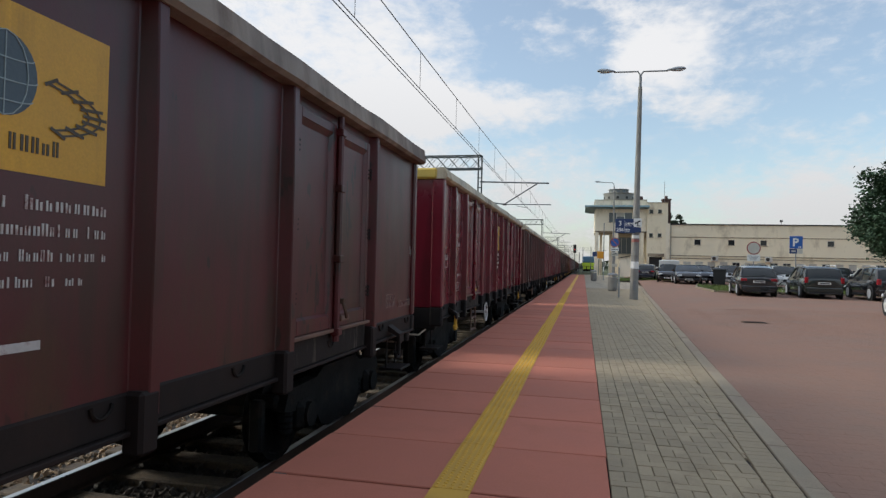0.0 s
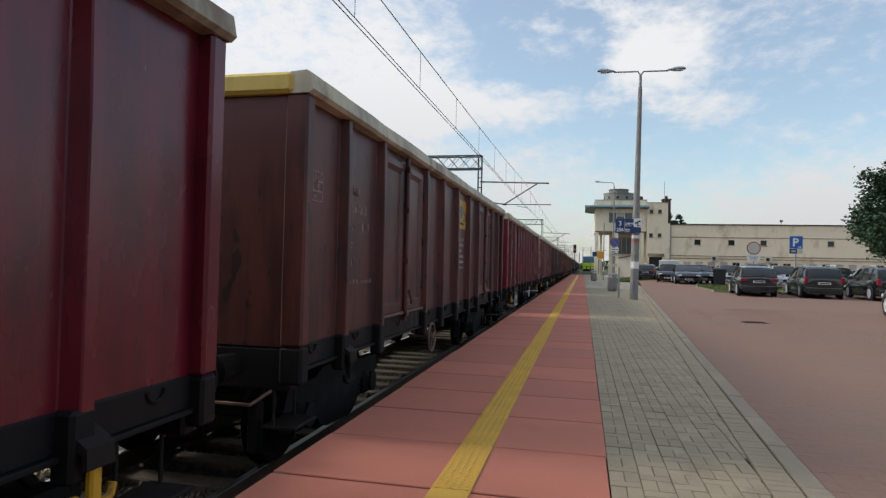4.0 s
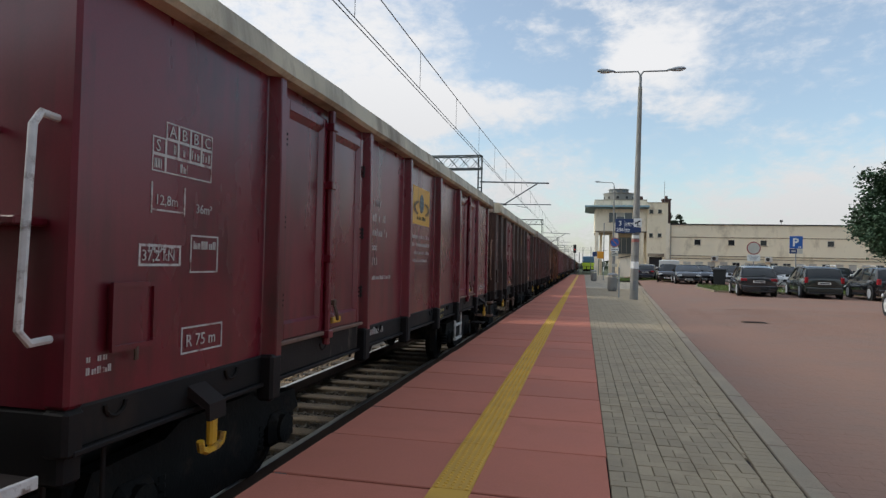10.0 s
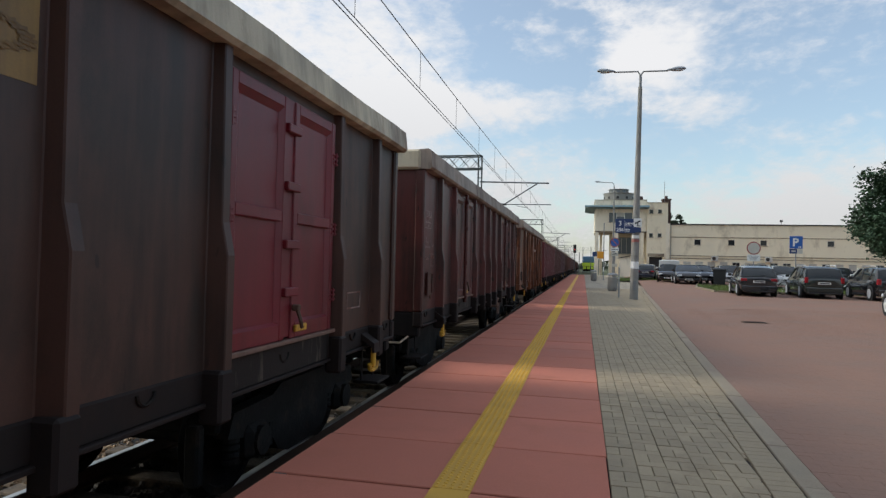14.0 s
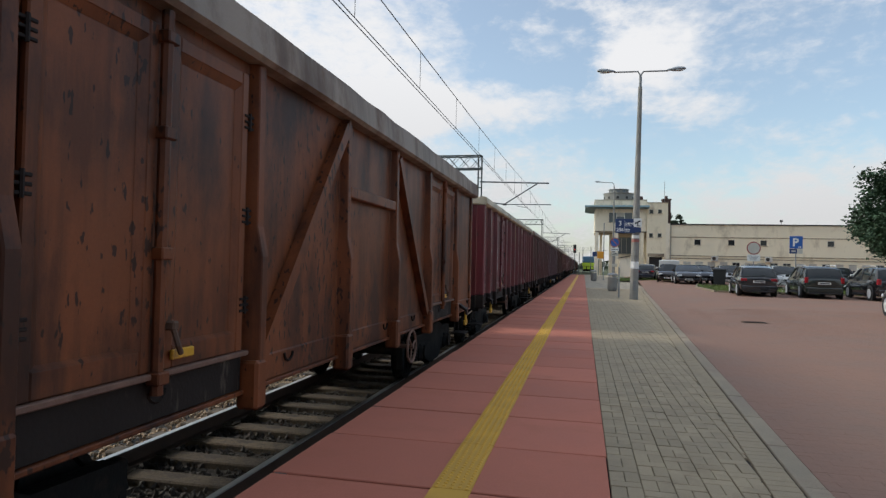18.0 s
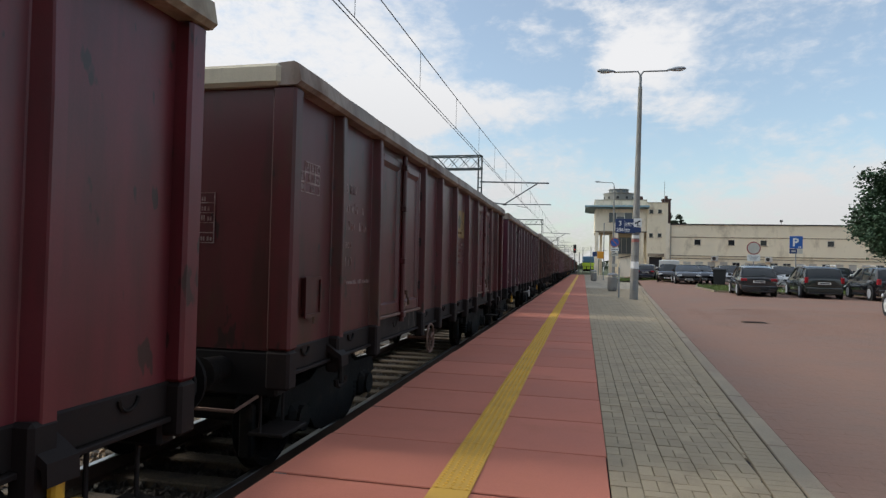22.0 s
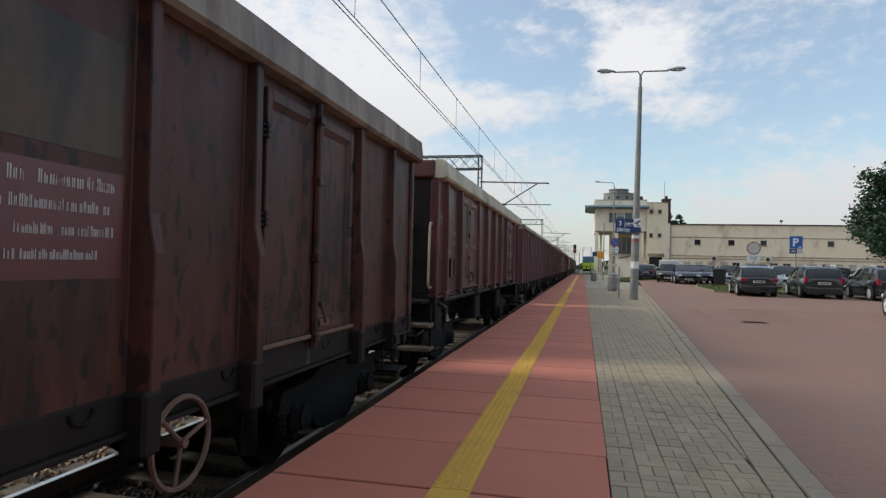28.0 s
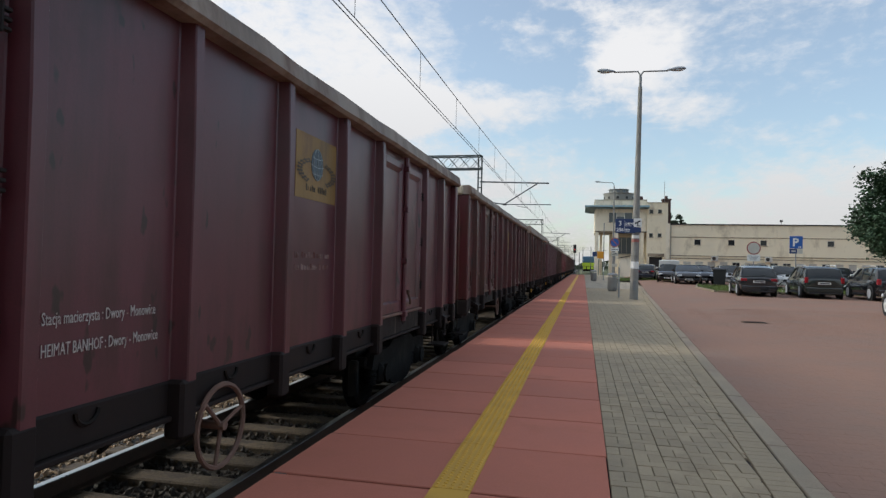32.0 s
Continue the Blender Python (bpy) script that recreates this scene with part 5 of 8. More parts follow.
    radius_mark(w, -4.95, 1.46, MARK_WHITE)
    placard(w, -5.83, 1.58, PAINT_MAROON)
    lettering("Sp", 0.17, MARK_WHITE, w, side_m(5.9, 2.03))
    bars(w, outline_box(5.42, 6.02, 1.28, 1.37, 0.008) + letter_bars(5.46, 1.305, 12, 0.045, 0.044, 61), MARK_WHITE, "boxed inspection mark")
    bars(w, letter_bars(-5.18, 1.06, 9, 0.05, 0.035, 2), MARK_WHITE, "sill stencil")
    put(w, middles[3], 0.04)
    # 4: bright maroon with wide bays and a shunter's step
    w = wagon("e", "glossy maroon open freight wagon with white load markings", PAINT_RED, BLACK_PAINT, CAP_CREAM, CAP_YELLOW, layout="few", hooks=MESH_HOOK_Y, ladder=(WHITE_BAR, 3.0), far_rail=WHITE_BAR, handrail=WHITE_BAR, near_step=True, platform_end=True)
    emblem(w, -0.46, 0.47, 2.47, 3.0, LOGO_YELLOW)
    address_lines(w, -0.46, 2.27, 0.95, MARK_WHITE, 12)
    load_grid(w, -5.72, 2.40, MARK_WHITE, 4, 1.1)
    small_marks(w, -5.72, 2.22, MARK_WHITE, 0.95)
    bars(w, outline_box(-5.80, -5.45, 1.88, 2.0), MARK_WHITE, "frame round the force mark")
    lettering("37,2 kN", 0.085, MARK_WHITE, w, side_m(-5.78, 1.91))
    radius_mark(w, -5.42, 1.36, MARK_WHITE)
    placard(w, -5.86, 1.63, PAINT_RED)
    bars(w, letter_bars(-6.2, 1.42, 7, 0.035, 0.035, 1) + letter_bars(-6.2, 1.36, 7, 0.035, 0.035, 2), MARK_WHITE, "weighing date")
    lettering("GP SAB DRV 2A 600", 0.075, MARK_OCHRE, w, side_m(0.93, 1.13, WALL + 0.016))
    lettering("MAX 58.0 T", 0.075, MARK_OCHRE, w, side_m(1.04, 1.045, WALL + 0.05))
    number_block(w, -2.16, 2.55, MARK_WHITE, "3113", 13, 0.82)
    bars(w, letter_bars(-2.2, 1.12, 9, 0.08, 0.06, 14), MARK_WHITE, "sill stencil")
    bars(w, outline_box(5.0, 6.02, 1.36, 1.45, 0.008) + letter_bars(5.05, 1.385, 22, 0.045, 0.043, 6), MARK_WHITE, "boxed inspection mark")
    end_grid(w, MARK_WHITE, "few")
    put(w, middles[4], 0)
    # 5: brown with fresh red doors
    w = wagon("f", "dirty brown open freight wagon with freshly painted red doors", PAINT_OLIVE, GREY_FRAME, CAP_CREAM, CAP_GREY, door_paint=PAINT_DOOR, layout="wide", rails=True, wheel=MESH_HANDWHEEL_R, wheel_y=-2.0, hooks=MESH_HOOK_Y, handrail=RUSTY_BAR, far_rail=WHITE_BAR, platform_end=True, ladder=(RUSTY_BAR, -2.98))
    emblem(w, 0.28, 0.98, 2.65, 3.05, LOGO_FADED, False)
    number_block(w, -5.24, 2.6, MARK_WORN, "3113", 15, 0.85)
    load_grid(w, -6.15, 2.52, MARK_WORN, 3)
    small_marks(w, -6.1, 2.2, MARK_WORN, 0.8)
    placard(w, -5.92, 1.62, PAINT_OLIVE)
    radius_mark(w, -5.1, 1.42, MARK_WORN)
    end_grid(w, MARK_WORN, "wide")
    bars(w, outline_box(4.62, 5.0, 1.45, 1.62), MARK_WORN, "boxed stencil mark")
    put(w, middles[5], 0.14)
    # 6: dark brown
    w = wagon("g", "dark rusty brown open freight wagon with worn markings", PAINT_WINE, GREY_FRAME, CAP_GREY, CAP_CREAM, layout="old", wheel=MESH_HANDWHEEL_R, wheel_y=1.9, hooks=MESH_HOOK_Y, far_rail=RAIL_CREAM)
    load_grid(w, -6.2, 2.45, MARK_WORN, 3)
    placard(w, -5.95, 1.62, PAINT_WINE)
    small_marks(w, -6.1, 2.2, MARK_WORN, 0.8)
    bars(w, outline_box(5.49, 6.06, 1.345, 1.42, 0.008) + letter_bars(5.53, 1.365, 12, 0.04, 0.043, 3), MARK_WHITE, "boxed inspection mark")
    lettering("UIC", 0.13, MARK_WHITE, w, side_m(5.83, 1.53))
    end_grid(w, MARK_WORN, "old")
    put(w, middles[6], 0.15)
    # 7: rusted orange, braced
    w = wagon("h", "rusted orange open freight wagon with diagonal braces", PAINT_ORANGE, PAINT_ORANGE, CAP_GREY, CAP_GREY, end_paint=PAINT_END_SHADE, layout="braced", handrail=RUSTY_BAR, wheel=MESH_HANDWHEEL_R, wheel_y=1.7, hooks=MESH_HOOK_Y)
    field = part("lettering_field", Shape().box(WALL - 0.004, WALL + 0.002, -6.18, -5.54, 1.34, 2.18), FIELD_CREAM, w, "patchy pale field")
    lettering("33 RIV", 0.13, SPRAY_BLACK, w, side_m(-6.12, 2.02), bold=0.004)
    lettering("Eaos", 0.13, SPRAY_BLACK, w, side_m(-6.12, 1.56), bold=0.004)
    bars(w, [(a, b, c, d) for a, b, c, d in letter_bars(-6.12, 1.87, 8, 0.10, 0.068, 3) + letter_bars(-6.12, 1.72, 8, 0.10, 0.068, 4)], SPRAY_BLACK, "dark stencilled running number")
    placard(w, -5.46, 1.52, SPRAY_BLACK)
    put(w, middles[7], 0.07)
    # 8: red with graffiti
    w = wagon("i", "red open freight wagon with black and white graffiti", PAINT_OXIDE, GREY_FRAME, CAP_CREAM, CAP_CREAM, hooks=MESH_HOOK_Y, wheel=MESH_HANDWHEEL_R, wheel_y=-1.66, far_rail=RAIL_CREAM)
    emblem(w, 0.20, 1.09, 2.48, 3.16, LOGO_FADED, False)
    address_lines(w, 0.25, 2.26, 0.80, MARK_WHITE, 20)
    bars(w, letter_bars(-2.17, 1.62, 20, 0.045, 0.04, 61) + letter_bars(-2.17, 1.50, 20, 0.045, 0.04, 62), MARK_WHITE, "home station stencil")
    bars(w, letter_bars(-1.02, 1.11, 10, 0.085, 0.078, 63) + letter_bars(-1.85, 1.20, 7, 0.05, 0.04, 64) + letter_bars(-1.85, 1.12, 6, 0.05, 0.04, 65), MARK_WORN, "sill stencil")
    load_grid(w, -6.2, 2.5, MARK_WHITE, 3)
    small_marks(w, -6.2, 2.25, MARK_WHITE, 0.85)
    number_block(w, -5.24, 2.62, MARK_WHITE, "3113", 21, 0.95)
    placard(w, -5.95, 1.60, PAINT_OXIDE)
    radius_mark(w, -4.95, 1.30, MARK_WHITE)
    black, white = Shape(), Shape()
    x1, x2, xd = WALL + 0.0055, WALL + 0.0075, WALL + 0.062
    for pts, wd in (([(-5.28, 1.45), (-5.22, 1.75), (-5.05, 2.05), (-4.88, 2.35), (-4.80, 2.25), (-4.95, 2.0), (-5.0, 1.8), (-4.85, 1.55), (-4.78, 1.42)], 0.22),
                    ([(-2.02, 1.78), (-1.82, 2.08), (-1.80, 1.74)], 0.14)):
        stroke(pts, wd, x1, black)
    for pts, wd in (([(-5.36, 1.40), (-5.30, 1.75), (-5.12, 1.98), (-5.15, 2.25), (-5.02, 2.42), (-4.84, 2.46), (-4.72, 2.32), (-4.86, 2.08), (-4.88, 1.85), (-4.74, 1.62), (-4.72, 1.42), (-4.86, 1.40)], 0.085),
                    ([(-5.14, 2.0), (-5.06, 1.7), (-5.12, 1.42)], 0.13),
                    ([(-2.15, 1.84), (-2.0, 1.88), (-1.86, 2.06), (-1.72, 2.14), (-1.68, 2.06), (-1.76, 1.92), (-1.80, 1.70)], 0.065), ([(-2.15, 1.80), (-1.98, 1.80), (-2.02, 1.70)], 0.05), ([(-2.15, 1.53), (-1.95, 1.55), (-1.85, 1.50), (-1.72, 1.53)], 0.06)):
        stroke(pts, wd, x2, white)
    for yd in (-3.72,):
        stroke([(yd - 0.22, 1.62), (yd - 0.20, 2.0), (yd + 0.05, 2.35), (yd + 0.22, 2.2), (yd + 0.05, 2.0), (yd + 0.2, 1.85), (yd - 0.05, 1.62)], 0.085, xd - 0.042, white)
        stroke([(yd - 0.12, 1.68), (yd - 0.08, 2.0), (yd + 0.1, 2.22)], 0.20, xd - 0.044, black)
    stroke([(-3.18, 1.98), (-3.08, 2.16), (-2.92, 2.25), (-2.72, 2.18), (-2.62, 1.98), (-2.60, 1.70), (-2.66, 1.48)], 0.07, xd - 0.042, white)
    stroke([(-3.18, 1.86), (-2.98, 1.92), (-2.78, 1.88), (-2.66, 1.93)], 0.08, xd - 0.041, white)
    stroke([(-3.18, 1.70), (-2.95, 1.76), (-2.80, 1.70), (-2.86, 1.60), (-3.02, 1.58), (-3.06, 1.46), (-2.92, 1.42), (-2.78, 1.52)], 0.085, xd - 0.042, white)
    stroke([(-3.12, 1.95), (-2.95, 2.12), (-2.76, 2.06), (-2.70, 1.80), (-2.76, 1.55), (-2.9, 1.46)], 0.10, xd - 0.043, black)
    stroke([(-3.18, 1.80), (-2.95, 1.84), (-2.76, 1.80)], 0.09, xd - 0.043, black)
    stroke([(-3.1, 1.40), (-2.8, 1.36), (-2.62, 1.40)], 0.07, xd - 0.042, white)
    part("graffiti", black, SPRAY_BLACK, w, "black spray-painted letters")
    for x, outline in ((x1 - 0.002, [(0.08, 1.24), (0.25, 1.42), (0.44, 1.62), (0.58, 1.84), (0.72, 1.93), (0.90, 1.97), (0.96, 1.70), (0.90, 1.48), (0.95, 1.26), (0.60, 1.30), (0.30, 1.25)]),
                       (x1 - 0.002, [(1.30, 1.66), (1.36, 2.02), (1.55, 2.13), (1.72, 2.34), (1.98, 2.58), (2.12, 2.44), (2.08, 2.05), (1.88, 1.86), (1.72, 1.60), (1.50, 1.50), (1.42, 1.34), (1.32, 1.40)]),
                       (xd - 0.046, [(2.62, 1.50), (2.60, 1.80), (2.78, 2.10), (2.96, 2.45), (3.12, 2.62), (3.10, 2.30), (2.94, 1.98), (2.84, 1.70), (3.02, 1.52)]),
                       (xd - 0.046, [(3.46, 1.62), (3.52, 2.10), (3.66, 2.30), (3.84, 2.02), (3.98, 2.36), (4.02, 2.10), (3.86, 1.66), (3.70, 1.86), (3.60, 1.56)])):
        for turn in range(2):
            outline = [(a[0] + (b[0] - a[0]) * t, a[1] + (b[1] - a[1]) * t) for a, b in zip(outline, outline[1:] + outline[:1]) for t in (0.25, 0.75)]
        part("graffiti", Shape().prism(outline, x - 0.004, x, lambda y, z, q: (q, y, z)), SPRAY_FADED, w, "faded white sprayed patch")
    pale = Shape()
    for pts, wd in (([(-6.18, 2.15), (-6.02, 1.84), (-5.92, 2.0), (-5.84, 2.22)], 0.05), ([(-5.80, 1.46), (-5.66, 1.54), (-5.58, 1.40), (-5.66, 1.24), (-5.82, 1.26)], 0.06), ([(-6.16, 1.36), (-6.08, 1.30), (-6.02, 1.36)], 0.07)):
        stroke(pts, wd, x1, pale)
    part("graffiti", pale, SPRAY_FADED, w, "faint sprayed strokes")
    bars(w, outline_box(1.64, 1.98, 1.44, 1.74, 0.010) + letter_bars(1.68, 1.66, 5, 0.045, 0.055, 91) + letter_bars(1.68, 1.57, 5, 0.045, 0.055, 92) + letter_bars(1.68, 1.48, 5, 0.045, 0.055, 93), MARK_WHITE, "white framed axle table")
    part("graffiti", white, SPRAY_WHITE, w, "white spray-painted outline")
    end_grid(w, MARK_WORN)
    put(w, middles[8], -0.02)
    # 9: dark maroon
    w = wagon("j", "dark maroon open freight wagon with faded markings", PAINT_DULL, GREY_FRAME, CAP_GREY, CAP_CREAM, wheel=MESH_HANDWHEEL_R, wheel_y=-1.66)
    emblem(w, 0.10, 1.02, 2.42, 2.93, LOGO_FADED, 2)
    address_lines(w, 0.12, 2.27, 0.84, MARK_WORN, 25)
    number_block(w, -5.24, 2.6, MARK_WORN, "3113", 26, 0.9)
    load_grid(w, -6.2, 2.5, MARK_WORN, 3)
    placard(w, -5.95, 1.62, PAINT_DULL)
    end_grid(w, MARK_WORN)
    put(w, middles[9], 0.09)
    # 10: plum
    w = wagon("k", "dark plum open freight wagon with a white code frame", PAINT_PLUM, BLACK_PAINT, CAP_GREY, CAP_GREY, wheel=MESH_HANDWHEEL_W, wheel_y=1.83, hooks=MESH_HOOK_Y)
    emblem(w, 0.22, 1.0, 2.56, 2.98, LOGO_FADED, False)
    address_lines(w, 0.24, 2.38, 0.82, MARK_WHITE, 28)
    bars(w, letter_bars(1.53, 1.56, 8, 0.055, 0.045, 71) + letter_bars(1.50, 1.44, 13, 0.055, 0.045, 72), MARK_WHITE, "home station stencil")
    load_grid(w, -5.2, 2.12, MARK_WHITE, 4, 1.25)
    small_marks(w, -5.15, 1.94, MARK_WHITE, 0.8)
    number_block(w, -6.14, 2.34, MARK_WHITE, "3113", 29, 0.62)
    radius_mark(w, -5.1, 1.36, MARK_WHITE)
    placard(w, -5.8, 1.55, PAINT_PLUM)
    bars(w, outline_box(-0.89, -0.48, 1.36, 1.68, 0.008) + letter_bars(-0.66, 1.57, 4, 0.055, 0.045, 5) + letter_bars(-0.66, 1.49, 4, 0.055, 0.045, 6) + letter_bars(-0.66, 1.41, 4, 0.055, 0.045, 7), MARK_WHITE, "white stencil frame")
    for k, text in enumerate(("a-a", "b-b", "c-c")):
        lettering(text, 0.075, MARK_WHITE, w, side_m(-0.86, 1.58 - 0.08 * k))
    lettering("-9.00m-", 0.085, MARK_WHITE, w, side_m(-1.10, 1.10, WALL + 0.016))
    put(w, middles[10], 0)
    # 11: dark rusty brown with flaked panel
    w = wagon("l", "dark rusty open freight wagon with a flaking company panel", PAINT_UMBER, GREY_FRAME, CAP_GREY, CAP_CREAM, layout="old", wheel=MESH_HANDWHEEL_L, wheel_y=1.33, far_rail=RAIL_CREAM, hooks=MESH_HOOK_D)
    emblem(w, 0.08, 0.80, 2.42, 3.0, LOGO_RUST, 3)
    part("address_field", Shape().box(WALL - 0.004, WALL + 0.002, 0.06, 0.82, 1.82, 2.34), PAINT_OXIDE, w, "repainted red field")
    address_lines(w, 0.10, 2.24, 0.66, MARK_WHITE, 31)
    put(w, middles[11], 0.04)
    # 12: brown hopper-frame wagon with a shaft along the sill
    w = wagon("m", "brown open freight wagon with a long unloading shaft", PAINT_BROWN, PAINT_BROWN, CAP_CREAM, PAINT_BROWN, layout="hopper", rails=True, handrail=RAIL_CREAM, pipe=True, far_rail=RAIL_CREAM, end_paint=PAINT_END_SHADE)
    emblem(w, 0.20, 1.03, 2.65, 3.14, LOGO_FADED, 2)
    number_block(w, -5.24, 2.62, MARK_WORN, "3113", 33, 0.9)
    load_grid(w, -6.2, 2.5, MARK_WORN, 3)
    small_marks(w, -6.15, 2.2, MARK_WORN, 0.8)
    placard(w, -5.07, 1.85, PAINT_BROWN)
    put(w, middles[12], 0.03)
    # 13: faded red
    w = wagon("n", "faded red open freight wagon with dark spots", PAINT_FADED, GREY_FRAME, CAP_GREY, CAP_CREAM, wheel=MESH_HANDWHEEL_L, wheel_y=-0.77, ladder=(GREY_FRAME, -4.1))
    emblem(w, 0.22, 1.05, 2.45, 3.0, LOGO_FADED, True)
    bars(w, letter_bars(0.25, 1.95, 12, 0.05, 0.06, 2) + letter_bars(0.25, 1.85, 12, 0.05, 0.06, 3), MARK_WORN, "worn stencil")
    number_block(w, -5.18, 2.62, MARK_WHITE, "3113", 36, 0.78)
    load_grid(w, -6.14, 2.38, MARK_WHITE, 4, 1.15)
    bars(w, outline_box(-6.15, -5.87, 2.26, 2.36, 0.008) + outline_box(-5.81, -5.54, 2.18, 2.36, 0.008) + outline_box(-6.14, -5.90, 2.05, 2.15, 0.008) + [(-5.82, -5.81, 2.03, 2.15), (-5.60, -5.59, 2.03, 2.15), (-5.81, -5.60, 2.03, 2.04)], MARK_WHITE, "boxed capacity marks")
    lettering("20 050 kg", 0.058, MARK_WHITE, w, side_m(-6.135, 2.285))
    lettering("72,0 m³", 0.075, MARK_WHITE, w, side_m(-5.79, 2.215))
    lettering("36,0 m²", 0.062, MARK_WHITE, w, side_m(-6.12, 2.075))
    lettering("12,8m", 0.07, MARK_WHITE, w, side_m(-5.79, 2.065))
    lettering("-14,04 m-", 0.075, MARK_WHITE, w, side_m(-6.17, 1.93))
    bars(w, outline_box(-6.28, -5.92, 1.42, 1.52, 0.008) + [(-6.06, -6.05, 1.42, 1.62)], MARK_WHITE, "boxed brake mark")
    placard(w, -5.69, 1.50, PAINT_FADED)
    bars(w, letter_bars(-4.92, 1.19, 7, 0.045, 0.035, 81) + letter_bars(-4.92, 1.11, 7, 0.045, 0.035, 82), MARK_WORN, "sill stencil")
    lettering("R 75 m", 0.10, MARK_WHITE, w, side_m(-6.28, 1.11, WALL + 0.016))
    for text, z in (("Stacja macierzysta : Dwory - Monowice", 1.62), ("HEIMAT BANHOF : Dwory - Monowice", 1.48)):
        lettering(text, 0.082, MARK_WHITE, w, side_m(-2.16, z) @ Matrix.Diagonal((0.56, 1.0, 1.0, 1.0)))
    part("blue_label", Shape().box(WALL + 0.03, WALL + 0.042, -5.79, -5.59, 1.38, 1.58, 0.003), material("pale_blue_label", (0.12, 0.30, 0.36), 0.5, vary=0.2, scale=12.0, bump=0), w, "small blue label")
    end_grid(w, MARK_WORN)
    put(w, middles[13], 0.05)
    # the rest of the train repeats these wagons
    order = [9, 6, 13, 11, 3, 9, 6, 2, 11, 9, 13, 6]
    for k, i in enumerate(order):
        put(copy_thing(TRAIN[i][0], pose(0, 0, 0)), middles[13] + GAP * (k + 1))
    put(copy_thing(TRAIN[6][0], pose(0, 0, 0)), middles[0] - GAP)


make_train()


def travelled(t):
    """The way that the train has gone after t seconds; it gathers speed."""
    return 4.673 * t + 0.0193572 * t * t + 7.14405e-4 * t ** 3 - 1.33108e-5 * t ** 4

# ---------------------------------------------------------------- overhead line
GALV = material("galvanised_grey_steel", (0.21, 0.22, 0.225), 0.55, 0.4, 0.15, 3.0, bump=0.1)
MAST_GREY = material("weathered_grey_green_mast_paint", (0.115, 0.125, 0.12), 0.6, 0.2, 0.2, 2.0, bump=0.1)
WIRE = material("dark_copper_wire", (0.05, 0.052, 0.055), 0.5, 0.6, 0.1, bump=0)
INSULATOR = material("brown_glazed_insulator", (0.06, 0.03, 0.02), 0.25, vary=0.1, bump=0)


def gantry(y, label, mast_x=-6.35, top=8.1, arm=True):
    g = thing("catenary_gantry", pose(0, y, 0), label, "catenary mast", "overhead line supports")
    s = Shape()
    for x in (-0.11, 0.11):
        s.box(mast_x + x - 0.035, mast_x + x + 0.035, -0.10, 0.10, -0.8, top, 0.01)
    for k in range(14):
        z = -0.5 + 0.6 * k
        s.box(mast_x - 0.09, mast_x + 0.09, -0.102, -0.094, z, z + 0.06)
    part("mast", s, MAST_GREY, g)
    span = Shape()
    x0, x1 = mast_x - 16.0, mast_x + 0.12
    for z in (top - 0.05, top - 0.85):
        for dy in (-0.28, 0.28):
            span.box(x0, x1, dy - 0.035, dy + 0.035, z - 0.04, z + 0.04)
    n = 22
    w = (x1 - x0) / n
    for dy in (-0.28, 0.28):
        for k in range(n):
            a, b = x0 + w * k, x0 + w * (k + 1)
            z0, z1 = top - 0.85, top - 0.05
            span.rod((a, dy, z0), (b, dy, z1), 0.018, 5)
            span.rod((a, dy, z1), (b, dy, z0), 0.018, 5)
    part("lattice_beam", span, MAST_GREY, g)
    part("far_mast", Shape().box(x0 - 0.14, x0 + 0.0, -0.1, 0.1, -0.8, top, 0.01), MAST_GREY, g)
    if arm:
        s = Shape().rod((mast_x, -0.05, 6.50), (-2.10, -0.05, 6.38), 0.045, 8)
        part("top_arm", s, GALV, g)
        s = Shape().rod((-4.80, -0.05, 5.10), (-2.75, -0.05, 6.40), 0.04, 8)
        part("diagonal_arm", s, GALV, g)
        s = Shape().rod((mast_x, -0.05, 5.30), (-4.75, -0.05, 5.10), 0.04, 8)
        s.rod((-4.75, -0.05, 5.10), (-1.95, -0.05, 5.08), 0.028, 8)
        part("steady_arm", s, GALV, g)
        s = Shape()
        for k in range(5):
            s.rod((-4.86 + 0.045 * k, -0.05, 5.09), (-4.84 + 0.045 * k, -0.05, 5.09), 0.075, 10)
        part("insulator", s, INSULATOR, g)
        s = Shape().pipe([(-4.1, -0.05, 5.02), (-3.7, -0.05, 4.94), (-3.35, -0.05, 4.9)], 0.016, 5)
        part("registration_arm", s, GALV, g)
    return g


GANTRY_Y = [38.0, 98.0, 158.0, 218.0, 278.0]
for k, y in enumerate(GANTRY_Y):
    gantry(y, "grey steel portal mast with a lattice beam", top=8.15 if k == 0 else 8.6)


def wire_line(name, label, x, z_low, z_sup, spans, r):
    base = thing(name, pose(0, 0, 0), label, "overhead wire", "overhead line wires")
    for y0, y1 in spans:
        pts = []
        for k in range(17):
            t = k / 16
            sag = (z_sup - z_low) * (1 - (2 * t - 1) ** 2)
            pts.append((x + 0.12 * math.sin(math.pi * t), y0 + (y1 - y0) * t, z_sup - sag))
        part("wire_span", Shape().pipe(pts, r, 5), WIRE, base)
    return base


SPANS = [(-22.0, 38.0)] + [(a, b) for a, b in zip(GANTRY_Y, GANTRY_Y[1:])]
wire_line("contact_wire", "dark grooved contact wire above the track", -3.55, 5.08, 5.10, SPANS, 0.009)
wire_line("contact_wire", "second dark contact wire beside the first", -3.63, 5.08, 5.10, SPANS, 0.009)
carrier = wire_line("carrier_wire", "sagging carrier wire with thin droppers", -3.55, 5.85, 6.45, SPANS, 0.010)
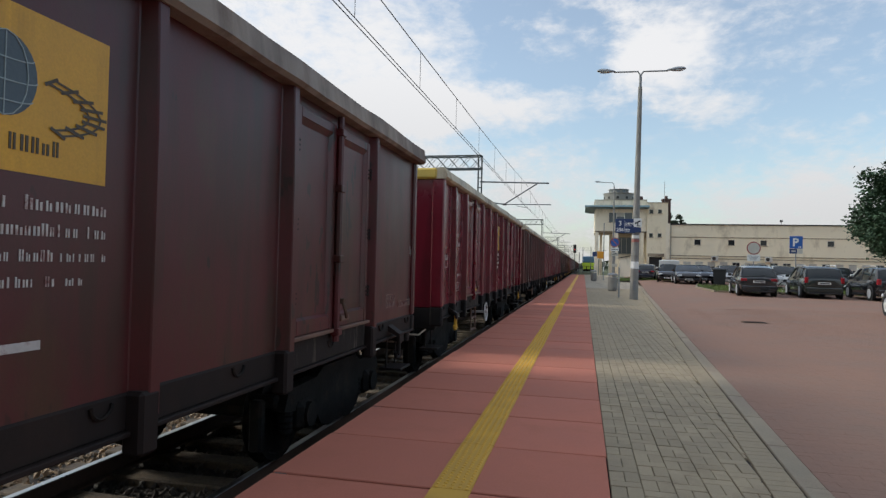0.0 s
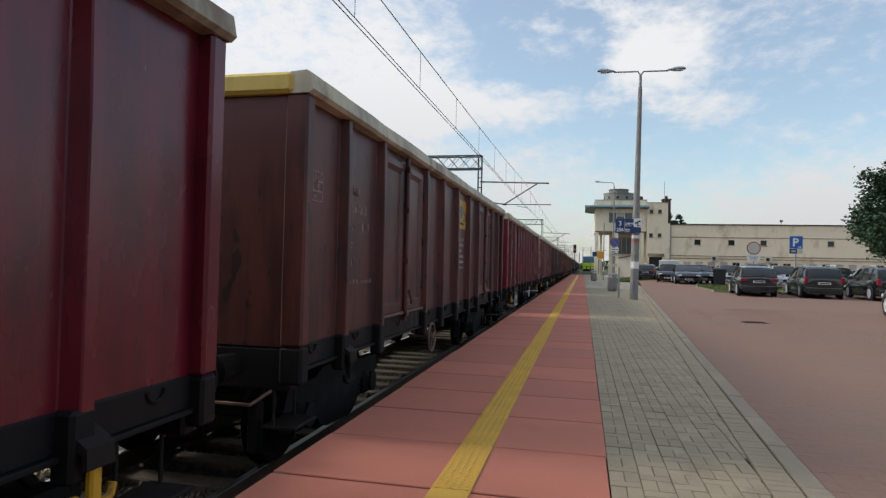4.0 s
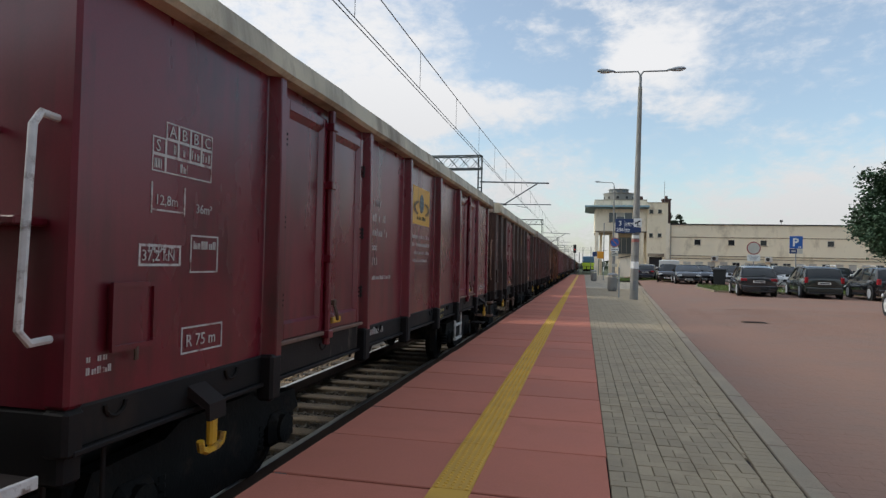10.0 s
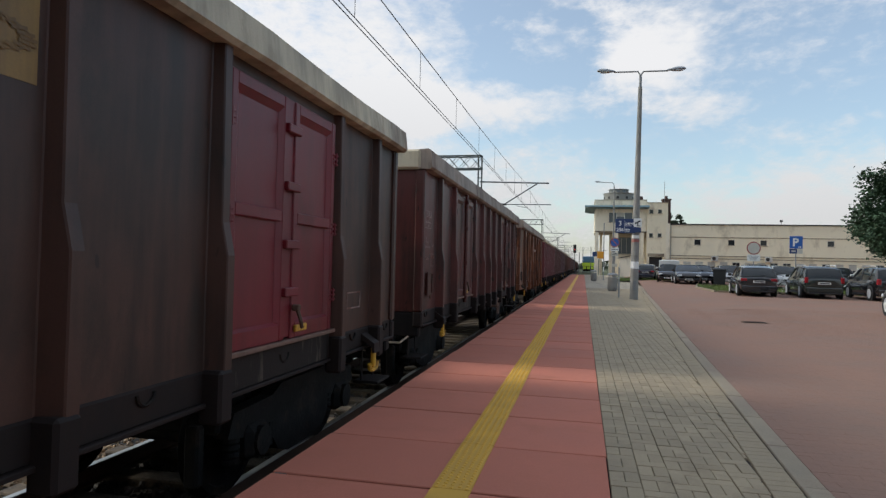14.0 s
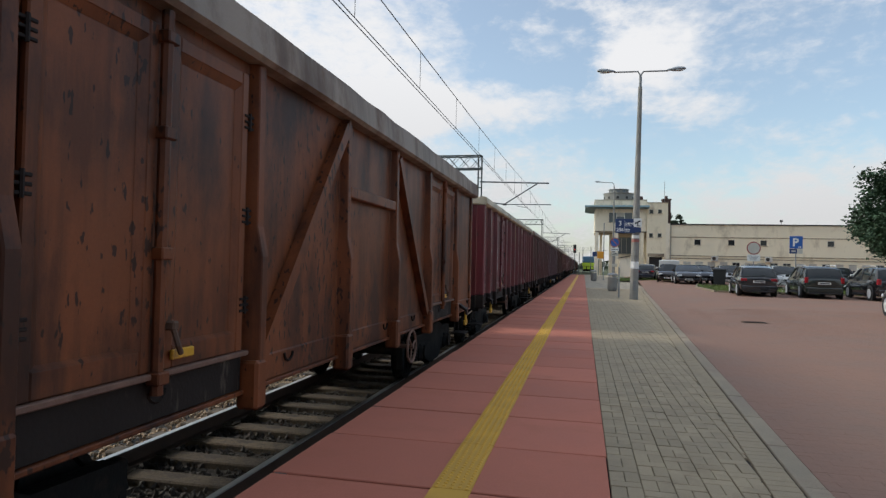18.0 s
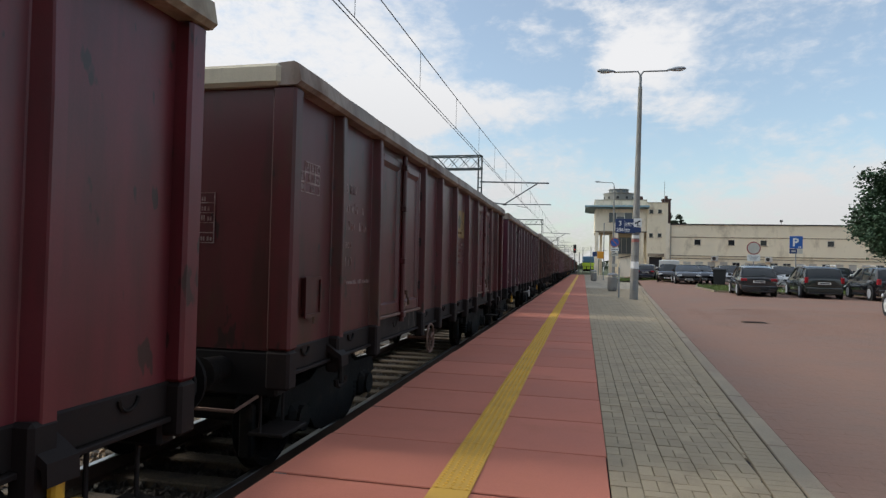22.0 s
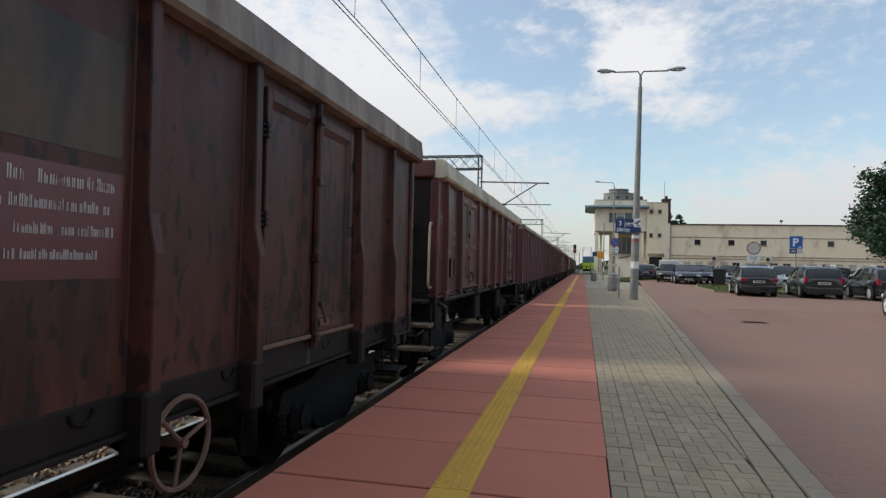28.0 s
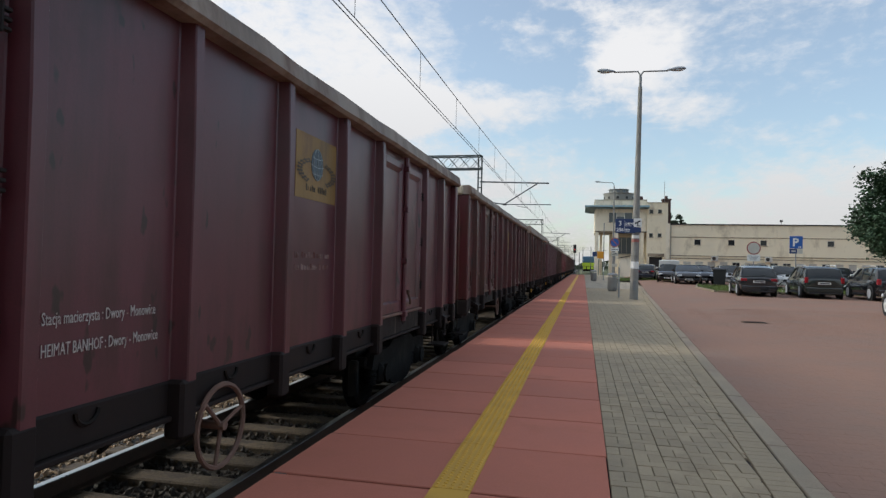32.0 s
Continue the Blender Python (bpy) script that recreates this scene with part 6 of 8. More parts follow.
for y0, y1 in SPANS:
    for k in range(1, 16):
        t = (k * 3.85 - 0.04) / (y1 - y0)
        z = 6.45 - 0.6 * (1 - (2 * t - 1) ** 2)
        x = -3.55 + 0.12 * math.sin(math.pi * t)
        part("dropper", Shape().rod((x, y0 + (y1 - y0) * t, 5.09), (x, y0 + (y1 - y0) * t, z), 0.006, 4), WIRE, carrier)

# ---------------------------------------------------------------- platform furniture
POLE_CONCRETE = material("grey_concrete_pole", (0.24, 0.235, 0.215), 0.85, vary=0.15, scale=2.5, stain=(0.14, 0.13, 0.12), stain_amount=0.3, bump=0.25, bump_scale=60.0)
LAMP_SHELL = material("grey_lamp_housing", (0.26, 0.28, 0.30), 0.4, vary=0.06, bump=0)
LAMP_GLASS = material("milky_lamp_cover", (0.55, 0.57, 0.58), 0.25, vary=0.05, bump=0)
SIGN_BLUE = material("navy_sign_face", (0.012, 0.035, 0.12), 0.4, vary=0.06, bump=0)
SIGN_PARK = material("bright_blue_sign_face", (0.012, 0.095, 0.36), 0.35, vary=0.06, bump=0)
SIGN_WHITE = material("white_sign_face", (0.72, 0.72, 0.70), 0.4, vary=0.06, bump=0)
SIGN_RED = material("faded_red_sign_ring", (0.33, 0.10, 0.085), 0.45, vary=0.1, bump=0)
SIGN_CREAM = material("aged_white_sign_face", (0.50, 0.48, 0.42), 0.5, vary=0.08, bump=0)
SIGN_ORANGE = material("orange_sign_face", (0.72, 0.30, 0.015), 0.45, vary=0.06, bump=0)
SIGN_GREY = material("grey_sign_back", (0.30, 0.31, 0.31), 0.5, 0.3, 0.08, bump=0)
FACE_Y = Matrix(((1, 0, 0, 0), (0, 0, -1, 0), (0, 1, 0, 0), (0, 0, 0, 1)))  # letters upright, facing the camera along -y


def lamp_head(parent, x, z, side):
    """A flat cobra-head lantern at the end of its arm."""
    s = Shape()
    prof = [(0.0, 0.05, 0.05), (0.12, 0.09, 0.07), (0.35, 0.15, 0.12), (0.60, 0.15, 0.12), (0.74, 0.10, 0.08), (0.80, 0.03, 0.03)]
    n = 12
    p = []
    for d, w, h in prof:
        for k in range(n):
            a = 2 * math.pi * k / n
            up = math.sin(a) * h
            p.append((x + side * d, math.cos(a) * w, z + 0.03 + 0.06 * d + (up if up > 0 else up * 0.35)))
    f = [(i * n + k, i * n + (k + 1) % n, (i + 1) * n + (k + 1) % n, (i + 1) * n + k) for i in range(len(prof) - 1) for k in range(n)]
    f += [tuple(range(n)), tuple(range((len(prof) - 1) * n, len(prof) * n))]
    s.add(p, f)
    head = part("lantern", s, LAMP_SHELL, parent, smooth=True)
    s = Shape().prism([(x + side * (0.45 + 0.24 * math.cos(a)), 0.11 * math.sin(a)) for a in [2 * math.pi * k / 14 for k in range(14)]], z + 0.0, z + 0.035)
    part("lamp_cover", s, LAMP_GLASS, head)


lamp = thing("street_lamp", pose(2.20, 28.75, -0.09, 0, 0.85, 0), "tall two-armed street lamp on a tapered concrete pole", "street lamp")
s = Shape()
for (z0, r0), (z1, r1) in zip([(0, 0.185), (2.1, 0.165), (5, 0.128), (9.55, 0.085)], [(2.1, 0.165), (5, 0.128), (9.55, 0.085)]):
    s.rod((0, 0, z0), (0, 0, z1), r0, 20, r1)
part("pole", s, POLE_CONCRETE, lamp, smooth=True)
part("pole_top", Shape().rod((0, 0, 9.5), (0, 0, 9.98), 0.06, 12), GALV, lamp)
part("door_plate", Shape().box(-0.06, 0.06, -0.19, -0.16, 0.5, 0.9, 0.005), GALV, lamp)
for side in (-1, 1):
    s = Shape().pipe([(0, 0, 9.9), (side * 0.03, 0, 10.1), (side * 0.12, 0, 10.24), (side * 0.30, 0, 10.24), (side * 1.15, 0, 10.24)], 0.032, 8)
    part("arm", s, GALV, lamp, smooth=True)
    lamp_head(lamp, side * 1.10, 10.23, side)
part("paper_notice", Shape().lathe([(0.178, 1.45), (0.176, 1.76)], (0, 0, 0), (0, 0, 1), 20), SIGN_WHITE, lamp, "white notice wrapped round the pole")
part("red_sticker", Shape().lathe([(0.168, 2.62), (0.167, 2.74)], (0, 0, 0), (0, 0, 1), 20), SIGN_RED, lamp)
part("white_sticker", Shape().lathe([(0.167, 2.79), (0.166, 2.92)], (0, 0, 0), (0, 0, 1), 20), SIGN_WHITE, lamp)

board = thing("platform_sign", pose(1.36, 28.55, 2.92), "navy platform sign with white numerals on the lamp pole", "sign")
part("panel", Shape().box(0, 0.86, -0.03, 0.03, 0, 0.63, 0.008), SIGN_BLUE, board)
part("bracket", Shape().box(0.84, 1.0, -0.015, 0.06, 0.12, 0.16).box(0.84, 1.0, -0.015, 0.06, 0.46, 0.50), GALV, board)
part("divider", Shape().box(0.385, 0.395, -0.034, -0.029, 0.05, 0.58), SIGN_WHITE, board)
for text, size, x, z in (("3", 0.30, 0.13, 0.33), ("256", 0.20, 0.05, 0.08), ("peron", 0.17, 0.43, 0.38), ("tor", 0.15, 0.43, 0.11)):
    lettering(text, size, SIGN_WHITE, board, Matrix.Translation((x, -0.033, z)) @ FACE_Y, bold=0.006)
part("small_line", Shape().box(0.43, 0.70, -0.034, -0.029, 0.31, 0.33).box(0.43, 0.60, -0.034, -0.029, 0.05, 0.07), SIGN_WHITE, board)

cctv = thing("camera_notice", pose(2.30, 28.52, 2.95), "white notice with a black camera symbol", "sign")
part("plate", Shape().box(-0.17, 0.17, -0.012, 0.012, 0.24, 0.62, 0.004), SIGN_WHITE, cctv)
part("lower_plate", Shape().box(-0.15, 0.15, -0.012, 0.012, 0.0, 0.22, 0.004), SIGN_BLUE, cctv)
sym = Shape()
sym.prism([(-0.13, 0.42), (0.10, 0.54), (0.13, 0.48), (-0.10, 0.36)], -0.016, -0.011, lambda x, z, y: (x, y, z))
sym.prism([(-0.02, 0.40), (0.03, 0.42), (0.03, 0.30), (0.12, 0.30), (0.12, 0.27), (-0.02, 0.27)], -0.016, -0.011, lambda x, z, y: (x, y, z))
part("camera_symbol", sym, SPRAY_BLACK, cctv)

post = thing("marker_post", pose(1.62, 29.85, -0.005), "thin pale square post on the pavement", "post")
part("post", Shape().box(-0.035, 0.035, -0.035, 0.035, 0, 1.40, 0.01), SIGN_GREY, post)
part("cap", Shape().box(-0.042, 0.042, -0.042, 0.042, 1.40, 1.43, 0.01), SIGN_WHITE, post)


def litter_bin(x, y):
    b = thing("litter_bin", pose(x, y, -0.005), "round concrete litter bin with a metal lid", "litter bin", "litter bins along the platform")
    part("body", Shape().lathe([(0.27, 0.08), (0.29, 0.10), (0.29, 0.80), (0.27, 0.82)], (0, 0, 0), (0, 0, 1), 20), POLE_CONCRETE, b, smooth=True)
    part("foot", Shape().box(-0.22, 0.22, -0.22, 0.22, 0, 0.085, 0.01), POLE_CONCRETE, b)
    part("lid", Shape().lathe([(0.30, 0.92), (0.31, 0.95), (0.24, 1.03), (0.10, 1.07)], (0, 0, 0), (0, 0, 1), 20), GALV, b, smooth=True)
    for k in range(4):
        a = math.pi / 2 * k + 0.6
        part("lid_post", Shape().rod((0.25 * math.cos(a), 0.25 * math.sin(a), 0.80), (0.25 * math.cos(a), 0.25 * math.sin(a), 0.93), 0.015, 6), GALV, b)
    return b


litter_bin(1.68, 37.6)
litter_bin(1.0, 62.0)


def disc(r, y0, y1, cx, cz, n=28):
    return Shape().prism([(cx + r * math.cos(2 * math.pi * k / n), cz + r * math.sin(2 * math.pi * k / n)) for k in range(n)], y0, y1, lambda x, z, y: (x, y, z))


stop = thing("no_stopping_sign", pose(1.98, 42.0, -0.005), "round blue no-stopping sign with plates on a pole", "road sign")
part("post", Shape().rod((0, 0.04, 0), (0, 0.04, 3.35), 0.035, 10), GALV, stop)
rim = part("rim", disc(0.31, -0.02, 0.0, 0, 3.02), SIGN_RED, stop)
part("face", disc(0.255, -0.026, -0.018, 0, 3.02), SIGN_PARK, stop)
part("slash", Shape().prism([(-0.19, 3.18), (-0.15, 3.22), (0.19, 2.86), (0.15, 2.82)], -0.032, -0.024, lambda x, z, y: (x, y, z)), SIGN_RED, stop)
part("plate", Shape().box(-0.26, 0.26, -0.02, 0.0, 2.46, 2.66, 0.005), SIGN_WHITE, stop)
part("plate_mark", Shape().box(-0.2, 0.2, -0.024, -0.018, 2.54, 2.58), SPRAY_BLACK, stop)
part("lower_plate", Shape().box(-0.22, 0.22, -0.02, 0.0, 2.14, 2.36, 0.005), SIGN_CREAM, stop)
part("bent_plate", Shape().prism([(-0.2, 2.20), (0.05, 2.32), (0.2, 2.26), (0.05, 2.24)], -0.028, -0.019, lambda x, z, y: (x, y, z)), SPRAY_BLACK, stop)
part("notice_box", Shape().box(-0.17, 0.17, -0.05, 0.02, 1.42, 1.62, 0.01), SIGN_CREAM, stop)

orange = thing("orange_board", pose(1.68, 66.0, 0.0), "orange notice board on a thin grey pole", "sign")
part("post", Shape().rod((0.35, 0.05, 0), (0.35, 0.05, 5.9), 0.05, 8), GALV, orange)
part("board", Shape().box(-0.30, 0.34, -0.02, 0.02, 2.25, 2.98, 0.01), SIGN_ORANGE, orange)
part("dark_board", Shape().box(-0.78, -0.32, 0.0, 0.03, 2.45, 2.95, 0.008), SIGN_BLUE, orange)
part("paper", Shape().lathe([(0.055, 0.9), (0.055, 1.35)], (0.35, 0.05, 0), (0, 0, 1), 10), SIGN_WHITE, orange)

lamp2 = thing("street_lamp", pose(3.42, 76.0, 0.0), "grey one-armed street lamp near the signal box", "street lamp")
part("pole", Shape().rod((0, 0, 0), (0, 0, 10.9), 0.14, 12, 0.07), POLE_CONCRETE, lamp2, smooth=True)
part("arm", Shape().pipe([(0, 0, 10.8), (-0.03, 0, 11.15), (-0.2, 0, 11.38), (-1.5, 0, 11.45)], 0.04, 8), GALV, lamp2)
lamp_head(lamp2, -1.45, 11.42, -1)

ground_h = ground_z(12.1, 40.0) + 0.02
park = thing("parking_sign", pose(12.12, 40.0, ground_h), "blue square parking sign with a white letter", "road sign")
part("post", Shape().rod((0, 0.03, 0), (0, 0.03, 3.25), 0.03, 10), GALV, park)
part("panel", Shape().box(-0.35, 0.35, -0.02, 0.0, 2.52, 3.24, 0.012), SIGN_PARK, park)
lettering("P", 0.66, SIGN_WHITE, park, Matrix.Translation((-0.2, -0.024, 2.66)) @ FACE_Y, bold=0.02)
part("small_mark", Shape().box(0.12, 0.17, -0.024, -0.018, 2.58, 2.64).box(0.19, 0.26, -0.024, -0.018, 2.58, 2.64), SIGN_WHITE, park)
part("lower_panel", Shape().box(-0.35, 0.06, -0.02, 0.0, 2.22, 2.50, 0.008), SIGN_BLUE, park)
part("lower_plate", Shape().box(0.08, 0.35, -0.02, 0.0, 2.22, 2.50, 0.008), SIGN_CREAM, park)
part("lower_mark", Shape().box(-0.26, -0.02, -0.024, -0.018, 2.32, 2.40), SIGN_CREAM, park)

ban = thing("no_vehicles_sign", pose(9.84, 40.0, ground_z(9.84, 40.0) + 0.02), "round white sign with a faded red ring", "road sign")
part("post", Shape().rod((0, 0.03, 0), (0, 0.03, 2.9), 0.03, 10), GALV, ban)
part("ring", disc(0.39, -0.015, 0.0, 0, 2.50), SIGN_RED, ban)
part("face", disc(0.325, -0.021, -0.013, 0, 2.50), SIGN_CREAM, ban)
part("plate", Shape().box(-0.36, 0.36, -0.015, 0.0, 1.72, 2.12, 0.006), SIGN_WHITE, ban)
for k in range(4):
    part("plate_bar", Shape().box(-0.28 + 0.03 * k, 0.28 - 0.05 * k, -0.02, -0.013, 2.02 - 0.075 * k, 2.045 - 0.075 * k), SIGN_GREY, ban)

# ---------------------------------------------------------------- signal box and station building
RENDER_CREAM = material("cream_wall_render", (0.78, 0.69, 0.51), 0.9, vary=0.07, scale=0.5, stain=(0.54, 0.46, 0.33), stain_amount=0.3, stain_scale=0.5, streak=0.5, bump=0.2, bump_scale=20.0)
RENDER_PALE = material("pale_wall_render", (0.79, 0.71, 0.555), 0.9, vary=0.07, scale=0.5, stain=(0.55, 0.48, 0.36), stain_amount=0.3, stain_scale=0.6, streak=0.5, bump=0.2, bump_scale=20.0)
LEDGE = material("dirty_ledge_render", (0.36, 0.30, 0.21), 0.9, vary=0.15, scale=1.5, stain=(0.19, 0.15, 0.11), stain_amount=0.5, stain_scale=1.2, bump=0.2)
ROOF_EDGE = material("dark_roof_felt_edge", (0.045, 0.042, 0.042), 0.8, vary=0.2, bump=0.1)
CANOPY_BLUE = material("blue_grey_canopy_paint", (0.15, 0.24, 0.27), 0.6, vary=0.1, scale=1.0, bump=0.1)
DRUM_GREY = material("grey_drum_cladding", (0.20, 0.205, 0.19), 0.7, vary=0.12, scale=0.8, bump=0.1)
BRICK_DARK = material("sooty_dark_brick", (0.085, 0.05, 0.042), 0.9, vary=0.25, scale=4.0, bump=0.4, bump_scale=14.0)
DARK_VOID = material("near_black_surface", (0.025, 0.023, 0.022), 0.8, vary=0.15, bump=0.1)
WINDOW_DARK = glass_material("dark_window_glass", (0.025, 0.028, 0.03), 0.08)
WINDOW_GREY = glass_material("grey_window_glass", (0.12, 0.14, 0.15), 0.12)
BLIND = material("pale_window_blind", (0.42, 0.40, 0.35), 0.7, vary=0.1, bump=0)
FRAME_WHITE = material("white_window_frame", (0.40, 0.38, 0.33), 0.5, vary=0.06, bump=0)
AC_WHITE = material("white_unit_casing", (0.55, 0.53, 0.48), 0.5, vary=0.06, bump=0)


def window(parent, x, z, w, h, y, glass, sill=True, bars_=1, blind=0.0):
    """A window in a wall that faces -y, with its frame, pane and sill; the opening is cut 12 cm deep."""
    f = Shape()
    t = 0.035
    f.box(x, x + t, y + 0.02, y + 0.10, z, z + h).box(x + w - t, x + w, y + 0.02, y + 0.10, z, z + h)
    f.box(x + t, x + w - t, y + 0.02, y + 0.10, z, z + t).box(x + t, x + w - t, y + 0.02, y + 0.10, z + h - t, z + h)
    for k in range(1, bars_):
        xx = x + w * k / bars_
        f.box(xx - 0.025, xx + 0.025, y + 0.03, y + 0.09, z + t, z + h - t)
    win = part("window", f, FRAME_WHITE, parent)
    part("pane", Shape().box(x + t, x + w - t, y + 0.055, y + 0.065, z + t, z + h - t), glass, win)
    if blind:
        part("blind", Shape().box(x + t, x + w - t, y + 0.044, y + 0.052, z + h - t - (h - 2 * t) * blind, z + h - t), BLIND, win)
    if sill:
        part("sill", Shape().box(x - 0.06, x + w + 0.06, y - 0.10, y + 0.05, z - 0.07, z - 0.005, 0.01), LEDGE, win)
    return win


def wall_with_holes(x0, x1, z0, z1, y, depth, holes):
    """One wall facing -y with rectangular openings (x, z, w, h) cut through it."""
    s = Shape()
    xs = sorted({x0, x1, *[h[0] for h in holes], *[h[0] + h[2] for h in holes]})
    zs = sorted({z0, z1, *[h[1] for h in holes], *[h[1] + h[3] for h in holes]})
    nx, nz = len(xs), len(zs)

    def solid(i, k):
        if not (0 <= i < nx - 1 and 0 <= k < nz - 1):
            return False
        cx, cz = (xs[i] + xs[i + 1]) / 2, (zs[k] + zs[k + 1]) / 2
        return not any(h[0] < cx < h[0] + h[2] and h[1] < cz < h[1] + h[3] for h in holes)

    v = [(x, yy, z) for yy in (y, y + depth) for z in zs for x in xs]
    at = lambda layer, i, k: layer * nx * nz + k * nx + i
    f = []
    for i in range(nx - 1):
        for k in range(nz - 1):
            if not solid(i, k):
                continue
            f.append((at(0, i, k), at(0, i + 1, k), at(0, i + 1, k + 1), at(0, i, k + 1)))
            f.append((at(1, i, k + 1), at(1, i + 1, k + 1), at(1, i + 1, k), at(1, i, k)))
            for di, dk, p, q in ((-1, 0, (i, k + 1), (i, k)), (1, 0, (i + 1, k), (i + 1, k + 1)), (0, -1, (i, k), (i + 1, k)), (0, 1, (i + 1, k + 1), (i, k + 1))):
                if not solid(i + di, k + dk):
                    f.append((at(0, *q), at(0, *p), at(1, *p), at(1, *q)))
    return s.add(v, f)


annex = thing("station_building", pose(0, 82.3, 0), "long cream station building with a flat roof", "building")
upper = [(x - 0.37, 4.40, 0.74, 0.66) for x in (13.8, 17.72, 21.36, 28.72, 36.0)]
lower = [(10.75 + 1.42 * k, 1.30, 0.86, 1.0) for k in range(22)]
part("wall", wall_with_holes(10.25, 46, 0.0, 6.86, 0.0, 0.4, upper + lower), RENDER_CREAM, annex)
part("side_wall", Shape().box(10.25, 10.65, 0.41, 14, 0, 6.86).box(45.6, 46, 0.41, 14, 0, 6.86), RENDER_CREAM, annex)
part("back_wall", Shape().box(10.66, 45.59, 13.6, 14, 0, 6.86), RENDER_CREAM, annex)
part("roof", Shape().box(10.15, 46.2, -0.14, 14.2, 6.865, 7.0, 0.02), ROOF_EDGE, annex)
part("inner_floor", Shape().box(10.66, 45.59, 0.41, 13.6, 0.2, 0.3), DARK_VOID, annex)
for z, d in ((5.33, 0.05), (3.03, 0.10), (2.70, 0.07)):
    part("string_course", Shape().box(10.25, 46, -d, 0.0, z - 0.05, z + 0.05, 0.01), LEDGE, annex)
r = random.Random(4)
for k, (x, z, w, h) in enumerate(upper):
    window(annex, x, z, w, h, 0.0, WINDOW_DARK, True, 1)
for k, (x, z, w, h) in enumerate(lower):
    window(annex, x, z, w, h, 0.0, WINDOW_DARK, False, 2, 0.0 if k in (5, 8, 9, 12, 16, 17) else r.uniform(0.5, 0.9))
part("pilaster", Shape().box(10.02, 10.50, -0.30, -0.002, 0.2, 7.02, 0.02), RENDER_PALE, annex, "pale corner pilaster")
part("rain_pipe", Shape().rod((10.64, -0.08, 0.3), (10.64, -0.08, 6.8), 0.05, 8), FRAME_WHITE, annex)


def cooler(x, z):
    u = thing("air_conditioner", pose(x, 82.3, z), "white outdoor air conditioning unit on the station wall", "air conditioner", "wall units")
    part("casing", Shape().box(0, 0.8, -0.40, -0.10, 0, 0.62, 0.02), AC_WHITE, u)
    part("fan_grille", disc(0.23, -0.415, -0.40, 0.30, 0.31, 20), DARK_VOID, u)
    part("fan_ring", Shape().pipe([(0.30 + 0.23 * math.cos(a), -0.415, 0.31 + 0.23 * math.sin(a)) for a in [2 * math.pi * k / 20 for k in range(20)]], 0.012, 4, True), AC_WHITE, u)
    part("bracket", Shape().box(0.1, 0.14, -0.40, 0.0, -0.05, 0.0).box(0.66, 0.70, -0.40, 0.0, -0.05, 0.0), GALV, u)


cooler(15.36, 2.42)
cooler(21.45, 2.42)
flood = thing("roof_floodlight", pose(23.3, 82.35, 6.99), "small grey floodlight on the roof edge", "floodlight")
part("post", Shape().rod((0, 0, 0), (0, 0, 0.35), 0.03, 6), GALV, flood)
part("head", Shape().box(-0.16, 0.16, -0.14, 0.08, 0.30, 0.55, 0.05), DARK_VOID, flood)

tower = thing("signal_box", pose(0, 82.3, 0.22), "cream signal box on columns with a round turret", "building")
box_win = [(3.1, 6.90, 2.9, 1.25)]
part("upper_wall", wall_with_holes(1.36, 7.75, 5.80, 8.6, 0.0, 0.35, box_win), RENDER_PALE, tower)
part("upper_side", Shape().box(1.36, 1.71, 0.36, 7.5, 5.80, 8.6), RENDER_PALE, tower)
part("box_floor", Shape().box(1.40, 7.75, 0.05, 7.5, 5.62, 5.79), LEDGE, tower)
window(tower, 3.1, 6.90, 0.95, 1.25, 0.0, WINDOW_GREY, True, 1)
window(tower, 4.07, 6.90, 0.95, 1.25, 0.0, WINDOW_GREY, True, 1, 0.4)
window(tower, 5.04, 6.90, 0.95, 1.25, 0.0, WINDOW_GREY, True, 1)
can = Shape()
can.prism([(-1.30, 8.78), (-1.20, 8.98), (0.02, 8.98), (0.02, 8.62), (-0.6, 8.62)], 0.10, 7.95, lambda y, z, x: (x, y, z))
can.prism([(0.10, 8.78), (0.20, 8.98), (1.36, 8.98), (1.36, 8.62), (0.7, 8.62)], 0.03, 7.5, lambda x, z, y: (x, y, z))
part("canopy", can, CANOPY_BLUE, tower)
part("parapet", Shape().box(1.36, 7.75, 0.0, 7.5, 8.99, 9.74), RENDER_PALE, tower)
part("parapet_cap", Shape().box(1.30, 7.75, -0.05, 7.55, 9.745, 9.82), LEDGE, tower)
for x in (1.62, 4.05, 7.2):
    part("column", Shape().box(x - 0.24, x + 0.24, 0.1, 0.55, 0.0, 5.61, 0.03), RENDER_PALE, tower)
for x in (1.62, 4.05):
    part("column", Shape().box(x + 0.5, x + 0.85, 5.6, 6.0, 0.0, 5.61, 0.03), RENDER_PALE, tower)
part("recess_wall", wall_with_holes(3.3, 7.75, 0.0, 5.61, 3.2, 0.3, [(4.25, 2.95, 1.9, 2.2)]), RENDER_PALE, tower)
window(tower, 4.25, 2.95, 1.9, 2.2, 3.2, WINDOW_GREY, True, 3)
shed = part("lean_to", Shape().prism([(4.4, 0.0), (4.4, 2.30), (6.6, 2.75), (6.6, 0.0)], -1.6, 0.05, lambda x, z, y: (x, y, z)), RENDER_PALE, tower)
part("lean_to_roof", Shape().prism([(4.25, 2.27), (4.25, 2.37), (6.75, 2.88), (6.75, 2.78)], -1.75, 0.09, lambda x, z, y: (x, y, z)), ROOF_EDGE, shed)
stair_win = [(x, z, 0.48, 0.50) for x in (8.02, 9.05) for z in (8.05, 5.05)]
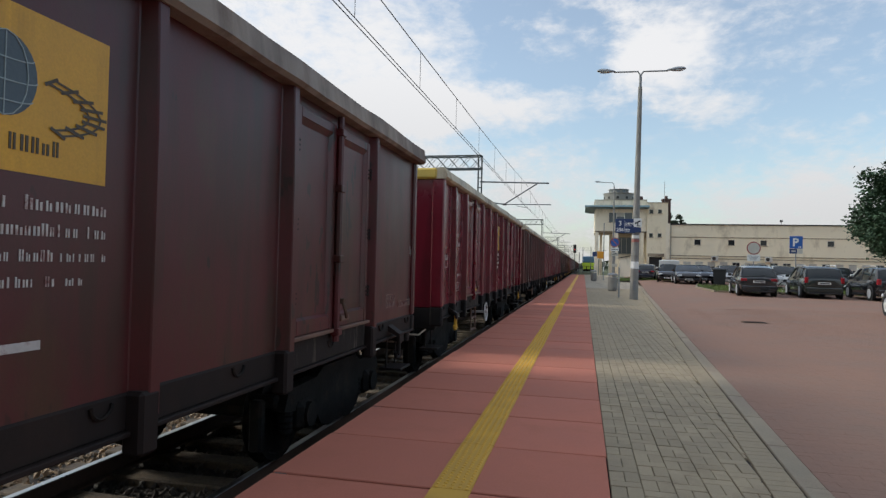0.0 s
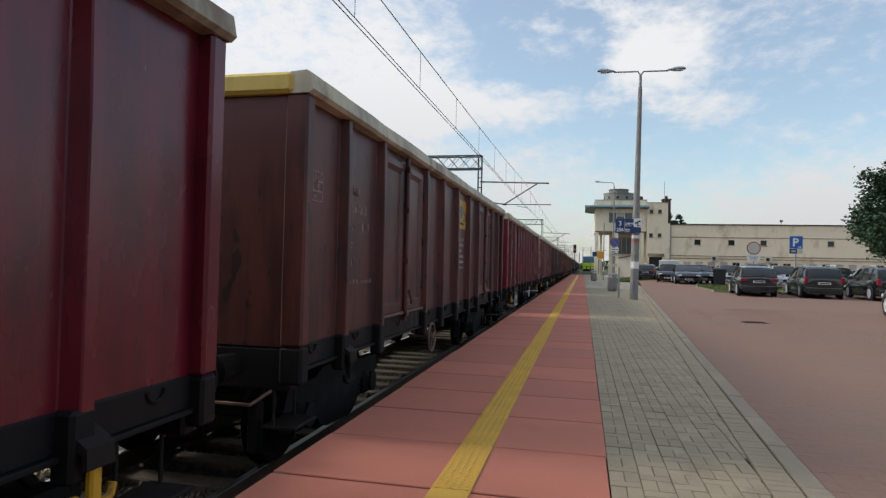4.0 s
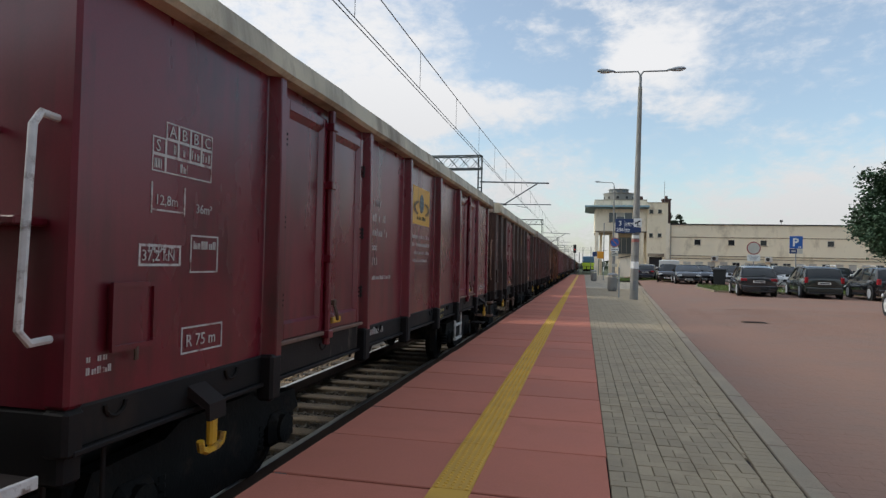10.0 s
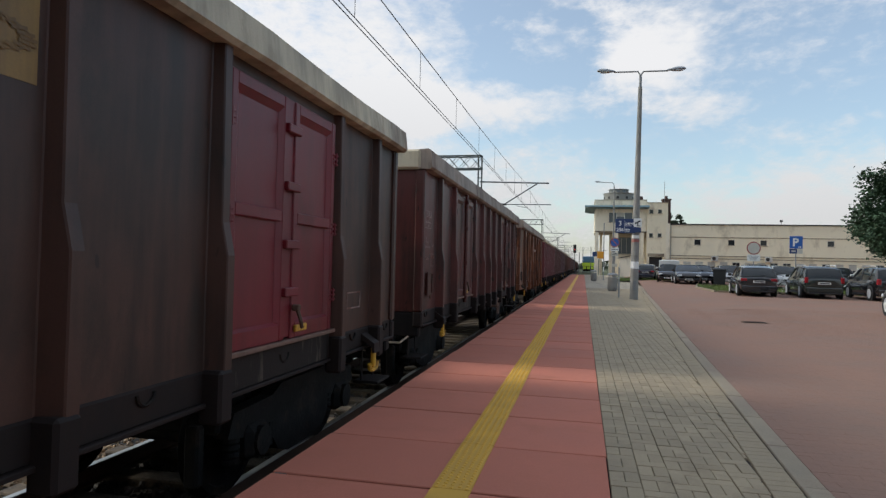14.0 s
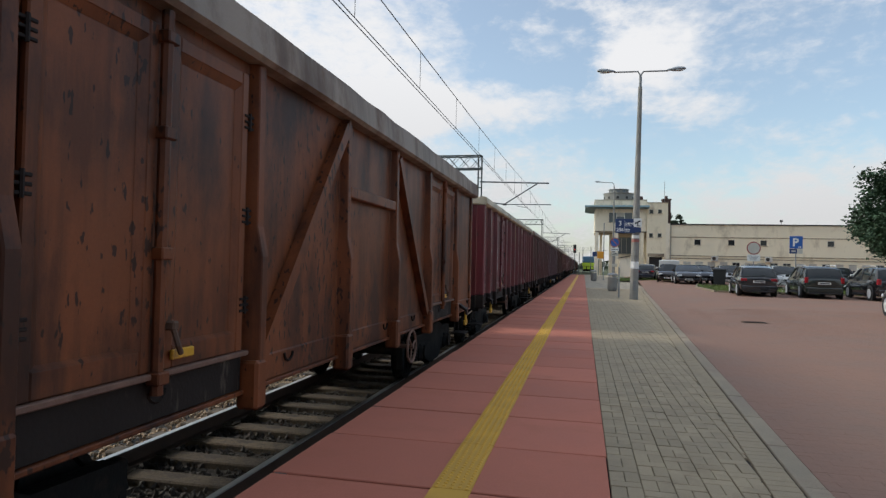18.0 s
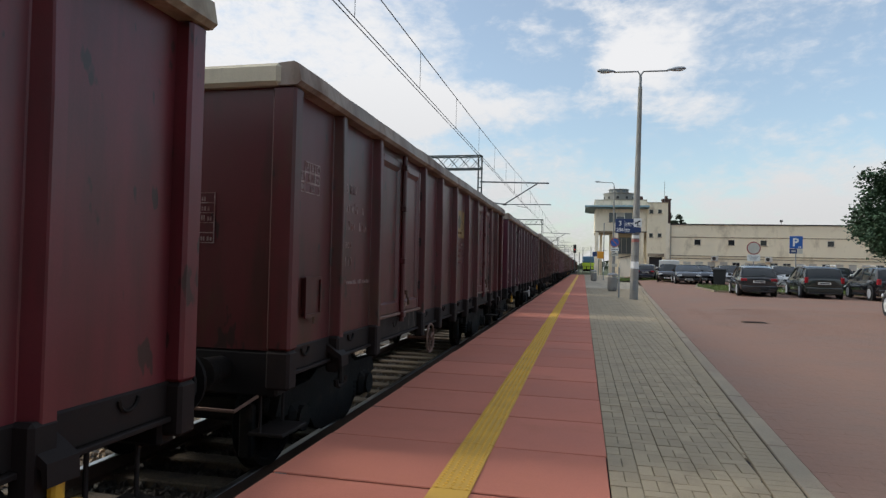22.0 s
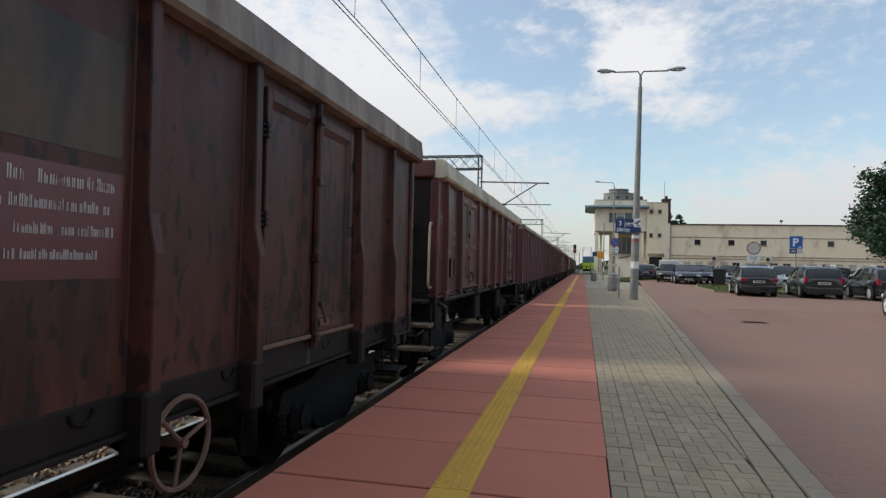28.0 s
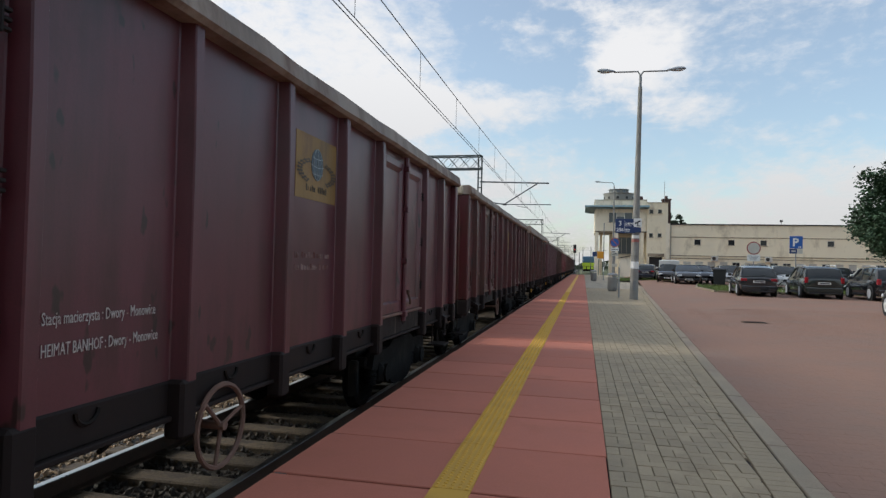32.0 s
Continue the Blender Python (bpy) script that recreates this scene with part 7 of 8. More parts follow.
part("stair_wall", wall_with_holes(7.752, 10.248, 0.0, 9.36, -0.25, 0.35, stair_win + [(8.05, 0.0, 1.62, 2.58)]), RENDER_CREAM, tower)
part("stair_side", Shape().box(9.9, 10.248, 0.11, 7.5, 0, 9.36).box(7.752, 8.0, 0.11, 7.5, 0, 9.36), RENDER_CREAM, tower)
part("stair_roof", Shape().box(7.70, 10.3, -0.32, 7.6, 9.365, 9.45), LEDGE, tower)
for x, z, w, h in stair_win:
    window(tower, x, z, w, h, -0.25, WINDOW_DARK, True, 1)
part("lintel", Shape().box(7.9, 9.85, -0.34, -0.25, 2.60, 3.0, 0.01), LEDGE, tower)
# a flat near-black panel stands for the dark inside of the doorway
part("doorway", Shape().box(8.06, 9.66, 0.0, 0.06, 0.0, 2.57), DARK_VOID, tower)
turret = part("turret", Shape().lathe([(1.92, 9.82), (1.92, 10.82), (2.02, 10.85), (2.02, 10.95), (1.3, 11.0)], (4.45, 3.6, 0), (0, 0, 1), 32), DRUM_GREY, tower, smooth=True)
part("lantern_drum", Shape().lathe([(1.22, 11.0), (1.22, 11.40), (1.34, 11.43), (1.34, 11.50), (0.3, 11.62)], (4.45, 3.6, 0), (0, 0, 1), 28), DRUM_GREY, turret, smooth=True)
for k in range(10):
    a = 2 * math.pi * k / 10 + 0.2
    o = part("turret_window", Shape().box(-0.16, 0.16, -0.02, 0.02, -0.16, 0.16), WINDOW_DARK, turret)
    o.matrix_basis = pose(4.45 + 1.93 * math.cos(a), 3.6 + 1.93 * math.sin(a), 10.30, 0, 0, math.degrees(a) + 90)
    o = part("drum_window", Shape().box(-0.22, 0.22, -0.02, 0.02, -0.14, 0.14), WINDOW_GREY, turret)
    o.matrix_basis = pose(4.45 + 1.23 * math.cos(a), 3.6 + 1.23 * math.sin(a), 11.2, 0, 0, math.degrees(a) + 90)
part("vent_stack", Shape().box(6.85, 7.4, 2.0, 2.6, 9.82, 10.45, 0.02), BRICK_DARK, tower)
chim = part("chimney", Shape().box(9.75, 10.75, 1.2, 2.2, 6.0, 10.0, 0.02).box(9.68, 10.82, 1.13, 2.27, 9.85, 10.05, 0.02), BRICK_DARK, tower)
part("chimney_pot", Shape().rod((10.25, 1.7, 10.05), (10.25, 1.7, 10.45), 0.22, 10, 0.16), BRICK_DARK, chim)
part("aerial", Shape().rod((9.95, 1.0, 9.4), (9.95, 1.0, 12.3), 0.025, 6), GALV, tower)

# ---------------------------------------------------------------- far end of the line
EMU_BLUE = material("blue_train_paint", (0.05, 0.12, 0.20), 0.5, vary=0.1, bump=0)
EMU_LIME = material("lime_train_paint", (0.42, 0.52, 0.03), 0.45, vary=0.08, bump=0)
unit = thing("railcar", pose(1.6, 190, -0.5), "distant blue and lime railcar on a siding", "train")
part("body", Shape().box(-1.9, 1.7, 0, 40, 3.0, 4.9, 0.25), EMU_BLUE, unit)
part("lime_side", Shape().box(-1.92, 1.72, -0.02, 40, 2.0, 3.0, 0.05), EMU_LIME, unit)
part("underside", Shape().box(-1.6, 1.4, 0.3, 39, 0.4, 2.0), STEEL_DARK, unit)
for x in (-1.2, -0.1, 1.0):
    part("windscreen", Shape().box(x - 0.42, x + 0.42, -0.05, -0.02, 1.1, 1.9), EMU_LIME, unit)
sig = thing("railway_signal", pose(-1.62, 121, -0.6), "black colour-light railway signal on a mast", "signal")
part("mast", Shape().rod((0, 0, 0), (0, 0, 4.6), 0.07, 8), MAST_GREY, sig)
part("head", Shape().box(-0.28, 0.28, -0.1, 0.1, 4.5, 6.1, 0.05), DARK_VOID, sig)
part("red_light", disc(0.11, -0.13, -0.1, 0, 5.15, 14), material("red_signal_lens", (0.5, 0.03, 0.02), 0.3, vary=0.0, bump=0, emit=0.8), sig)
for x, y, h in ((-0.9, 140, 5.2), (2.0, 175, 7.4), (3.6, 150, 6.4), (-0.2, 205, 8.2)):
    m = thing("line_mast", pose(x, y, -0.7), "thin distant grey line mast", "catenary mast", "distant masts")
    part("mast", Shape().rod((0, 0, 0), (0, 0, h), 0.09, 6), MAST_GREY, m)
cross = thing("cross_wires", pose(0, 205, 0), "thin cross-span wires over the distant tracks", "overhead wire")
for z in (6.6, 7.3):
    part("wire_span", Shape().rod((-30, 0, z), (30, 0, z), 0.03, 4), WIRE, cross)


# ---------------------------------------------------------------- trees
BARK = material("grey_brown_bark", (0.085, 0.065, 0.05), 0.9, vary=0.3, scale=5.0, bump=0.6, bump_scale=20.0)
LEAF = material("broad_green_leaves", (0.042, 0.078, 0.042), 0.6, vary=0.45, scale=0.9, bump=0, gloss=0.3)
LEAF_FAR = material("dark_distant_foliage", (0.065, 0.085, 0.05), 0.8, vary=0.4, scale=0.6, bump=0)


def tree(x, y, z, height, crown_r, crown_low, leaves, leaf, seed, label, foliage, squash=1.0):
    t = thing("tree", pose(x, y, z), label, "tree")
    r = random.Random(seed)
    s = Shape()
    top = height * 0.75
    s.rod((0, 0, 0), (0.1, 0.05, crown_low), crown_r * 0.06, 10, crown_r * 0.045)
    s.rod((0.1, 0.05, crown_low), (0.0, 0.0, top), crown_r * 0.045, 8, crown_r * 0.012)
    tips = []
    for k in range(34):
        h = crown_low * 0.9 + (top - crown_low * 0.9) * r.random()
        a, e = r.random() * 6.28, r.uniform(0.1, 0.8)
        reach = crown_r * r.uniform(0.5, 0.88) * math.sin(math.pi * min(0.95, max(0.18, (h - crown_low * 0.5) / (height - crown_low * 0.5)))) ** 0.6
        tip = Vector((math.cos(a) * reach, math.sin(a) * reach, min(height * 0.96, h + reach * e * 0.8)))
        mid = Vector((tip.x * 0.5, tip.y * 0.5, (h + tip.z) / 2 + 0.1))
        s.rod((0.05, 0.02, h), mid, crown_r * 0.018, 6, crown_r * 0.012)
        s.rod(mid, tip, crown_r * 0.012, 5, crown_r * 0.004)
        tips += [tip, (tip + mid) / 2]
    part("trunk", s, BARK, t)
    centres = []
    for k in range(420 if leaves > 9000 else 60):
        u, v = r.random(), r.random() * 6.28
        zz = crown_low + (height - crown_low) * u
        prof = math.sin(math.pi * (0.10 + 0.88 * u) ** 0.72) ** 0.8
        d = crown_r * prof * r.uniform(0.12, 1.0) ** 0.5 * 0.95
        centres.append(Vector((math.cos(v) * d, math.sin(v) * d, zz)))
    centres += tips
    c = Shape()
    for k in range(leaves):
        m = r.choice(centres)
        sp = crown_r * r.uniform(0.06, 0.15)
        p = m + Vector((max(-1.6, min(1.6, r.gauss(0, 1))), max(-1.6, min(1.6, r.gauss(0, 1))), max(-1.4, min(1.4, r.gauss(0, 0.75))))) * sp * 0.62
        q = Euler((r.uniform(-0.9, 0.9), r.uniform(-0.9, 0.9), r.random() * 6.28)).to_matrix()
        w = leaf * r.uniform(0.6, 1.25)
        c.add([p + q @ Vector(o) * w for o in ((-0.5, 0, 0), (-0.1, -0.38, 0.06), (0.55, 0, -0.05), (-0.1, 0.38, 0.06))], [(0, 1, 2, 3)])
    part("crown", c, foliage, t, kind="stuff")
    return t


tree(23.6, 46.0, 0.2, 10.9, 6.0, 1.6, 105000, 0.25, 21, "broad-leaved green tree with a dense crown", LEAF)
tree(12.1, 99.0, 0.0, 10.1, 2.1, 4.6, 5200, 0.34, 5, "dark tree top behind the station roof", LEAF_FAR)
tree(13.9, 99.0, 0.0, 9.4, 1.7, 4.6, 3200, 0.34, 6, "dark tree top behind the station roof", LEAF_FAR)
r = random.Random(77)
wood = Shape()
for k in range(9000):
    x = -140 + 300 * r.random()
    h = 5.0 + 2.0 * math.sin(x * 0.11) + 1.5 * math.sin(x * 0.37)
    p = Vector((x, 400 + r.random() * 20, -0.8 + h * r.random() ** 0.7))
    q = Euler((r.random() * 3, r.random() * 3, r.random() * 6.28)).to_matrix()
    w = r.uniform(0.7, 1.7)
    wood.add([p + q @ Vector(o) * w for o in ((-0.5, 0, 0), (0, -0.5, 0), (0.5, 0, 0), (0, 0.5, 0))], [(0, 1, 2, 3)])
tagged(part("far_wood", wood, LEAF_FAR), "distant dark green line of trees", "wood", kind="stuff")

# an unseen plain block added behind the camera, to hold off skylight from there
behind = Shape().box(0.6, 24.0, -12.0, -9.0, -0.3, 8.5)
setting("closing_wall", behind, material("plain_grey_render", (0.30, 0.28, 0.24), 0.9, vary=0.1, scale=0.6, world_space=True), "unseen plain wall added to block light from behind", "wall")

# ---------------------------------------------------------------- parked cars
def car_paint(name, colour):
    m = bpy.data.materials.new(name)
    m.use_nodes = True
    n, l = m.node_tree.nodes, m.node_tree.links
    b = n["Principled BSDF"]
    b.inputs["Metallic"].default_value = 0.0
    b.inputs["Roughness"].default_value = 0.22
    b.inputs["Coat Weight"].default_value, b.inputs["Coat Roughness"].default_value = 0.9, 0.03
    b.inputs["Specular IOR Level"].default_value = 0.3
    tc, t = n.new("ShaderNodeTexCoord"), n.new("ShaderNodeTexNoise")
    t.inputs["Scale"].default_value, t.inputs["Detail"].default_value = 1.7, 5
    l.new(tc.outputs["Object"], t.inputs["Vector"])
    mx = n.new("ShaderNodeMix")
    mx.data_type = "RGBA"
    mx.inputs[6].default_value, mx.inputs[7].default_value = (*colour, 1), (*[0.8 * c + 0.004 for c in colour], 1)
    l.new(t.outputs["Fac"], mx.inputs[0])
    l.new(mx.outputs[2], b.inputs["Base Color"])
    return m


CAR_BLACK, CAR_NAVY, CAR_GREEN = car_paint("black_car_paint", (0.012, 0.012, 0.014)), car_paint("navy_car_paint", (0.014, 0.018, 0.030)), car_paint("dark_green_car_paint", (0.012, 0.020, 0.018))
CAR_WHITE, CAR_SILVER, CAR_GREY = car_paint("white_car_paint", (0.60, 0.60, 0.58)), car_paint("silver_car_paint", (0.30, 0.31, 0.32)), car_paint("graphite_car_paint", (0.016, 0.019, 0.022))
CAR_GLASS = glass_material("tinted_car_glass", (0.020, 0.024, 0.026), 0.03)
TYRE = material("black_tyre_rubber", (0.014, 0.014, 0.014), 0.85, vary=0.15, bump=0.1)
ALLOY = material("silver_alloy_rim", (0.55, 0.56, 0.57), 0.4, 0.3, 0.05, bump=0)
TAIL_RED = material("red_tail_light", (0.24, 0.008, 0.014), 0.2, vary=0.05, bump=0)
HEAD_CLEAR = material("clear_headlight", (0.55, 0.57, 0.58), 0.12, vary=0.05, bump=0)
PLASTIC = material("black_bumper_plastic", (0.018, 0.018, 0.019), 0.6, vary=0.1, bump=0)
PLATE = material("white_number_plate", (0.55, 0.55, 0.53), 0.4, vary=0.05, bump=0)


def wheel_meshes(r):
    tyre = Shape().lathe([(r * 0.66, -0.10), (r * 0.94, -0.105), (r, -0.07), (r, 0.07), (r * 0.94, 0.105), (r * 0.66, 0.10)], (0, 0, 0), (1, 0, 0), 24).mesh("tyre", TYRE, True)
    s = Shape().lathe([(r * 0.67, -0.06), (r * 0.70, 0.108), (r * 0.63, 0.116), (r * 0.58, 0.104), (r * 0.12, 0.106), (r * 0.10, 0.125)], (0, 0, 0), (1, 0, 0), 24)
    for k in range(5):
        a = 2 * math.pi * k / 5
        c, d = math.cos(a), math.sin(a)
        p = []
        for x in (0.10, 0.122):
            for u, v in ((0.08, -0.05), (0.60, -0.035), (0.60, 0.035), (0.08, 0.05)):
                p.append((x, (u * c - v * d) * r, (u * d + v * c) * r))
        s.add(p, [(4, 5, 6, 7)] + [(i, (i + 1) % 4, (i + 1) % 4 + 4, i + 4) for i in range(4)])
    return tyre, s.mesh("rim", ALLOY)


WHEELS = {0.31: wheel_meshes(0.31), 0.34: wheel_meshes(0.34)}


def loft(stations, smooth_name=None):
    """Half sections (x, z) from the bottom edge up to the middle, station by station along y, mirrored."""
    s = Shape()
    n = len(stations[0][1])
    pts = []
    for y, half in stations:
        row = [(x, y, z) for x, z in half] + [(-x, y, z) for x, z in half[::-1]]
        pts += row
    m = 2 * n
    f = [(i * m + k, i * m + k + 1, (i + 1) * m + k + 1, (i + 1) * m + k) for i in range(len(stations) - 1) for k in range(m - 1)]
    f += [(i * m + m - 1, i * m, (i + 1) * m, (i + 1) * m + m - 1) for i in range(len(stations) - 1)]
    f += [tuple(range(m))[::-1], tuple(range((len(stations) - 1) * m, len(stations) * m))]
    return s.add(pts, f)


def car(x, y, turn, label, paint, kind="hatch", L=4.2, W=1.77, H=1.44, wheel_r=0.31, lift=0.0, rails=False):
    """turn: degrees to the left from facing away along +y."""
    c = thing("car", pose(x, y, ground_z(x, y) + 0.008 + lift, 0, 0, turn), label, "car", "parked cars")
    h, b = W / 2, 0.92 if kind != "van" else 1.05  # half width, height of the waist line
    ya, yb = -L / 2, L / 2
    hood = b - 0.02
    sec = lambda w, z0, zb, zt: [(w * 0.86, z0), (w * 0.97, z0 + 0.10), (w, z0 + 0.32), (w * 0.985, zb - 0.12), (w * 0.94, zb), (w * 0.55, zt), (0.0, zt + 0.015)]
    nose = [(yb - 1.15, sec(h, 0.19, b, b + 0.02)), (yb - 0.75, sec(h * 0.985, 0.19, b - 0.05, b - 0.02)), (yb - 0.35, sec(h * 0.94, 0.20, b - 0.14, b - 0.10)), (yb - 0.10, sec(h * 0.86, 0.22, b - 0.24, b - 0.22)), (yb, sec(h * 0.74, 0.28, b - 0.36, b - 0.34))]
    tail = [(ya, sec(h * 0.80, 0.30, b - 0.10, b - 0.08)), (ya + 0.08, sec(h * 0.93, 0.24, b - 0.02, b)), (ya + 0.45, sec(h * 0.985, 0.20, b, b + 0.02)), (ya + 1.2, sec(h, 0.19, b, b + 0.02))]
    body = part("body", loft(tail + [(0.1, sec(h, 0.19, b - 0.005, b + 0.02))] + nose), paint, c, smooth=True)
    # cabin: glass band, roof and pillars
    if kind == "hatch":
        g = [(ya + 0.12, 0.90, b - 0.02, b + 0.04), (ya + 0.48, 0.80, b, H - 0.10), (ya + 0.80, 0.77, b, H - 0.02), (-0.15, 0.77, b, H), (0.35, 0.77, b, H - 0.03), (yb - 1.10, 0.88, b, b + 0.04)]
    elif kind == "sedan":
        g = [(ya + 0.62, 0.90, b, b + 0.04), (ya + 1.25, 0.76, b, H - 0.06), (-0.25, 0.76, b, H), (0.25, 0.76, b, H - 0.03), (yb - 1.15, 0.88, b, b + 0.04)]
    elif kind == "van":
        g = [(ya + 0.03, 0.88, b - 0.05, H - 0.10), (ya + 0.16, 0.87, b, H - 0.02), (-0.2, 0.87, b, H), (0.75, 0.84, b, H - 0.06), (yb - 0.75, 0.90, b, b + 0.05)]
    else:
        g = [(ya + 0.10, 0.90, b - 0.02, b + 0.04), (ya + 0.36, 0.80, b, H - 0.12), (ya + 0.55, 0.77, b, H - 0.03), (-0.4, 0.77, b, H), (0.30, 0.77, b, H - 0.03), (yb - 1.22, 0.88, b, b + 0.04)]
    cab = [(y_, [(h * 0.93, zb), (h * (0.93 + k) / 2 + 0.01, (zb + zt) / 2), (h * k, zt - 0.05), (h * k * 0.8, zt - 0.012), (h * k * 0.4, zt), (0.0, zt + 0.004)]) for y_, k, zb, zt in g]
    part("cabin_glass", loft(cab), CAR_GLASS if kind != "van" else paint, body, smooth=True)
    top = [(y_, [(h * k + 0.006, zt - 0.055), (h * k * 0.8, zt - 0.004), (h * k * 0.4, zt + 0.008), (0.0, zt + 0.012)]) for y_, k, zb, zt in g[1:-1]]
    s = Shape()
    rows = [[(px, y_, pz) for px, pz in half] + [(-px, y_, pz) for px, pz in half[::-1]] for y_, half in top]
    m = len(rows[0])
    s.add([q for row in rows for q in row], [(i * m + k, i * m + k + 1, (i + 1) * m + k + 1, (i + 1) * m + k) for i in range(len(rows) - 1) for k in range(m - 1)])
    part("roof", s, paint, body, smooth=True)
    for sg in (-1, 1):
        for i, (p, q) in enumerate(((0, 1), (-1, -2))):
            y0, k0, zb0, zt0 = g[p]
            y1, k1, zb1, zt1 = g[q]
            part("pillar", Shape().rod((sg * h * 0.915, y0, b), (sg * h * (k1 + 0.005), y1, zt1 - 0.055), 0.042, 6), paint, body)
        ym = -0.15
        part("pillar", Shape().rod((sg * h * 0.935, ym - 0.05, b), (sg * h * 0.775, ym, H - 0.055), 0.035, 6), PLASTIC, body)
        if kind in ("estate",):
            part("pillar", Shape().rod((sg * h * 0.935, ya + 1.05, b), (sg * h * 0.775, ya + 0.95, H - 0.06), 0.045, 6), paint, body)
        if rails:
            part("roof_rail", Shape().pipe([(sg * h * 0.72, ya + 0.7, H - 0.03), (sg * h * 0.74, ya + 0.85, H + 0.045), (sg * h * 0.74, 0.2, H + 0.045), (sg * h * 0.72, 0.35, H - 0.01)], 0.018, 6), ALLOY, body)
        mir = part("mirror", Shape().box(*sorted((sg * (h + 0.02), sg * (h + 0.19))), yb - 1.55, yb - 1.43, b + 0.02, b + 0.16, 0.03), paint, body)
        part("door_handle", Shape().box(*sorted((sg * (h - 0.005), sg * (h + 0.02))), -0.35, -0.18, b - 0.17, b - 0.14, 0.006), PLASTIC, body)
        part("tail_light", Shape().box(*sorted((sg * h * (0.60 if kind != "estate" else 0.78), sg * h * 0.945)), ya - 0.004, ya + 0.17, b - 0.20, b - 0.07 if kind != "estate" else b + 0.06, 0.02), TAIL_RED, body)
        part("headlight", Shape().box(*sorted((sg * h * 0.50, sg * h * 0.86)), yb - 0.24, yb - 0.03, b - 0.37, b - 0.24, 0.03), HEAD_CLEAR, body)
        part("sill_trim", Shape().box(*sorted((sg * (h - 0.05), sg * (h + 0.008))), -L * 0.2, L * 0.2, 0.17, 0.27, 0.01), PLASTIC, body)
    part("rear_bumper", Shape().box(-h * 0.88, h * 0.88, ya - 0.035, ya + 0.25, 0.26, 0.52, 0.05), paint if kind != "van" else PLASTIC, body)
    part("lower_bumper", Shape().box(-h * 0.80, h * 0.80, ya - 0.025, ya + 0.2, 0.20, 0.30, 0.03), PLASTIC, body)
    part("front_bumper", Shape().box(-h * 0.80, h * 0.80, yb - 0.25, yb + 0.015, 0.24, 0.44, 0.05), paint, body)
    part("grille", Shape().box(-h * 0.42, h * 0.42, yb - 0.12, yb + 0.006, b - 0.42, b - 0.30, 0.01), PLASTIC, body)
    for yy, zz in ((ya - 0.012, b - 0.22), (yb + 0.014, 0.34)):
        pl = part("number_plate", Shape().box(-0.26, 0.26, yy - 0.012, yy + 0.012, zz - 0.055, zz + 0.055, 0.004), PLATE, body)
        part("plate_bar", Shape().box(-0.19, 0.20, yy - 0.015, yy + 0.015, zz - 0.028, zz + 0.028), PLASTIC, pl)
    part("exhaust", Shape().rod((-0.45, ya - 0.02, 0.24), (-0.45, ya + 0.2, 0.24), 0.03, 8), STEEL_DARK, body)
    if kind != "sedan":
        part("wiper", Shape().rod((0.0, ya + 0.10, b + 0.06), (0.28, ya + 0.16, b + 0.14), 0.012, 5), PLASTIC, body)
    tyre, rim = WHEELS[wheel_r]
    for sg in (-1, 1):
        for yy in (ya + 0.80, yb - 0.85):
            part("wheel_arch", Shape().lathe([(wheel_r + 0.07, -0.02), (wheel_r + 0.075, 0.012), (wheel_r * 0.5, 0.013)], (sg * (h - 0.004), yy, wheel_r), (sg, 0, 0), 24), PLASTIC, body)
            w = part("wheel", tyre, TYRE, c)
            w.matrix_basis = pose(sg * (h - 0.07), yy, wheel_r, 0, 0, 0 if sg > 0 else 180)
            o = part("rim", rim, ALLOY, w)
    return c


car(8.36, 34.3, -5, "dark blue-grey hatchback with its back to the road", CAR_GREY, "hatch", 4.2, 1.68, 1.46)
car(11.15, 34.3, -6, "dark green estate car with its back to the road", CAR_GREEN, "estate", 4.7, 1.70, 1.50, rails=True)
car(13.75, 33.35, -4, "black estate car with silver roof rails", CAR_BLACK, "estate", 4.55, 1.80, 1.52, rails=True)
car(10.2, 20.6, 0, "dark off-road car with silver wheels", CAR_GREY, "estate", 4.4, 1.84, 1.62, wheel_r=0.34)
car(7.72, 50.6, 176, "black saloon with chrome headlights facing the road", CAR_BLACK, "sedan", 4.7, 1.85, 1.46)
car(5.95, 61.5, -12, "small dark hatchback parked before the signal box", CAR_NAVY, "hatch", 3.9, 1.68, 1.45)
car(7.55, 59.5, -6, "white delivery van with a high roof by the doorway", CAR_WHITE, "van", 4.4, 1.80, 1.85)
car(6.95, 54.5, 170, "small black car beside the saloon", CAR_BLACK, "hatch", 3.9, 1.66, 1.46)
car(9.05, 53.0, 178, "dark blue saloon behind the rubbish container", CAR_NAVY, "sedan", 4.5, 1.76, 1.45)
car(10.6, 50.0, 175, "silver hatchback in the second row", CAR_SILVER, "hatch", 4.1, 1.72, 1.47)
car(11.1, 44.6, 172, "silver-grey estate car in the second row", CAR_SILVER, "estate", 4.6, 1.80, 1.58)
car(13.1, 46.0, 178, "white hatchback in the second row", CAR_WHITE, "hatch", 4.1, 1.75, 1.50)
car(15.6, 44.0, 180, "black hatchback in the second row", CAR_BLACK, "hatch", 4.2, 1.75, 1.48)
car(17.0, 42.0, 6, "white hatchback parked beside the black estate car", CAR_WHITE, "hatch", 4.1, 1.75, 1.50)
car(19.4, 45.5, 180, "white estate car near the tree", CAR_WHITE, "estate", 4.5, 1.78, 1.50)

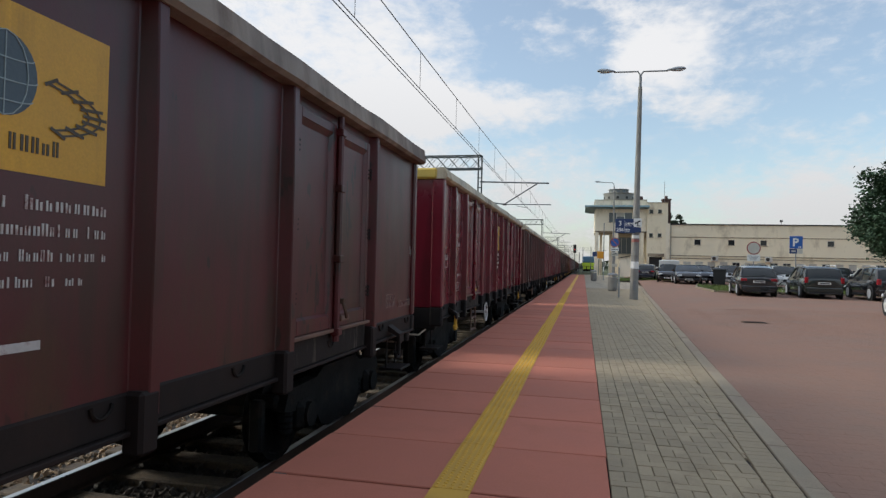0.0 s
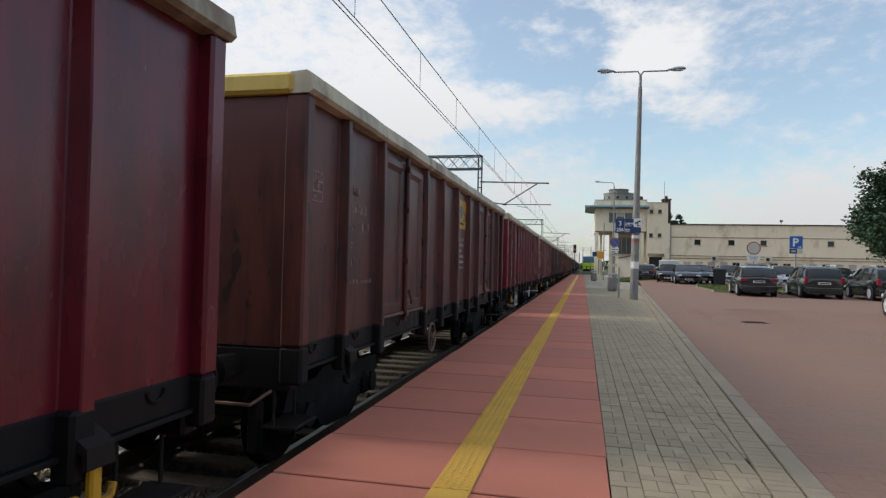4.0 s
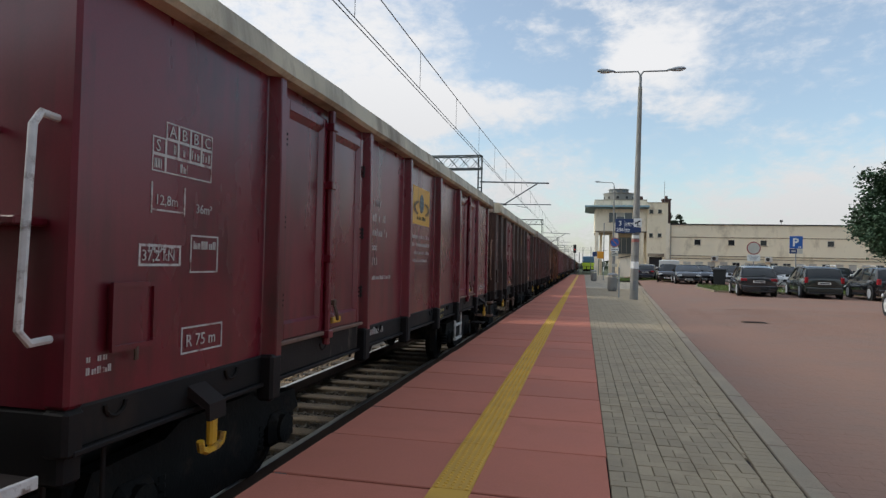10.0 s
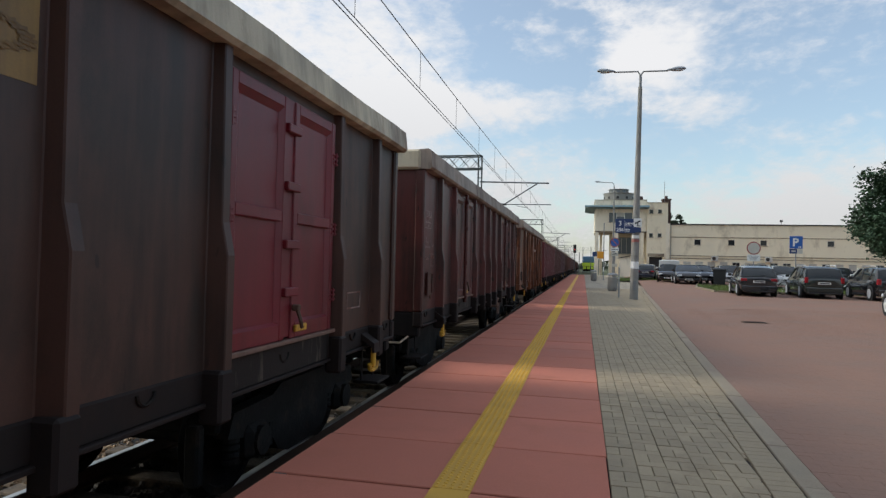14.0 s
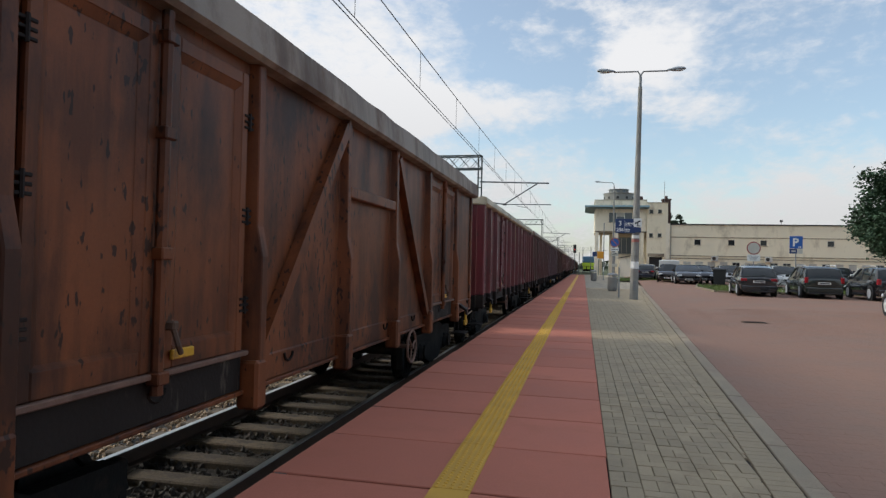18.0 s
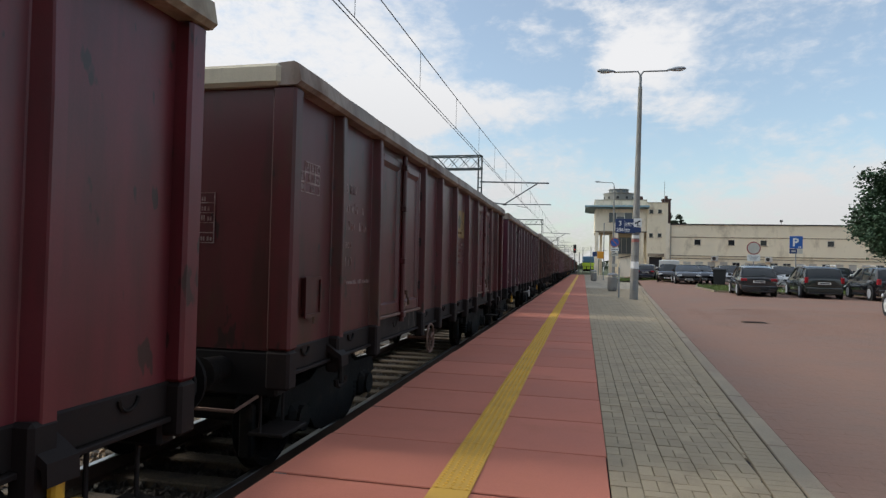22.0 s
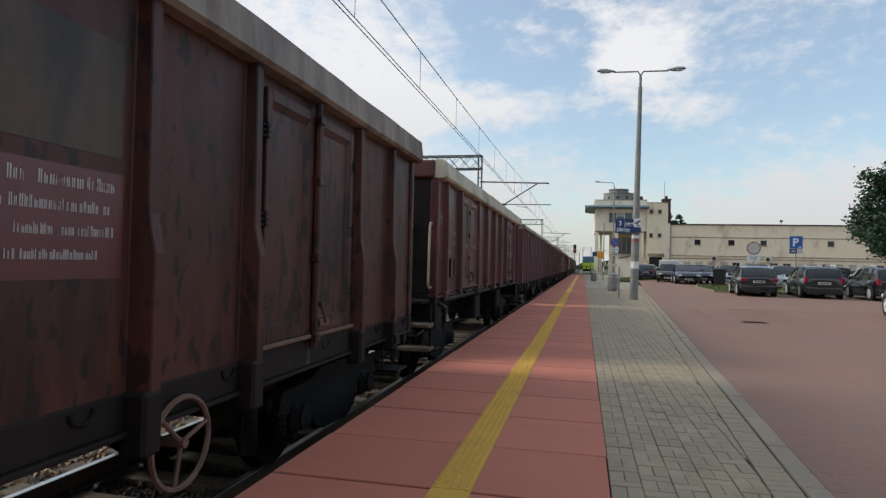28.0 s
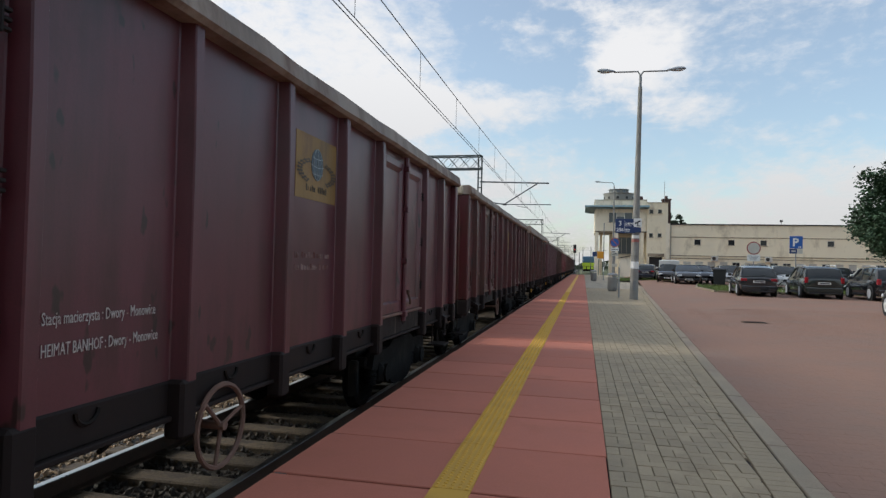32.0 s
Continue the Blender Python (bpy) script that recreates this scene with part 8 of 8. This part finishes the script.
# rubbish container with wheels and lid
BIN_BLACK = material("black_container_plastic", (0.014, 0.015, 0.017), 0.5, vary=0.12, bump=0.1)
cont = thing("waste_container", pose(9.05, 45.4, ground_z(9.05, 45.4) + 0.03, 0, 0, -12), "black four-wheeled waste container on the grass", "waste container")
s = Shape()
s.add([(-0.34, -0.42, 0.15), (0.34, -0.42, 0.15), (0.34, 0.42, 0.15), (-0.34, 0.42, 0.15), (-0.42, -0.50, 1.10), (0.42, -0.50, 1.10), (0.42, 0.50, 1.10), (-0.42, 0.50, 1.10)],
      [(3, 2, 1, 0), (4, 5, 6, 7), (0, 1, 5, 4), (1, 2, 6, 5), (2, 3, 7, 6), (3, 0, 4, 7)])
part("tub", s, BIN_BLACK, cont)
part("lid", Shape().prism([(-0.54, 1.10), (-0.54, 1.16), (-0.2, 1.26), (0.2, 1.26), (0.54, 1.16), (0.54, 1.10)], -0.45, 0.45, lambda y, z, x: (x, y, z)), BIN_BLACK, cont)
for x in (-0.28, 0.28):
    for y in (-0.28, 0.28):
        part("wheel", Shape().lathe([(0.03, -0.03), (0.08, -0.025), (0.08, 0.025), (0.03, 0.03)], (x, y, 0.08), (1, 0, 0), 12), TYRE, cont)

# bicycle leaning behind the cars
bike = thing("bicycle", pose(9.75, 35.6, ground_z(9.75, 35.6) + 0.005, 0, 8, -70), "grey bicycle standing between the parked cars", "bicycle")
for y in (-0.52, 0.52):
    w = part("wheel", Shape().pipe([(0, y + 0.33 * math.cos(a), 0.34 + 0.33 * math.sin(a)) for a in [2 * math.pi * k / 24 for k in range(24)]], 0.018, 6, True), TYRE, bike)
    sp = Shape()
    for k in range(10):
        a = 2 * math.pi * k / 10
        sp.rod((0, y, 0.34), (0, y + 0.32 * math.cos(a), 0.34 + 0.32 * math.sin(a)), 0.003, 4)
    part("spokes", sp, ALLOY, w)
part("frame", Shape().rod((0, -0.52, 0.34), (0, -0.1, 0.30), 0.014, 6).rod((0, -0.1, 0.30), (0, -0.22, 0.85), 0.016, 6).rod((0, -0.1, 0.30), (0, 0.36, 0.80), 0.018, 6).rod((0, -0.2, 0.78), (0, 0.36, 0.82), 0.016, 6).rod((0, -0.52, 0.34), (0, -0.2, 0.78), 0.012, 6).rod((0, 0.52, 0.34), (0, 0.34, 0.95), 0.016, 6), ALLOY, bike)
part("handlebar", Shape().pipe([(-0.28, 0.22, 1.0), (-0.2, 0.34, 1.0), (0.2, 0.34, 1.0), (0.28, 0.22, 1.0)], 0.013, 6), STEEL_DARK, bike)
part("saddle", Shape().box(-0.07, 0.07, -0.36, -0.10, 0.86, 0.91, 0.03), PLASTIC, bike)

# ---------------------------------------------------------------- clouds
R_SKY = 3000.0
# cloud masses as (across, up, half width, half height, density), in parts of the dome's radius
CLOUD_MASSES = [(-0.44, 0.31, 0.24, 0.15, 0.74), (-0.22, 0.243, 0.20, 0.036, 0.8), (0.075, 0.31, 0.085, 0.075, 0.85), (0.155, 0.235, 0.06, 0.022, 0.5),
                (-0.085, 0.335, 0.06, 0.035, 0.5), (0.26, 0.365, 0.13, 0.045, 0.35), (0.46, 0.12, 0.24, 0.075, 0.42), (-0.22, 0.14, 0.28, 0.06, 0.55)]


def cloud_material():
    """Thin clouds: white where they are dense, clear between, hazier towards the horizon."""
    m = bpy.data.materials.new("thin_clouds")
    m.use_nodes = True
    n, l = m.node_tree.nodes, m.node_tree.links
    n.clear()
    out = n.new("ShaderNodeOutputMaterial")
    mix = n.new("ShaderNodeMixShader")
    clear = n.new("ShaderNodeBsdfTransparent")
    glow = n.new("ShaderNodeEmission")
    tc = n.new("ShaderNodeTexCoord")

    def mapped(scale, vector, location=(0, 0, 0)):
        mp = n.new("ShaderNodeMapping")
        mp.inputs["Scale"].default_value, mp.inputs["Location"].default_value = scale, location
        l.new(vector, mp.inputs["Vector"])
        return mp.outputs["Vector"]

    def noise_node(vector, scale, detail, rough, warp=0.0):
        t = n.new("ShaderNodeTexNoise")
        t.inputs["Scale"].default_value, t.inputs["Detail"].default_value, t.inputs["Roughness"].default_value, t.inputs["Distortion"].default_value = scale, detail, rough, warp
        l.new(vector, t.inputs["Vector"])
        return t

    def calc(op, a, b, c=None):
        x = n.new("ShaderNodeMath")
        x.operation = op
        for i, v in enumerate((a, b, c)):
            if isinstance(v, bpy.types.NodeSocket):
                l.new(v, x.inputs[i])
            elif v is not None:
                x.inputs[i].default_value = v
        return x.outputs[0]

    k = 1 / R_SKY
    unit_v = mapped((k, k, k), tc.outputs["Object"])
    flat = mapped((k, k * 0.8, k * 1.9), tc.outputs["Object"], (3.7, 1.2, 0.4))
    big, small, fine_ = noise_node(flat, 3.2, 4, 0.55, 0.5), noise_node(flat, 9.5, 7, 0.62, 0.35), noise_node(flat, 34.0, 5, 0.6, 0.2)
    # the edges of the masses are torn by the noise
    warp = n.new("ShaderNodeVectorMath")
    warp.operation = "MULTIPLY_ADD"
    warp.inputs[1].default_value = (0.13, 0.0, 0.07)
    shifted = n.new("ShaderNodeVectorMath")
    shifted.operation = "SUBTRACT"
    shifted.inputs[1].default_value = (0.5, 0.5, 0.5)
    l.new(small.outputs["Color"], shifted.inputs[0])
    l.new(shifted.outputs[0], warp.inputs[0])
    l.new(unit_v, warp.inputs[2])
    sep = n.new("ShaderNodeSeparateXYZ")
    l.new(warp.outputs[0], sep.inputs["Vector"])
    total = calc("MULTIPLY", calc("SUBTRACT", big.outputs["Fac"], 0.5), 0.9)
    total = calc("MULTIPLY_ADD", calc("SUBTRACT", small.outputs["Fac"], 0.5), 1.15, total)
    total = calc("MULTIPLY_ADD", calc("SUBTRACT", fine_.outputs["Fac"], 0.5), 0.95, total)
    for cx, cz, w, h, d in CLOUD_MASSES:
        u = calc("MULTIPLY", calc("SUBTRACT", sep.outputs["X"], cx), 1 / w)
        v = calc("MULTIPLY", calc("SUBTRACT", sep.outputs["Z"], cz), 1 / h)
        r2 = calc("MULTIPLY_ADD", u, u, calc("MULTIPLY", v, v))
        bell = calc("MAXIMUM", calc("SUBTRACT", 1.0, calc("MULTIPLY", r2, 0.6)), 0.0)
        total = calc("MULTIPLY_ADD", bell, d, total)
    haze = n.new("ShaderNodeMapRange")
    haze.inputs[1].default_value, haze.inputs[2].default_value, haze.inputs[3].default_value, haze.inputs[4].default_value = 0.0, 0.17, 0.6, 0.0
    l.new(sep.outputs["Z"], haze.inputs[0])
    total = calc("ADD", total, haze.outputs[0])
    ramp = n.new("ShaderNodeMapRange")
    ramp.interpolation_type = "SMOOTHSTEP"
    ramp.inputs[1].default_value, ramp.inputs[2].default_value, ramp.inputs[3].default_value, ramp.inputs[4].default_value = 0.0, 0.80, 0.16, 0.97
    l.new(total, ramp.inputs[0])
    glow.inputs["Color"].default_value = (0.985, 0.985, 1.0, 1)
    glow.inputs["Strength"].default_value = 0.84
    # a thin overcast is brighter overhead than low down
    over = n.new("ShaderNodeMapRange")
    over.interpolation_type = "SMOOTHSTEP"
    over.inputs[1].default_value, over.inputs[2].default_value, over.inputs[3].default_value, over.inputs[4].default_value = 0.42, 0.95, 0.86, 2.5
    plain = n.new("ShaderNodeSeparateXYZ")
    l.new(unit_v, plain.inputs["Vector"])
    l.new(plain.outputs["Z"], over.inputs[0])
    low = n.new("ShaderNodeMapRange")
    low.inputs[1].default_value, low.inputs[2].default_value, low.inputs[3].default_value, low.inputs[4].default_value = 0.05, 0.30, 0.76, 1.0
    l.new(plain.outputs["Z"], low.inputs[0])
    l.new(calc("MULTIPLY", over.outputs[0], low.outputs[0]), glow.inputs["Strength"])
    l.new(ramp.outputs[0], mix.inputs[0])
    l.new(clear.outputs[0], mix.inputs[1])
    l.new(glow.outputs[0], mix.inputs[2])
    l.new(mix.outputs[0], out.inputs["Surface"])
    return m


dome = Shape()
rings, segs = 16, 48
pts = []
for i in range(rings):
    e = radians(-1.0 + 90.0 * i / rings)
    for k in range(segs):
        a = 2 * math.pi * k / segs
        pts.append((R_SKY * math.cos(e) * math.cos(a), R_SKY * math.cos(e) * math.sin(a), R_SKY * math.sin(e)))
pts.append((0, 0, R_SKY))
faces = [(i * segs + k, (i + 1) * segs + k, (i + 1) * segs + (k + 1) % segs, i * segs + (k + 1) % segs) for i in range(rings - 1) for k in range(segs)]
faces += [((rings - 1) * segs + k, rings * segs, (rings - 1) * segs + (k + 1) % segs) for k in range(segs)]
dome.add(pts, faces)
clouds = setting("backdrop", dome, cloud_material(), "thin white clouds drifting over a pale blue sky", "sky", smooth=True)


# ---------------------------------------------------------------- what moves
def motions():
    times = [0.5 * k for k in range(65)]
    for w, mid in TRAIN:
        walk(w, [(t, pose(TRACK_X, mid - travelled(t), RAIL_Z)) for t in times])
    # wheels roll with the way travelled; only wagons that come close
    turns = [(k / 10, -math.degrees(travelled(k / 10) / WHEEL_R)) for k in range(321)]
    for w, mid in TRAIN:
        if -10 < mid < 200:
            for bogie in w.children:
                for ws in bogie.children:
                    if ws.data is MESH_WHEELS:
                        y = ws.matrix_basis.translation.y
                        walk(ws, [(t, pose(0, y, WHEEL_R, -a)) for t, a in turns])
    # the clouds drift slowly to the left
    walk(clouds, [(0.0, pose(0, 0, 0, 0, 0, -0.95)), (16.0, pose(0, 0, 0)), (32.0, pose(0, 0, 0, 0, 0, 0.95))])


motions()
